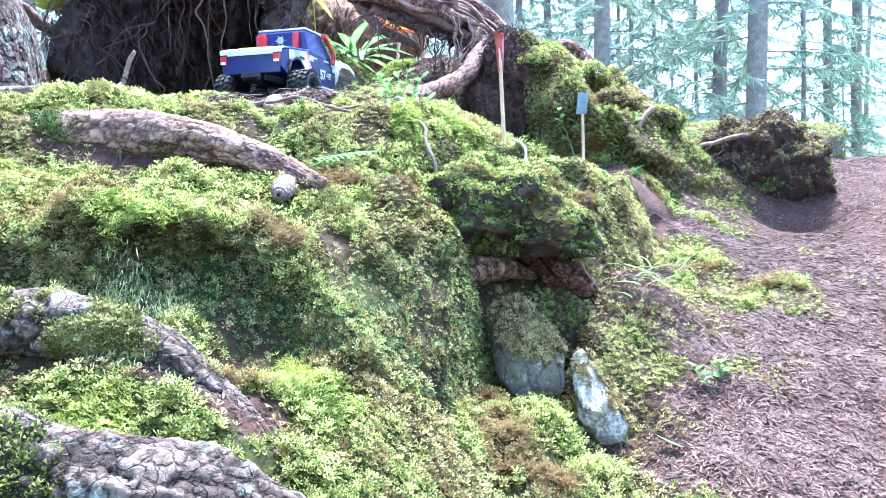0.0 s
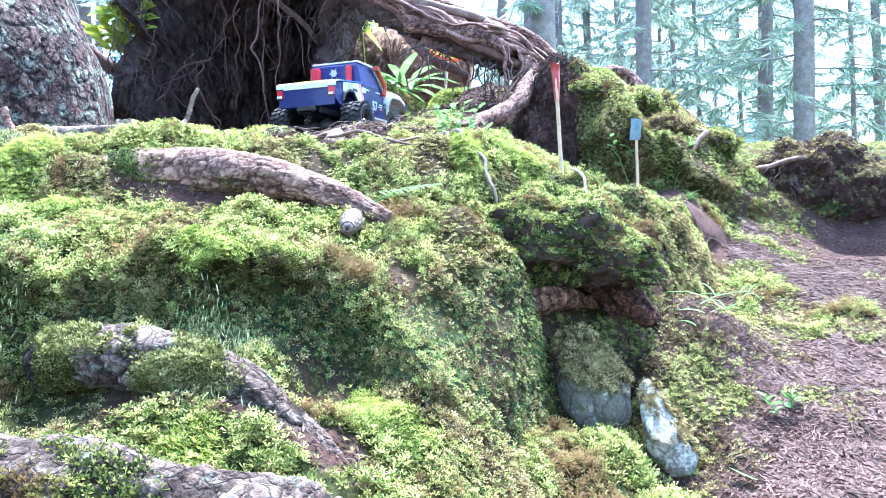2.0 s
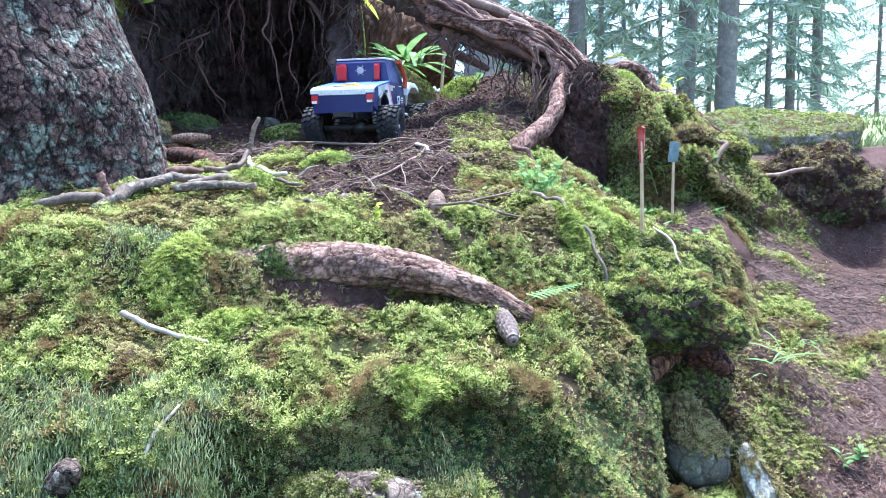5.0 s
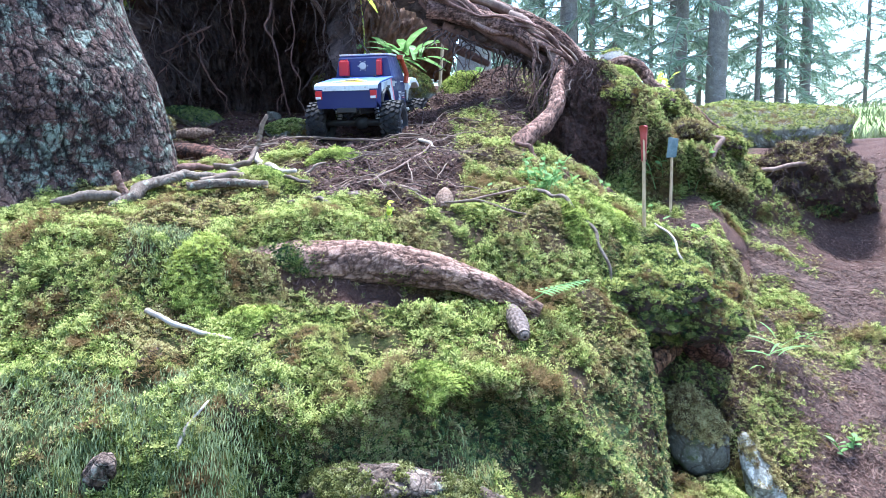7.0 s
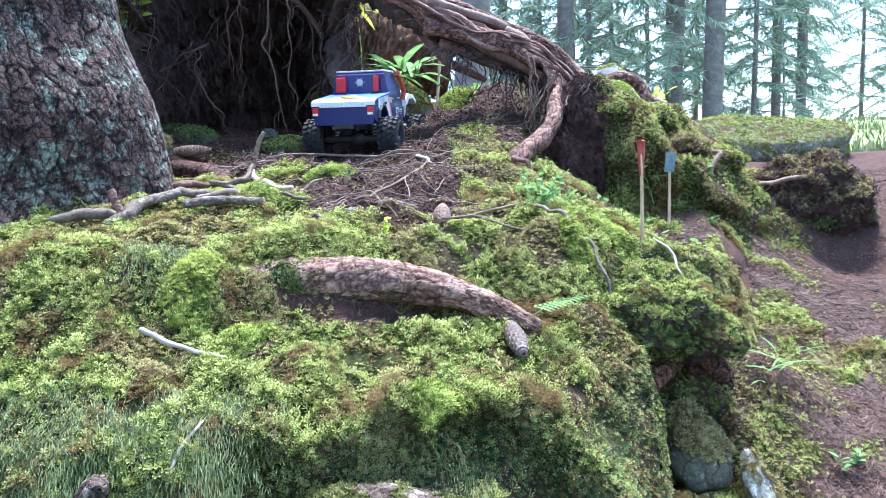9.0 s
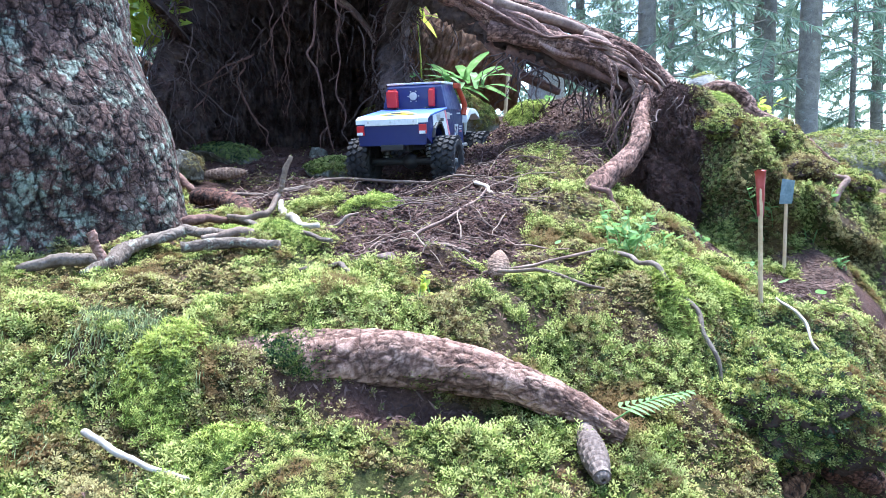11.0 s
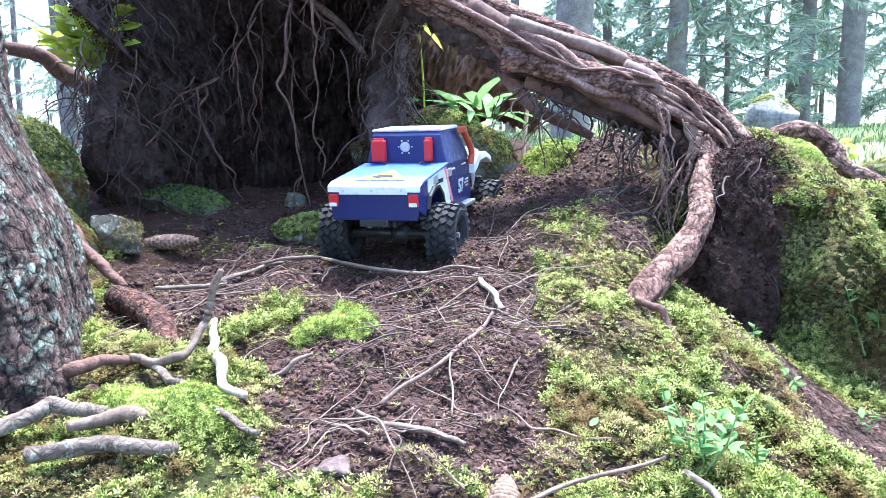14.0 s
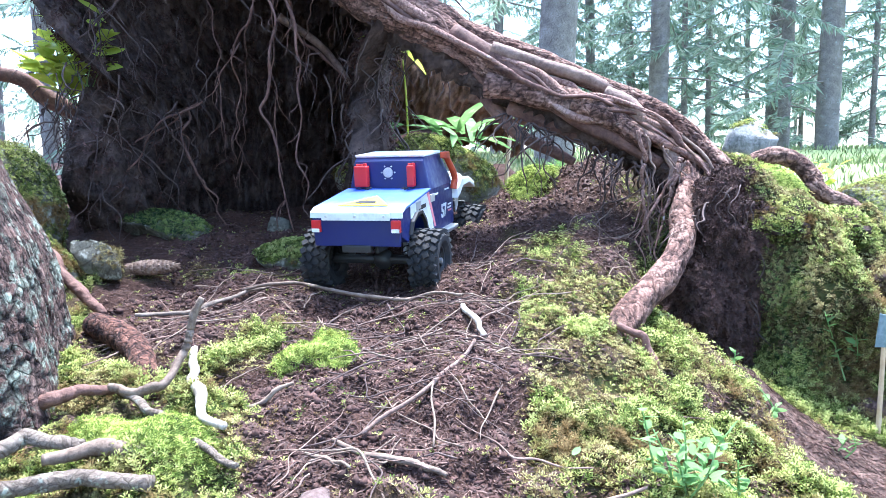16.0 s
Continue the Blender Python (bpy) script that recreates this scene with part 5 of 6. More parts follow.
        part("badge_bolt", rod((0.0125 * math.cos(an), -0.078, 0.195 + 0.0125 * math.sin(an)), (0.0125 * math.cos(an), -0.0805, 0.195 + 0.0125 * math.sin(an)), 0.0014, 6), STEEL, car)
    for x, wd in ((-0.048, 0.026), (0.046, 0.014)):
        cn = part("fuel_can", cuboid((x, -0.087, 0.189), (wd, 0.014, 0.038), 0.003), RED, car, "bright red toy fuel can")
        part("can_cap", rod((x + wd * 0.25, -0.087, 0.207), (x + wd * 0.25, -0.087, 0.212), 0.004, 10), RED, cn)
        part("can_handle", cuboid((x - wd * 0.15, -0.087, 0.2095), (wd * 0.45, 0.004, 0.004), 0.001), RED, cn)
    # deck over the bed
    dk = part("bed_cover", solid([(-0.080, 0.163), (-0.080, 0.167), (-0.225, 0.152), (-0.240, 0.146), (-0.241, 0.136), (-0.237, 0.136), (-0.236, 0.1445), (-0.222, 0.148)], 0.080, "x", 0.0012), DECK, car,
              "bed cover sprayed from white to blue")
    tri = solid([(-0.046, -0.222), (0.046, -0.222), (0.0, -0.150)], (0.0, 0.0006), "z")
    t = part("warning_sticker", tri, YELLOW, dk, "yellow warning triangle with black border")
    flat = Matrix.Translation((0.004, 0, 0.1754)) @ Matrix.Shear("XY", 4, (0, 0)) @ Matrix.Rotation(radians(5.9), 4, "X") @ Matrix.Translation((0, 0.0, 0.0012))
    mark = part("sticker_mark", solid([(-0.020, -0.206), (-0.008, -0.210), (0.018, -0.205), (0.014, -0.193), (-0.004, -0.188), (-0.016, -0.195)], (0.0008, 0.0016), "z"), RUBBER, dk, "black mark on the sticker")
    t.matrix_local = flat
    mark.matrix_local = flat
    part("cover_edge", cuboid((0, -0.2415, 0.139), (0.118, 0.003, 0.013), 0.001), WHITE, dk, "white angle strip with rivets")
    for x in (-0.05, 0.0, 0.05):
        part("rivet", rod((x, -0.243, 0.139), (x, -0.2455, 0.139), 0.0022, 8), STEEL, dk)
    for x, y in ((-0.034, -0.095), (0.036, -0.097)):
        part("body_clip", rod((x - 0.006, y, 0.1675), (x + 0.006, y + 0.004, 0.1685), 0.0012, 6), BLACK, dk)
        part("clip_post", rod((x, y, 0.163), (x, y, 0.171), 0.002, 8), BLACK, dk)
    tg = part("tailgate", solid([(-0.074, 0.090), (0.074, 0.090), (0.077, 0.140), (-0.077, 0.140)], (-0.240, -0.234), "y", 0.0015), BLUE, car, "blue tailgate")
    for sg in (-1, 1):
        lt = part("tail_light", cuboid((sg * 0.069, -0.2415, 0.123), (0.016, 0.006, 0.020), 0.0015), RED, car, "red tail light")
        part("reversing_lens", cuboid((sg * 0.069, -0.2455, 0.1165), (0.013, 0.0015, 0.006), 0.0004), WHITE, lt, "white reversing lens")
        part("headlight", rod((sg * 0.042, 0.211, 0.150), (sg * 0.042, 0.216, 0.150), 0.009, 14), SMOKE, car, "round clear headlight")
    # snorkel on the right-hand pillar
    part("snorkel", merged_bm([[(0.082, 0.060, 0.150), (0.084, 0.064, 0.175), (0.078, 0.040, 0.208), (0.076, 0.030, 0.219)]], [0.0065, 0.0065, 0.006, 0.0065]), ORANGE, car, "orange-red snorkel")
    part("snorkel_head", cuboid((0.077, 0.026, 0.218), (0.014, 0.022, 0.012), 0.002), ORANGE, car, "orange-red snorkel head")
    # running gear
    for sg in (-1, 1):
        part("frame_rail", cuboid((sg * 0.028, -0.005, 0.083), (0.006, 0.44, 0.014), 0.001), BLACK, car)
    part("skid_plate", cuboid((0, -0.02, 0.074), (0.055, 0.09, 0.006), 0.001), BLACK, car)
    part("motor", rod((-0.02, 0.055, 0.098), (0.02, 0.055, 0.098), 0.017, 18), TEAL, car, "teal motor can")
    part("front_bumper", cuboid((0, 0.222, 0.098), (0.125, 0.010, 0.016), 0.003), BLACK, car)
    part("rear_bumper", cuboid((0, -0.238, 0.086), (0.050, 0.012, 0.012), 0.002), BLACK, car)
    for y in (0.155, -0.155):
        ax = part("axle", rod((-0.078, y, 0.052), (0.078, y, 0.052), 0.0085, 12), BLACK, car)
        bm = bmesh.new()
        bmesh.ops.create_uvsphere(bm, u_segments=14, v_segments=8, radius=0.018, matrix=Matrix.Translation((0.012, y, 0.052)))
        part("gear_case", bm, BLACK, ax, "", True)
        for sg in (-1, 1):
            sh = part("shock_absorber", rod((sg * 0.052, y * 0.93, 0.058), (sg * 0.036, y * 0.70, 0.135), 0.0065, 10), STEEL, car, "shock absorber with coil spring")
            part("spring", spring((sg * 0.052, y * 0.93, 0.060), (sg * 0.039, y * 0.74, 0.122), 0.0085, 7), TEAL if y > 0 else BLACK, sh)
            part("link_arm", rod((sg * 0.045, y * 0.93, 0.047), (sg * 0.024, y * 0.18, 0.072), 0.0035, 8), STEEL, car)
            wh = empty("wheel")
            wh.parent, wh.matrix_local = car, pose(sg * 0.097, y, 0.052, 0, 0, -9 if y > 0 else 0)
            tyre(wh)
            rim(wh)
            part("hub", rod((sg * 0.010, 0, 0), (sg * 0.021, 0, 0), 0.005, 6), STEEL, wh)
    return tagged(car, "blue and white model pickup truck with knobbly tyres on bare soil", "toy truck")


def merged_bm(lines, radii):
    bm = bmesh.new()
    for q, line in enumerate(lines):
        v, f = merged([tube_mesh(line, radii, 10, 5, 0.0, q)])
        vs = [bm.verts.new(c) for c in v]
        for t in f:
            if len(set(t)) == 3:
                bm.faces.new([vs[i] for i in t])
    return bm


def spring(a, b, r, turns):
    a, b = Vector(a), Vector(b)
    m = Matrix.Translation(a) @ (b - a).to_track_quat("Z", "Y").to_matrix().to_4x4()
    ln = (b - a).length
    pts = [m @ Vector((r * math.cos(u * 2 * math.pi * turns), r * math.sin(u * 2 * math.pi * turns), u * ln)) for u in np.linspace(0, 1, turns * 8)]
    bm = bmesh.new()
    v, f = merged([tube_mesh([tuple(p) for p in pts], [0.0012, 0.0012], 5, 1, 0.0, 1)])
    vs = [bm.verts.new(c) for c in v]
    for t in f:
        if len(set(t)) == 3:
            bm.faces.new([vs[i] for i in t])
    return bm


truck(pose(-0.392, 1.985, 0.696, 5, 0, -14.5))


# ---- roots of the standing spruce that cross the bank ----
def barky_root(name, pts, radii, mat, label, seed, wide=0.012, deep=0.0022):
    top = empty(name, pose(0, 0, 0))
    bark_tube("bark", pts, radii, mat, top, "", seed, 0.0027, wide, wide * 2.0, deep, 0.09)
    return tagged(top, label, "root")


crossing_root = barky_root("surface_root", [(-0.72, 0.99, 0.46), (-0.62, 0.975, 0.485), (-0.53, 0.965, 0.494), (-0.42, 0.96, 0.500), (-0.35, 0.955, 0.494), (-0.27, 0.945, 0.478), (-0.205, 0.935, 0.452), (-0.15, 0.92, 0.425)],
           [0.032, 0.034, 0.033, 0.030, 0.026, 0.022, 0.018, 0.012], ROOT_BARK, "red-brown scaly root lying across the mossy bank", 41, 0.012, 0.0017)
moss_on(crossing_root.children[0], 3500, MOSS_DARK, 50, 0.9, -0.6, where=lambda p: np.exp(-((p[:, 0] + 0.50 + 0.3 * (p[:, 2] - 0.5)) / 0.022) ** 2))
moss_on(crossing_root.children[0], 1500, MOSS_BRIGHT, 51, 1.0, 0.6, where=lambda p: smooth(0.0, 0.5, rough(p[:, 0], p[:, 1], 0.05, 19)) * (p[:, 0] < -0.3))
foot_root = barky_root("surface_root", [(-0.46, 0.690, 0.275), (-0.41, 0.680, 0.284), (-0.35, 0.672, 0.282), (-0.292, 0.664, 0.272), (-0.250, 0.656, 0.256), (-0.217, 0.652, 0.228), (-0.178, 0.648, 0.196), (-0.130, 0.645, 0.158)],
                       [0.024, 0.028, 0.027, 0.024, 0.021, 0.019, 0.017, 0.012], ROOT_GREY, "grey-brown root with peeling bark at the foot of the bank", 42, 0.013, 0.0026)
moss_on(foot_root.children[0], 13000, MOSS_PALE, 49, 1.0, -0.5, where=lambda p: smooth(-0.235, -0.30, p[:, 0]) * smooth(-0.35, 0.15, rough(p[:, 0], p[:, 2] + p[:, 1], 0.035, 9)))
near_root = barky_root("surface_root", [(-0.50, 0.50, 0.22), (-0.34, 0.475, 0.205), (-0.25, 0.47, 0.200), (-0.17, 0.47, 0.188), (-0.115, 0.475, 0.165), (-0.05, 0.48, 0.120)],
                       [0.045, 0.042, 0.038, 0.034, 0.030, 0.022], ROOT_GREY, "thick split root with flaking grey-brown bark", 43, 0.014, 0.0038)
moss_on(near_root.children[0], 16000, MOSS_BRIGHT, 48, 0.9, -0.3, where=lambda p: smooth(-0.21, -0.26, p[:, 0] + 0.3 * (p[:, 2] - 0.2)))
barky_root("surface_root", [(-0.690, 0.665, 0.29), (-0.670, 0.648, 0.320), (-0.656, 0.637, 0.342), (-0.650, 0.632, 0.354)], [0.016, 0.015, 0.012, 0.006], ROOT_GREY, "short dead root stub with grey bark", 44, 0.012)
LINTEL = bark_material("rust_root", (0.07, 0.032, 0.016), (0.20, 0.10, 0.05), (0.34, 0.20, 0.11), (0.3, 0.2, 0.12), 0.7, plated=True, deep=0.3)
barky_root("hollow_lintel", [(-0.06, 0.95, 0.27), (-0.01, 0.955, 0.302), (0.04, 1.0, 0.318), (0.085, 1.05, 0.322), (0.14, 1.12, 0.31)], [0.004, 0.015, 0.018, 0.015, 0.004], LINTEL, "orange-brown rotten root over a small hollow", 45, 0.011)
barky_root("hollow_root", [(0.08, 1.10, 0.43), (0.126, 1.085, 0.393), (0.18, 1.10, 0.325), (0.23, 1.132, 0.278), (0.27, 1.17, 0.245)], [0.008, 0.019, 0.020, 0.015, 0.004], ROOT_RED, "red-brown root beside a small hollow", 46, 0.011)
barky_root("hollow_root", [(0.10, 1.10, 0.36), (0.135, 1.10, 0.335), (0.165, 1.115, 0.30), (0.19, 1.15, 0.27)], [0.005, 0.010, 0.009, 0.003], ROOT_RED, "thin red-brown root beside a small hollow", 47, 0.009)
brow = tagged(ragged("overhang", (0.078, 1.115, 0.402), (0.140, 0.135, 0.075), HUMUS, 61, (6, 8, 20)), "overhanging mossy sod above a small hollow", "sod")
moss_on(brow, 9000, MOSS_BRIGHT, 62, 1.0, 0.1)
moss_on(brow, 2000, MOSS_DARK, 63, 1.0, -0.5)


# ---- stones ----
def boulder(name, centre, size, mat, seed, turn, label, moss=0, tuft=None, facing=0.2, cut=0.35, box=0.0, taper=0.0):
    ob = stone(name, centre, size, mat, seed, turn, cut, box=box, taper=taper)
    if moss:
        moss_on(ob, moss, tuft or MOSS_BRIGHT, seed + 1, 1.0, facing)
    return tagged(ob, label, "stone")


boulder("stone", (0.108, 0.985, 0.222), (0.043, 0.034, 0.082), STONE_MOSSY, 177, (-12, -22, 10), "leaning grey stone with moss in the hollow", 1500, MOSS_OLIVE, 0.15, 0.3, taper=0.5)
boulder("stone", (0.190, 0.925, 0.152), (0.046, 0.034, 0.092), STONE_PALE, 172, (-12, -14, 20), "upright pale lichened stone with mossy top", 200, MOSS_OLIVE, 0.9, 0.75, box=0.5, taper=0.18)
boulder("stone", (0.318, 1.035, 0.195), (0.017, 0.014, 0.014), STONE, 73, (0, 20, 0), "small pale grey stone on the path edge")
boulder("stone", (-0.018, 0.752, 0.150), (0.010, 0.009, 0.014), WOOD_PALE, 74, (0, 10, 0), "small whitish stone in the moss")
boulder("stone", (-0.42, 1.215, 0.580), (0.022, 0.016, 0.011), STONE_PINK, 75, (0, 0, 30), "small reddish-grey stone on bare soil")
boulder("boulder", (-0.40, 2.34, 0.825), (0.20, 0.15, 0.145), STONE_MOSSY, 76, (0, 0, 15), "round boulder thick with green moss", 9000, MOSS_BRIGHT, 0.1)
boulder("boulder", (-0.50, 2.17, 0.735), (0.17, 0.10, 0.055), STONE_MOSSY, 77, (-8, -14, 20), "low tilted slab with moss on top", 2500, MOSS_BRIGHT, 0.5, 0.6)
boulder("boulder", (-0.60, 2.03, float(land(-0.60, 2.03)) - 0.005), (0.10, 0.06, 0.035), STONE_MOSSY, 90, (0, 0, 15), "low stone with a green moss cap", 1800, MOSS_TIP, 0.2)
boulder("stone", (-0.12, 2.10, 0.80), (0.06, 0.05, 0.045), STONE, 78, (0, 10, 10), "dusty brown-grey stone in the soil")
boulder("boulder", (-0.93, 1.86, 0.715), (0.12, 0.065, 0.05), STONE_MOSSY, 79, (0, 34, -38), "bare grey slab leaning on the bank", moss=260, tuft=MOSS_OLIVE, facing=0.5, cut=0.95)
boulder("boulder", (-1.05, 1.80, 0.72), (0.10, 0.12, 0.06), STONE_MOSSY, 80, (0, 40, -30), "mossy slab beside the old spruce", 1500, MOSS_BRIGHT, 0.3)
boulder("boulder", (-1.20, 1.98, 0.79), (0.12, 0.14, 0.165), STONE_MOSSY, 81, (0, 0, 10), "tall boulder covered with yellow-green moss", 5500, MOSS_BRIGHT, -0.2)
boulder("boulder", (-0.96, 2.22, 0.755), (0.13, 0.08, 0.085), STONE_MOSSY, 82, (0, 0, 0), "square mossy boulder at the hollow's edge", 2200, MOSS_DARK, 0.1, 0.6)
boulder("boulder", (-0.70, 2.22, 0.75), (0.06, 0.05, 0.08), STONE_MOSSY, 83, (0, 20, 0), "dark grey stone inside the hollow", cut=0.8)
boulder("boulder", (1.10, 2.87, 0.73), (0.39, 0.27, 0.155), STONE_MOSSY, 84, (0, 2, -4), "long flat-topped boulder with moss and lichen", 14000, MOSS_BRIGHT, 0.0, 0.5, box=0.8)
boulder("stone", (0.435, 2.45, 0.935), (0.085, 0.06, 0.065), STONE, 85, (0, 0, 20), "pale grey boulder behind the ridge", 200, MOSS_BRIGHT, 0.8)

def hummock(x, y, lift, size, seed, tuft):
    ob = ragged("moss_hummock", (x, y, float(land(x, y + 0.03)) + lift - 0.045), (size[0] * 1.5, size[1] * 1.3, size[2]), HUMUS, seed, (0, 0, 40 * seed))
    moss_on(ob, int(190000 * size[0] * size[1] + 900), tuft, seed, 1.25, -1.2)
    return tagged(ob, "lumpy olive moss hummock on the ridge", "moss")


for k, (x, y, lift, size) in enumerate(((0.22, 1.80, 0.01, (0.050, 0.045, 0.036)), (0.33, 1.84, 0.01, (0.055, 0.05, 0.034)), (0.42, 1.80, 0.01, (0.055, 0.045, 0.030)), (0.52, 1.82, 0.005, (0.05, 0.05, 0.030)))):
    hummock(x, y, lift, size, 400 + k, (MOSS_BRIGHT, MOSS_TIP, MOSS_OLIVE)[k % 3])
CLOD = grained("peat", (0.012, 0.008, 0.007), (0.036, 0.023, 0.019), (0.105, 0.068, 0.054), 45, 0.95, 0.012, 190, spec=0.1)
clod = tagged(ragged("soil_clod", (0.775, 1.80, 0.548), (0.150, 0.10, 0.115), CLOD, 86, (0, 8, -12)), "overhanging clod of peat and fine roots", "sod")
core = tagged(ragged("soil_clod", (0.15, 1.785, 0.745), (0.065, 0.05, 0.125), CLOD, 88, (0, 0, 10)), "crumbling soil held by roots beside the bent root", "sod")
core_low = tagged(ragged("soil_clod", (0.125, 1.765, 0.635), (0.080, 0.05, 0.11), CLOD, 91, (0, 0, 25)), "crumbling dark soil under the bent root", "sod")
moss_on(core, 3600, SOILBIT, 92, 1.3, -3.0, "soil_crumb")
moss_on(core_low, 4200, SOILBIT, 93, 1.3, -3.0, "soil_crumb")
moss_on(clod, 2000, SOILBIT, 94, 1.5, -3.0, "soil_crumb")
moss_on(clod, 4600, MOSS_OLIVE, 87, 1.0, 0.15)
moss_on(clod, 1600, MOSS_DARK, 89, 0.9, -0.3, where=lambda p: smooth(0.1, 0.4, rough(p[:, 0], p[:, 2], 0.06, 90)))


# ---- sticks ----
def stick(name, pts, radii, mat, label, seed, lift=0.006, on_ground=True, group=""):
    p = [(x, y, (float(relief(x, y)) + lift + 0.004) if on_ground else z) for x, y, z in pts]
    g = np.random.RandomState(seed)
    bent = [p[0]]
    for a, b in zip(p, p[1:]):
        d = math.dist(a, b)
        for u in (0.35, 0.7):
            bent.append(tuple(np.array(a) + (np.array(b) - a) * u + g.randn(3) * d * np.array([0.035, 0.035, 0.02])))
        bent.append(b)
    p, radii = bent, [r * (0.72 if on_ground else 0.9) for r in radii]
    return tagged(tube(name, p, radii, mat, seg=8, steps=4, lumps=0.13, seed=seed), label, "stick", group)


stick("stick", [(-0.693, 1.404, 0), (-0.609, 1.332, 0), (-0.55, 1.271, 0), (-0.500, 1.235, 0)], [0.0065, 0.006, 0.005, 0.0045], LICHENED, "long straight grey stick on the moss", 1, 0.014)
stick("bleached_stick", [(-0.635, 1.50, 0), (-0.618, 1.442, 0), (-0.585, 1.382, 0), (-0.565, 1.326, 0), (-0.53, 1.294, 0)], [0.007, 0.010, 0.009, 0.008, 0.006], WOOD_PALE, "crooked bleached stick without bark", 2, 0.016)
stick("upright_stick", [(-0.70, 1.40, 0.635), (-0.665, 1.385, 0.632), (-0.633, 1.39, 0.640), (-0.621, 1.43, 0.670), (-0.612, 1.435, 0.705), (-0.599, 1.436, 0.735)], [0.006, 0.006, 0.006, 0.006, 0.005, 0.0035], STICK,
      "crooked greenish stick standing in the moss", 3, 0, False)
stick("stick", [(-0.424, 1.329, 0), (-0.382, 1.292, 0), (-0.334, 1.277, 0), (-0.300, 1.272, 0)], [0.004, 0.006, 0.006, 0.004], STICK, "thin brown stick on bare soil", 4)
stick("stick", [(-0.66, 1.80, 0), (-0.563, 1.80, 0), (-0.411, 1.70, 0), (-0.285, 1.665, 0)], [0.004, 0.0045, 0.0045, 0.004], STICK, "long thin brown stick on bare soil", 5, 0.010)
stick("bleached_stick", [(-0.290, 1.675, 0), (-0.272, 1.60, 0), (-0.254, 1.531, 0)], [0.004, 0.006, 0.005], WOOD_PALE, "short bleached stick on bare soil", 6)
stick("stick", [(-0.785, 1.66, 0), (-0.714, 1.705, 0), (-0.651, 1.803, 0), (-0.60, 1.86, 0)], [0.005, 0.005, 0.004, 0.003], STICK_GREY, "grey-brown stick on the soil", 7)
stick("stick", [(-0.53, 1.379, 0), (-0.483, 1.406, 0)], [0.004, 0.003], STICK, "short brown stick on bare soil", 8)
stick("stick", [(-0.449, 1.304, 0), (-0.419, 1.269, 0), (-0.39, 1.23, 0)], [0.003, 0.003, 0.002], STICK, "short brown stick on bare soil", 9)
stick("stick", [(-0.268, 1.472, 0), (-0.322, 1.399, 0), (-0.394, 1.34, 0)], [0.003, 0.004, 0.003], ROOT_PALE, "thin reddish root on bare soil", 10)
stick("stick", [(-0.268, 1.122, 0), (-0.216, 1.10, 0), (-0.137, 1.09, 0)], [0.003, 0.0035, 0.0025], STICK, "thin brown twig on the moss", 11, 0.012)
stick("stick", [(-0.101, 1.20, 0), (-0.065, 1.12, 0), (-0.025, 1.06, 0), (0.0, 1.02, 0)], [0.004, 0.005, 0.004, 0.003], STICK_GREY, "pale grey stick on the bright moss", 12, 0.012)
stick("stick", [(0.109, 1.17, 0.525), (0.119, 1.13, 0.512), (0.128, 1.085, 0.470)], [0.002, 0.0025, 0.002], WOOD_PALE, "thin pale stalk lying over the moss", 13, 0, False)
stick("stick", [(-0.285, 1.155, 0), (-0.215, 1.199, 0), (-0.113, 1.221, 0)], [0.003, 0.0035, 0.0025], ROOT_PALE, "thin brown twig on the moss", 14, 0.012)
stick("stick", [(-0.669, 0.84, 0), (-0.615, 0.819, 0), (-0.557, 0.80, 0)], [0.005, 0.004, 0.002], WOOD_PALE, "pale twig on the moss", 15, 0.016)
stick("stick", [(-0.59, 0.652, 0), (-0.58, 0.667, 0), (-0.561, 0.69, 0)], [0.003, 0.0025, 0.0015], WOOD_PALE, "curled white twig on the moss", 16, 0.012)
stick("fallen_branch", [(-0.80, 1.105, 0.575), (-0.77, 1.128, 0.590), (-0.771, 1.163, 0.600), (-0.76, 1.215, 0.610), (-0.725, 1.27, 0.622), (-0.662, 1.262, 0.616)],
      [0.006, 0.011, 0.012, 0.0095, 0.008, 0.006], LICHENED, "grey lichen-crusted fallen branch by the spruce", 17, 0, False)
stick("dead_branch", [(-0.90, 1.135, 0.580), (-0.85, 1.15, 0.592), (-0.81, 1.155, 0.592), (-0.785, 1.14, 0.585)], [0.008, 0.009, 0.008, 0.006], STICK_GREY, "grey dead branch end in the moss", 26, 0, False)
stick("branch_stub", [(-0.772, 1.127, 0.566), (-0.780, 1.126, 0.590), (-0.789, 1.125, 0.612), (-0.795, 1.125, 0.630)], [0.008, 0.0075, 0.007, 0.0065], ROOT_SKIN, "upright grey branch stub in the moss", 18, 0, False)
stick("stick", [(-0.690, 1.240, 0.610), (-0.640, 1.252, 0.618), (-0.592, 1.252, 0.614)], [0.008, 0.010, 0.009], STICK, "short brown piece of branch", 19, 0, False)
stick("stick", [(-0.700, 1.185, 0.603), (-0.635, 1.205, 0.607), (-0.568, 1.200, 0.604)], [0.009, 0.0105, 0.008], LICHENED, "short thick pale grey piece of branch", 20, 0, False)
stick("stick", [(-0.526, 1.133, 0), (-0.475, 1.145, 0), (-0.448, 1.085, 0)], [0.004, 0.005, 0.003], STICK_GREY, "forked grey twig at the moss edge", 21, 0.01)
stick("spruce_root", [(-0.80, 1.365, 0.618), (-0.755, 1.362, 0.630), (-0.731, 1.391, 0.634), (-0.69, 1.418, 0.625)], [0.011, 0.010, 0.008, 0.005], ROOT_DARK, "dark knotted root of the old spruce", 22, 0, False)
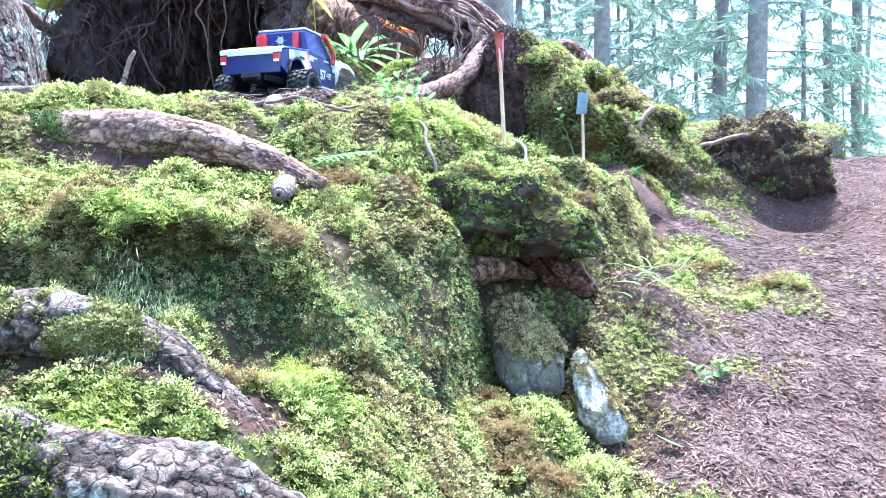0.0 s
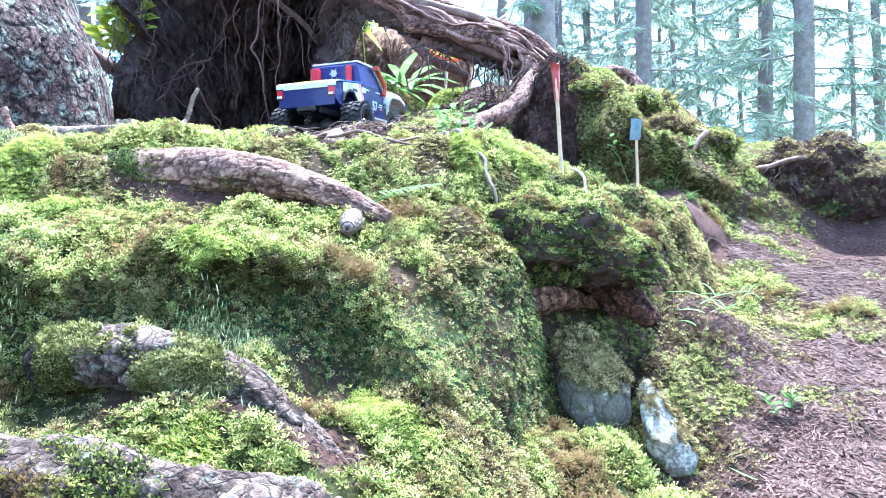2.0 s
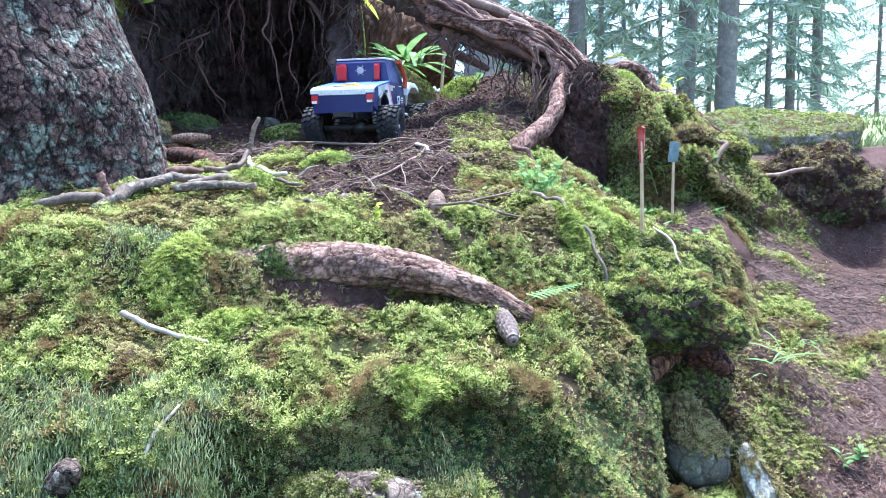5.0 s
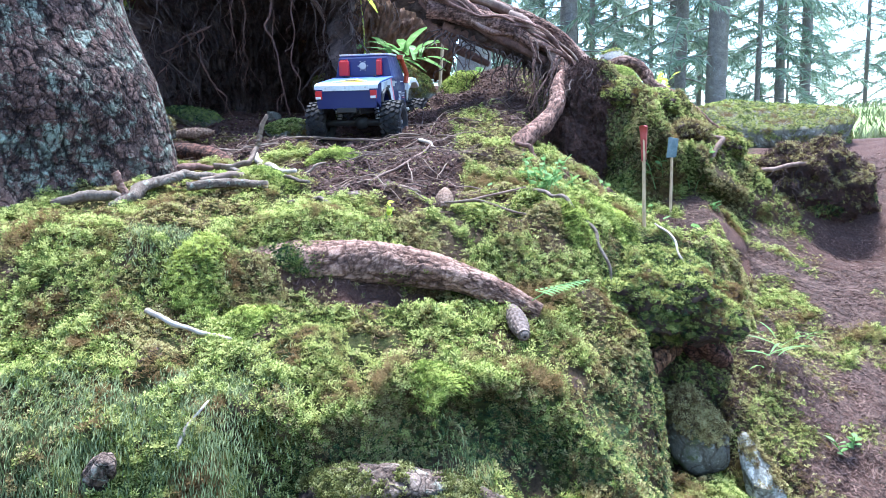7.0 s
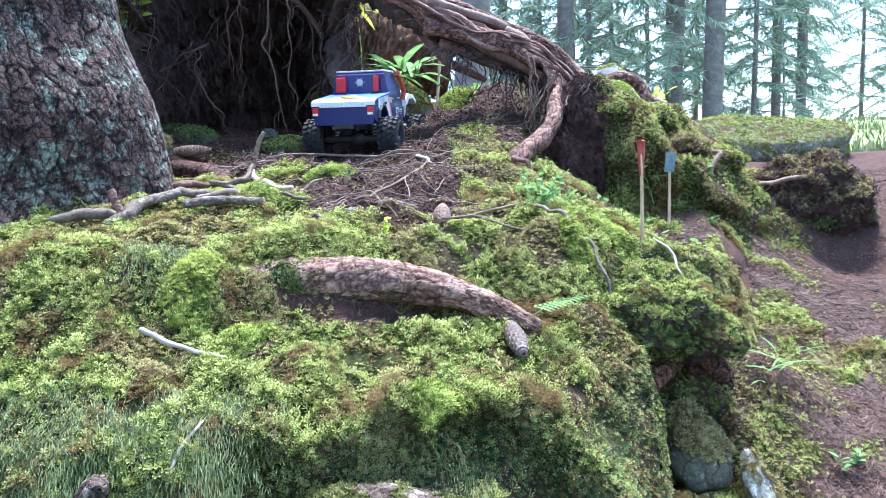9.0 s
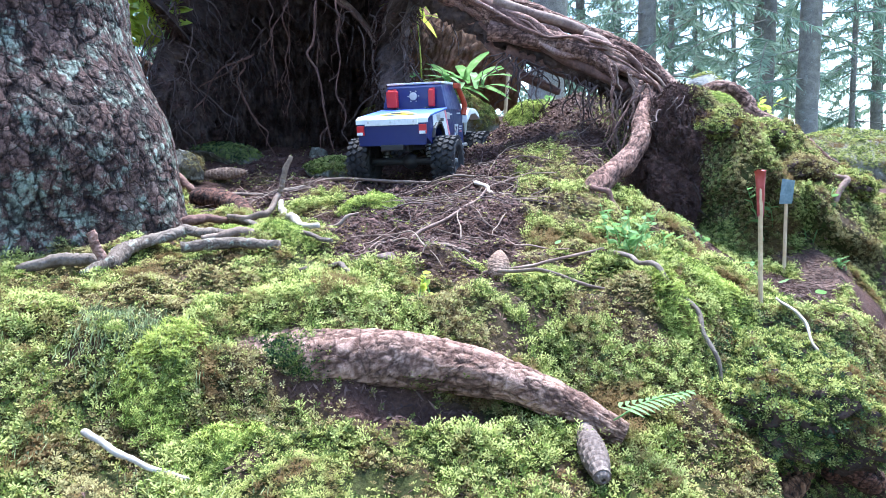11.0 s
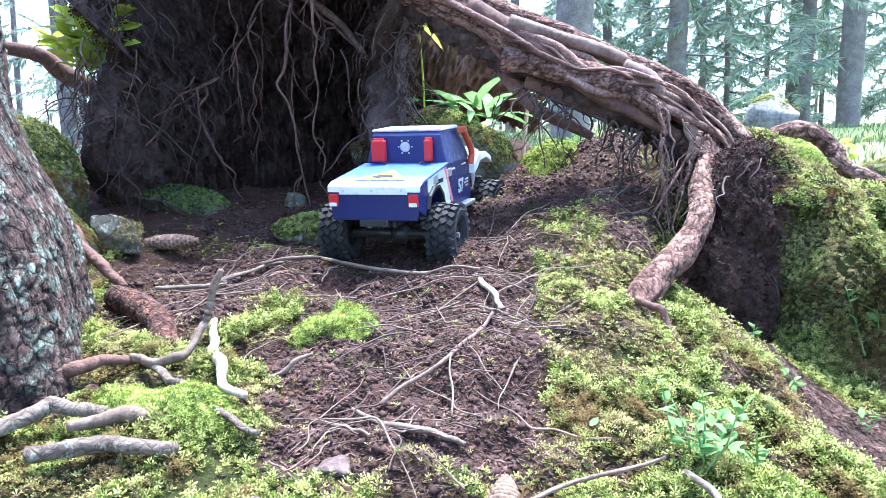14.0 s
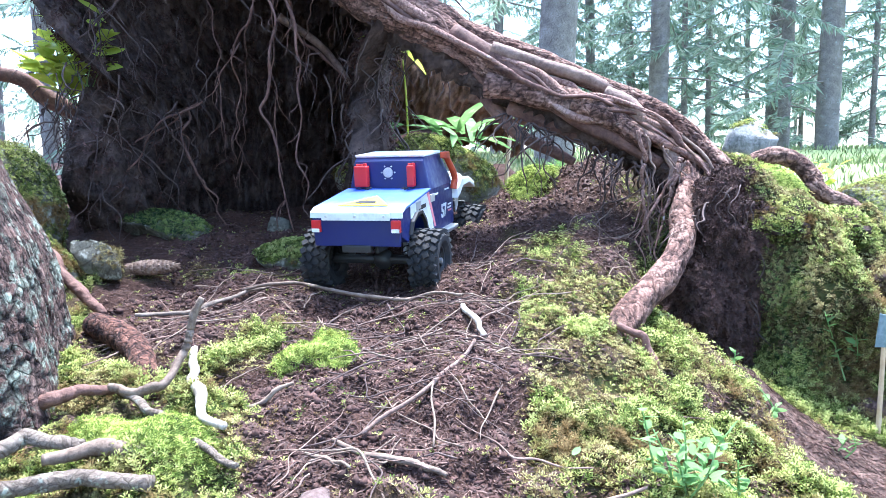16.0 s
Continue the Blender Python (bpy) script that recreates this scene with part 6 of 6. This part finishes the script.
barky_root("spruce_root", [(-0.83, 1.62, 0.665), (-0.77, 1.57, 0.660), (-0.72, 1.52, 0.650), (-0.685, 1.46, 0.63), (-0.66, 1.42, 0.61)], [0.016, 0.018, 0.018, 0.016, 0.010], ROOT_RED, "red-brown spruce root by the hollow", 23, 0.012, 0.0009)
stick("spruce_root", [(-0.98, 1.77, 0.76), (-0.92, 1.72, 0.72), (-0.88, 1.70, 0.69), (-0.85, 1.69, 0.665)], [0.013, 0.012, 0.012, 0.010], ROOT_DARK, "dark root between grey slabs", 24, 0, False)
stick("spruce_root", [(-0.075, 1.545, 0.675), (-0.045, 1.52, 0.665), (-0.03, 1.50, 0.62), (-0.028, 1.49, 0.585)], [0.005, 0.006, 0.006, 0.004], ROOT_DARK, "thin bent root hanging from the mossy edge", 25, 0, False)
for k, pts in enumerate(([(0.33, 1.80, 0.66), (0.36, 1.74, 0.665), (0.42, 1.71, 0.66), (0.45, 1.70, 0.60)], [(0.40, 1.82, 0.67), (0.47, 1.76, 0.69), (0.49, 1.73, 0.68), (0.44, 1.70, 0.62), (0.43, 1.69, 0.56)],
                         [(0.36, 1.80, 0.63), (0.43, 1.75, 0.63), (0.48, 1.71, 0.60), (0.52, 1.69, 0.55)], [(0.62, 1.78, 0.60), (0.70, 1.73, 0.615), (0.78, 1.72, 0.612), (0.83, 1.74, 0.58)])):
    stick("bank_root", pts, [0.006, 0.007, 0.006, 0.004], ROOT_PALE, "bare looping root on the ridge side", 30 + k, 0, False)


def loose_twigs():
    rg = np.random.RandomState(77)
    made = 0
    while made < 150:
        x, y = -0.75 + 0.75 * rg.rand(), 1.18 + 0.75 * rg.rand()
        if moss_cover(x, y) > 0.45 * rg.rand() + 0.15 or (abs(x + 0.42) < 0.15 and 1.72 < y < 2.2):
            continue
        ln, an = 0.02 + 0.08 * rg.rand() ** 1.7, rg.rand() * 6.283
        d = np.array([math.cos(an), math.sin(an)])
        s = np.array([-d[1], d[0]]) * ln * 0.25 * rg.randn()
        stick("twig", [(x - d[0] * ln, y - d[1] * ln, 0), (x + s[0], y + s[1], 0), (x + d[0] * ln, y + d[1] * ln, 0)], [0.0007 + 0.0009 * rg.rand(), 0.0009 + 0.0009 * rg.rand(), 0.0005],
              (STICK, ROOT_PALE, ROOTLET)[made % 3], "thin dry twig on bare soil", 200 + made, 0.004 + 0.006 * rg.rand(), True, "fallen twigs")
        made += 1


loose_twigs()


# ---- rootlets: on the plate, the knee and the ridge ----
def rootlet_beard(name, count, source, fall, seed, label, thick=0.0012):
    """Fine curling roots that hang down."""
    rg = np.random.RandomState(seed)
    parts = []
    for k in range(count):
        p, ln = source(rg), fall * (0.3 + rg.rand())
        pts, d = [p], np.array([0.5 * rg.randn(), -0.3 + 0.4 * rg.randn(), -0.4])
        for q in range(6):
            d = 0.55 * d + np.array([0.45 * rg.randn(), 0.35 * rg.randn(), -0.45 + 0.3 * rg.randn()])
            pts.append(pts[-1] + d * ln / 6)
        r = thick * (0.5 + rg.rand())
        parts.append(tube_mesh(pts, [r * 1.3, r, r * 0.8, r * 0.3], 4, 3, 0.2, k))
    v, f = merged(parts)
    return tagged(raw(name, v, f, ROOTLET, None, "", True), label, "rootlets", kind="stuff")


rootlet_beard("rootlets", 40, lambda g: np.array([-0.66 + 0.36 * math.cos(u := g.rand() * 3.14), 2.16 + 0.30 * math.sin(u) * g.rand(), 1.02 + 0.32 * g.rand()]), 0.13, 51, "fine dry rootlets hanging in the dark hollow")
rootlet_beard("rootlets", 210, lambda g: np.array([0.085 + 0.10 * g.rand(), 1.735 + 0.08 * g.rand(), 0.60 + 0.26 * g.rand()]), 0.075, 52, "tangle of fine brown rootlets beside the bent root")
rootlet_beard("rootlets", 70, lambda g: np.array([-0.22 + 0.34 * (u := g.rand()), 1.99 - 0.10 * u, 1.0 - 0.14 * u]), 0.13, 53, "fine rootlets under the bare roots", 0.0016)
rootlet_beard("rootlets", 120, lambda g: np.array([0.64 + 0.20 * g.rand(), 1.72 + 0.05 * g.rand(), 0.55 + 0.06 * g.rand()]), 0.05, 54, "short root fibres on the peat clod")
rootlet_beard("rootlets", 70, lambda g: np.array([-0.46 + 0.05 * g.randn(), 2.08 + 0.12 * g.rand(), 0.86 + 0.42 * g.rand()]), 0.14, 56, "torn fine roots along the edge of the plate")
rootlet_beard("rootlets", 80, lambda g: np.array([-1.07 + 0.05 * g.randn(), 2.06 + 0.14 * g.rand(), 0.84 + 0.45 * g.rand()]), 0.14, 57, "torn fine roots along the edge of the plate")
rootlet_beard("rootlets", 90, lambda g: np.array([-1.25 + 0.35 * g.rand(), 2.15 + 0.25 * g.rand(), 0.98 + 0.12 * g.rand()]), 0.16, 55, "matted dead rootlets by the dead limb")
fallen_log = tagged(tube("fallen_log", [(-1.0, 2.98, 1.22), (-0.6, 2.92, 1.17), (-0.35, 2.90, 1.13), (-0.08, 2.90, 1.08)], [0.15, 0.15, 0.14, 0.12], WOOD_ROT, seg=60, steps=40, lumps=0.14, seed=6),
       "rotten orange-brown log behind the root plate, mossy on top", "log")


moss_on(fallen_log, 3500, MOSS_DARK, 58, 1.6, -0.5, where=lambda p: smooth(-0.42, -0.56, p[:, 0] + 0.06 * rough(p[:, 1], p[:, 2], 0.06, 59)))

# ---- cones ----
def spruce_cone(m, length, thick, mat, label):
    top = empty("spruce_cone", m)
    bm = bmesh.new()
    rows = 13
    for q in range(rows):
        u = (q + 0.5) / rows
        r = thick * math.sin(math.pi * (0.12 + 0.86 * u)) ** 0.7
        for e in range(8):
            an = (e + 0.5 * (q % 2)) * math.pi / 4
            mm = Matrix.Translation((0, 0, u * length)) @ Matrix.Rotation(an, 4, "Z") @ Matrix.Translation((r * 0.62, 0, 0)) @ Matrix.Rotation(radians(24), 4, "Y") @ Matrix.Diagonal((r * 0.35, r * 0.85, length / rows * 1.7, 1))
            bmesh.ops.create_icosphere(bm, subdivisions=1, radius=0.75, matrix=mm)
    part("scale", bm, mat, top, "", True)
    part("core", rod((0, 0, 0.002), (0, 0, length * 0.96), thick * 0.6, 10, thick * 0.35), mat, top)
    return tagged(top, label, "cone")


CONE = grained("cone_brown", (0.10, 0.055, 0.035), (0.24, 0.14, 0.09), (0.42, 0.29, 0.20), 60, 0.7, 0.001, 250, island=0.4)
CONE_GREY = grained("cone_grey", (0.04, 0.022, 0.016), (0.12, 0.08, 0.06), (0.30, 0.24, 0.195), 30, 0.75, 0.001, 250, island=0.35)
spruce_cone(look((-0.187, 0.842, 0.412), (-0.193, 0.935, 0.440)) @ pose(0, 0, 0, 180, 0, 0), 0.082, 0.015, CONE_GREY, "weathered grey spruce cone stuck in the moss")
spruce_cone(pose(-0.905, 1.895, float(land(-0.86, 1.895)) + 0.024, 0, 88, 4), 0.095, 0.016, CONE, "brown spruce cone lying on the soil")
spruce_cone(pose(-0.267, 1.140, 0.562, -50, 10, 0), 0.045, 0.017, CONE, "short dark spruce cone on the moss edge")


# ---- gate stakes ----
def stake(foot, head, cloth, label, flag):
    top = empty("gate_stake", pose(0, 0, 0))
    foot, head = Vector(foot), Vector(head)
    part("stick", rod(foot - (head - foot) * 0.15, head, 0.0035, 8, 0.003), PINE, top, "pale split pine stick")
    d = (head - foot).normalized()
    if flag:
        bm = bmesh.new()
        a, b = head + d * 0.006, head - d * 0.055
        rows = []
        for k in range(6):
            u = k / 5
            c = a.lerp(b, u)
            w = 0.008 - 0.004 * u
            rows.append([bm.verts.new(c + Vector((w * math.cos(q * 1.0472), 0.5 * w * math.sin(q * 1.0472) + 0.001 * math.sin(3 * q + k), 0.002 * math.sin(q * 2 + k)))) for q in range(6)])
        for r1, r2 in zip(rows, rows[1:]):
            for q in range(6):
                bm.faces.new((r1[q], r1[(q + 1) % 6], r2[(q + 1) % 6], r2[q]))
        bm.faces.new(rows[0])
        bm.faces.new(rows[-1][::-1])
        part("marker", bm, cloth, top, "", True)
    else:
        part("marker", solid([(-0.011, -0.045), (0.011, -0.043), (0.012, 0.0), (-0.010, 0.002)], (-0.002, 0.002), "y", 0.0006), cloth, top).matrix_local = Matrix.Translation(head + Vector((0, -0.005, 0.006))) @ pose(0, 0, 0, 0, 4, -12)
    return tagged(top, label, "stake", "gate stakes")


PINE = grained("pine_stick", (0.38, 0.25, 0.13), (0.55, 0.39, 0.22), (0.68, 0.52, 0.33), 30, 0.6, 0.001, 200)
RED_TAPE = grained("red_marker", (0.20, 0.028, 0.022), (0.34, 0.05, 0.038), (0.46, 0.10, 0.08), 60, 0.5, 0.001, 200)
BLUE_TAPE = grained("grey_blue_marker", (0.08, 0.12, 0.12), (0.14, 0.19, 0.19), (0.24, 0.30, 0.30), 60, 0.5, 0.001, 200)
stake((0.099, 1.197, 0.520), (0.090, 1.185, 0.690), RED_TAPE, "thin pine stake with a red plastic marker", True)
stake((0.303, 1.59, 0.505), (0.297, 1.575, 0.675), BLUE_TAPE, "thin pine stake with a grey-blue marker", False)

# ---- the sign behind the roots ----
SIGN_RED, SIGN_YELLOW = painted("sign_red", (0.75, 0.10, 0.01), 0.5), painted("sign_yellow", (0.90, 0.55, 0.02), 0.5)
sign = empty("banner_sign", pose(-0.146, 2.53, 1.125, 0, 8, 12))
part("board", solid([(0.075 * math.cos(k * 0.2618), 0.030 * math.sin(k * 0.2618)) for k in range(24)], (-0.003, 0.003), "y"), SIGN_RED, sign, "red oval board")
part("panel", solid([(0.062 * math.cos(k * 0.2618), 0.021 * math.sin(k * 0.2618)) for k in range(24)], (-0.005, -0.0032), "y"), SIGN_YELLOW, sign, "yellow oval panel")
for k in range(4):
    part("logo_bar", solid([(-0.045 + 0.024 * k, -0.010), (-0.029 + 0.024 * k, -0.010), (-0.027 + 0.024 * k, 0.010), (-0.043 + 0.024 * k, 0.010)], (-0.0065, -0.0052), "y"), SIGN_RED, sign)
part("post", rod((0, 0.006, 0.03), (0.02, 0.006, -0.34), 0.006, 8), PINE, sign)
tagged(sign, "small red and yellow oval sign on a stick", "sign")


# ---- plants ----
def blade(length, width, bend=0.3, fold=0.15, n=4):
    """A leaf along +y: vertices and triangles."""
    v, f = [], []
    for k in range(n + 1):
        u = k / n
        w = width * math.sin(math.pi * min(1, 0.08 + 0.92 * u)) ** 0.8 * 0.5
        z = -bend * length * u * u
        v += [(-w, u * length, z + fold * w), (0, u * length, z), (w, u * length, z + fold * w)]
    for k in range(n):
        a = 3 * k
        f += [(a, a + 1, a + 4), (a, a + 4, a + 3), (a + 1, a + 2, a + 5), (a + 1, a + 5, a + 4)]
    return np.array(v), np.array(f)


def leaf_object(length, width, mat, parent, m, bend=0.3, name="leaf"):
    v, f = blade(length, width, bend)
    ob = raw(name, v, f, mat, parent, "", True)
    ob.matrix_local = m
    return ob


def shrub(name, at, stems, height, leaf, mat, label, seed, spread=0.5, per=9, width=0.55, stem_mat=None):
    """Upright stems with alternate oval leaves."""
    rg = np.random.RandomState(seed)
    top = empty(name, pose(*at))
    for s in range(stems):
        an, ln = rg.rand() * 6.283, height * (0.6 + 0.5 * rg.rand())
        d = Vector((math.cos(an) * spread * rg.rand(), math.sin(an) * spread * rg.rand(), 1)).normalized()
        b = Vector((0.012 * rg.randn(), 0.012 * rg.randn(), -0.006))
        pts = [b, b + d * ln * 0.5 + Vector((0.004 * rg.randn(), 0.004 * rg.randn(), 0)), b + d * ln]
        tube("stem", [tuple(p) for p in pts], [0.0013, 0.001, 0.0006], stem_mat or LEAF, top, seg=5, steps=4, seed=s)
        for k in range(per):
            u = 0.25 + 0.75 * (k + rg.rand() * 0.5) / per
            p = pts[0].lerp(pts[2], u)
            ob = leaf_object(leaf * (0.6 + 0.6 * rg.rand()), leaf * width * (0.7 + 0.4 * rg.rand()), mat, top,
                             Matrix.Translation(p) @ pose(0, 0, 0, 10 + 35 * rg.rand(), 20 * rg.randn(), 360 * rg.rand()), 0.25 * rg.rand())
    return tagged(top, label, "plant")


def on(x, y, lift=0.0):
    return (x, y, float(relief(x, y)) + lift)


shrub("bilberry", on(-0.085, 1.235), 7, 0.085, 0.018, LEAF, "low bilberry shrub with pale green leaves", 101, 0.9, 9)
shrub("bilberry", on(-0.03, 1.25), 4, 0.06, 0.017, LEAF, "small bilberry shoot with pale green leaves", 102, 0.9, 7)
shrub("bilberry", on(0.12, 1.50), 3, 0.055, 0.018, LEAF, "small bilberry shoot in the litter", 103, 0.9, 5)
shrub("bilberry", on(0.20, 1.50), 2, 0.045, 0.018, LEAF, "small bilberry shoot in the litter", 104, 0.9, 4)
shrub("bilberry", on(0.31, 1.69), 5, 0.12, 0.021, LEAF, "fresh green bilberry shoots under the ridge", 105, 1.0, 9)
shrub("bilberry", on(0.40, 1.69), 4, 0.12, 0.021, LEAF, "fresh green bilberry shoots under the ridge", 106, 0.8, 9)
shrub("seedling", on(-0.354, 1.067), 3, 0.05, 0.014, LEAF_YELLOW, "small yellow-green seedling in the moss", 107, 0.5, 7)
shrub("seedling", on(0.355, 0.96), 3, 0.05, 0.018, LEAF, "small green seedling at the path edge", 108, 0.9, 6)
shrub("seedling", on(0.42, 1.62), 3, 0.03, 0.016, LEAF, "low green seedling under the ridge", 109, 1.0, 5)
shrub("seedling", on(0.10, 1.62), 3, 0.025, 0.016, LEAF, "low green seedling in the litter", 110, 1.0, 5)
shrub("seedling", (-0.10, 2.16, 0.86), 6, 0.05, 0.016, LEAF, "green seedlings on the soil under the roots", 111, 1.0, 8)
shrub("seedling", (-0.05, 2.20, 0.87), 5, 0.05, 0.016, LEAF, "green seedlings on the soil under the roots", 112, 1.0, 8)
shrub("sapling", (-1.17, 2.26, 1.05), 9, 0.20, 0.072, LEAF_YELLOW, "young broadleaf sapling with bright yellow-green leaves", 113, 1.3, 9, 0.55)
shrub("sapling", (-1.09, 2.16, 1.08), 7, 0.17, 0.055, LEAF_YELLOW, "young broadleaf sapling with bright yellow-green leaves", 116, 1.0, 8, 0.55)
shrub("seedling", (0.50, 2.25, 0.80), 8, 0.12, 0.028, LEAF_YELLOW, "light green seedlings behind the ridge", 114, 1.0, 8)
shrub("seedling", (0.30, 2.10, 0.84), 3, 0.09, 0.028, LEAF_YELLOW, "light green seedling behind the ridge", 115, 0.8, 6)


def tall_herb():
    rg = np.random.RandomState(120)
    top = empty("tall_herb", pose(-0.42, 2.46, 0.90))
    tube("stem", [(0, 0, 0), (-0.005, 0, 0.18), (-0.02, 0, 0.36), (-0.03, 0, 0.50)], [0.003, 0.0026, 0.002, 0.001], LEAF_YELLOW, top, seg=6, steps=6, seed=1)
    for k in range(16):
        z = 0.27 + 0.20 * rg.rand()
        leaf_object(0.07 + 0.05 * rg.rand(), 0.016, LEAF_YELLOW, top, Matrix.Translation((-0.005 - 0.05 * (z - 0.1), 0, z)) @ pose(0, 0, 0, 20 - 30 * rg.rand(), 10 * rg.randn(), 360 * rg.rand()), 0.45)
    return tagged(top, "tall thin herb with narrow yellow-green leaves", "plant")


def strap_plant(at, seed, leaves, length, width, label):
    rg = np.random.RandomState(seed)
    top = empty("broadleaf_herb", pose(*at))
    for k in range(leaves):
        leaf_object(length * (0.6 + 0.6 * rg.rand()), width * (0.7 + 0.6 * rg.rand()), LEAF, top, Matrix.Translation((0.02 * rg.randn(), 0.02 * rg.randn(), 0.04 * rg.rand())) @ pose(0, 0, 0, 15 + 45 * rg.rand(), 10 * rg.randn(), 360 * rg.rand()), 0.55)
    return tagged(top, label, "plant")


tall_herb()
strap_plant((-0.27, 2.37, 0.945), 121, 12, 0.14, 0.024, "herb with long pale green leaves on the boulder")
strap_plant((-0.33, 2.37, 0.955), 122, 8, 0.13, 0.018, "herb with long pale green leaves on the boulder")
strap_plant((-0.47, 2.36, 0.945), 123, 6, 0.07, 0.026, "herb with broad green leaves on the boulder")
strap_plant(on(0.28, 1.10), 124, 10, 0.085, 0.004, "tuft of thin grass beside the hollow")
strap_plant(on(0.34, 1.13), 125, 8, 0.075, 0.004, "tuft of thin grass at the path edge")
for k, (x, y, s, mat) in enumerate(((0.281, 0.863, 0.034, LEAF), (0.30, 1.43, 0.030, LEAF), (0.04, 1.39, 0.020, LEAF), (0.22, 1.42, 0.018, LEAF), (-0.17, 1.30, 0.014, LEAF), (0.36, 1.20, 0.016, LEAF))):
    leaf = raw("fallen_leaf", *blade(s, s * 0.6, -0.2), mat, None, "", True)
    leaf.matrix_world = Matrix.Translation(on(x, y, 0.010)) @ pose(0, 0, 0, 12, 8, 60 * k + 80)
    tagged(leaf, "pale green fallen leaf on the ground", "leaf")


def fern():
    top = empty("fern_frond", pose(-0.165, 0.90, 0.448, 8, 0, -78))
    LEAF_YELLOW = LEAF
    tube("stem", [(0, 0, 0), (0, 0.04, 0.012), (0, 0.09, 0.012)], [0.0012, 0.001, 0.0005], LEAF_YELLOW, top, seg=5, steps=5, seed=1)
    for k in range(11):
        y = 0.008 + 0.0075 * k
        for sg in (-1, 1):
            leaf_object(0.030 * (1 - 0.07 * k), 0.005, LEAF_YELLOW, top, Matrix.Translation((0, y, 0.012)) @ pose(0, 0, 0, 0, 0, -sg * 62), 0.2, "leaflet")
    return tagged(top, "small light green fern frond in the moss", "plant")


fern()


def moss_cushion(x, y, r, mat, seed, label):
    rg = np.random.RandomState(seed)
    n = int(1100 * (r / 0.04) ** 1.5)
    a, q = rg.rand(n) * 6.283, np.sqrt(rg.rand(n)) * (1 + 0.12 * rg.randn(n))
    e = 1 + 0.3 * np.sin(2 * a + seed) + 0.2 * np.sin(3 * a + 2 * seed)
    px, py = x + r * q * e * np.cos(a), y + r * q * e * np.sin(a)
    dome = 0.26 * r * np.sqrt(np.clip(1 - q * q, 0, 1))
    base = np.stack([px, py, relief(px, py) + dome - 0.004], -1)
    ax = np.stack([0.8 * q * np.cos(a), 0.8 * q * np.sin(a), np.ones(n)], -1) + 0.2 * rg.randn(n, 3)
    ax /= np.linalg.norm(ax, axis=1, keepdims=True)
    s = 0.8 + 0.5 * rg.rand(n)
    return tagged(mossy("moss_cushion", sprigs(base, ax, s * 0.014, s * 0.0055, rg, 3, 5, 0.18, False), mat), label, "moss")


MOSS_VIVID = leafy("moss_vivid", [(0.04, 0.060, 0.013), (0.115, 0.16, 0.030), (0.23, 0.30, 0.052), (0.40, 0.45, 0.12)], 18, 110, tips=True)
for k, (x, y, r) in enumerate(((-0.455, 1.505, 0.035), (-0.50, 1.49, 0.022), (-0.31, 0.735, 0.022), (-0.25, 0.77, 0.018), (0.03, 1.14, 0.035), (0.0, 1.17, 0.03), (-0.05, 1.09, 0.028), 
                              (-0.62, 0.90, 0.035), (-0.55, 0.86, 0.03), (-0.13, 0.70, 0.035), (-0.60, 1.29, 0.05), (-0.66, 1.31, 0.035), (-0.14, 2.13, 0.05), (0.28, 1.90, 0.05),
                              (-0.30, 0.56, 0.04))):
    moss_cushion(x, y, r, MOSS_VIVID, 300 + k, "vivid green moss cushion")


def trailing_moss():
    """Long pale moss that hangs down the steep bank."""
    rg = np.random.RandomState(66)
    n = 42000

    def where(x, y):
        return np.clip(smooth(-0.46, -0.60, x + 0.08 * rough(x, y, 0.06, 41)) * smooth(0.86, 0.72, y) + blob(x, y, -0.285, 0.665, 0.03, 0.025) + 0.8 * blob(x, y, -0.66, 0.93, 0.07, 0.035), 0, 1) * smooth(-0.5, 0.2, rough(x, y, 0.07, 42))

    x, y = scatter(n, (-1.1, -0.2, 0.42, 1.0), where, rg)
    nrm = up(x, y)
    down = np.stack([nrm[:, 0] * nrm[:, 2], nrm[:, 1] * nrm[:, 2], nrm[:, 2] ** 2 - 1], -1) + 0.25 * rg.randn(n, 3) - np.array([0, 0, 0.3])
    down /= np.linalg.norm(down, axis=1, keepdims=True)
    p = np.stack([x, y, relief(x, y)], -1) + nrm * (0.004 + 0.008 * rg.rand(n))[:, None]
    v, f = strewn(p, down, nrm, 0.011 * (0.4 + rg.rand(n)), 0.0009 * (0.7 + 0.6 * rg.rand(n)), rg, 0.1)
    return tagged(raw("trailing_moss", v, f, MOSS_TRAIL), "pale yellow-green moss trailing down the bank", "moss", kind="stuff")


trailing_moss()


def meadow():
    """Tall grass at the edge of the woods."""
    rg = np.random.RandomState(88)
    n = 16000
    x, y = -2.5 + 10 * rg.rand(n), 3.0 + 6.5 * rg.rand(n) ** 1.3
    z = relief(x, y)
    ax = np.stack([0.35 * rg.randn(n), 0.35 * rg.randn(n), np.ones(n)], -1)
    ax /= np.linalg.norm(ax, axis=1, keepdims=True)
    ln = 0.03 + 0.06 * rg.rand(n)
    side = basis(ax)[0]
    v, f = strewn(np.stack([x, y, z], -1) + ax * (ln * 0.45)[:, None], ax, side, ln, 0.004 + 0.006 * rg.rand(n), rg, 0.25)
    return tagged(raw("meadow_grass", v, f, GRASS), "light green grass at the edge of the woods", "grass", kind="stuff")


meadow()
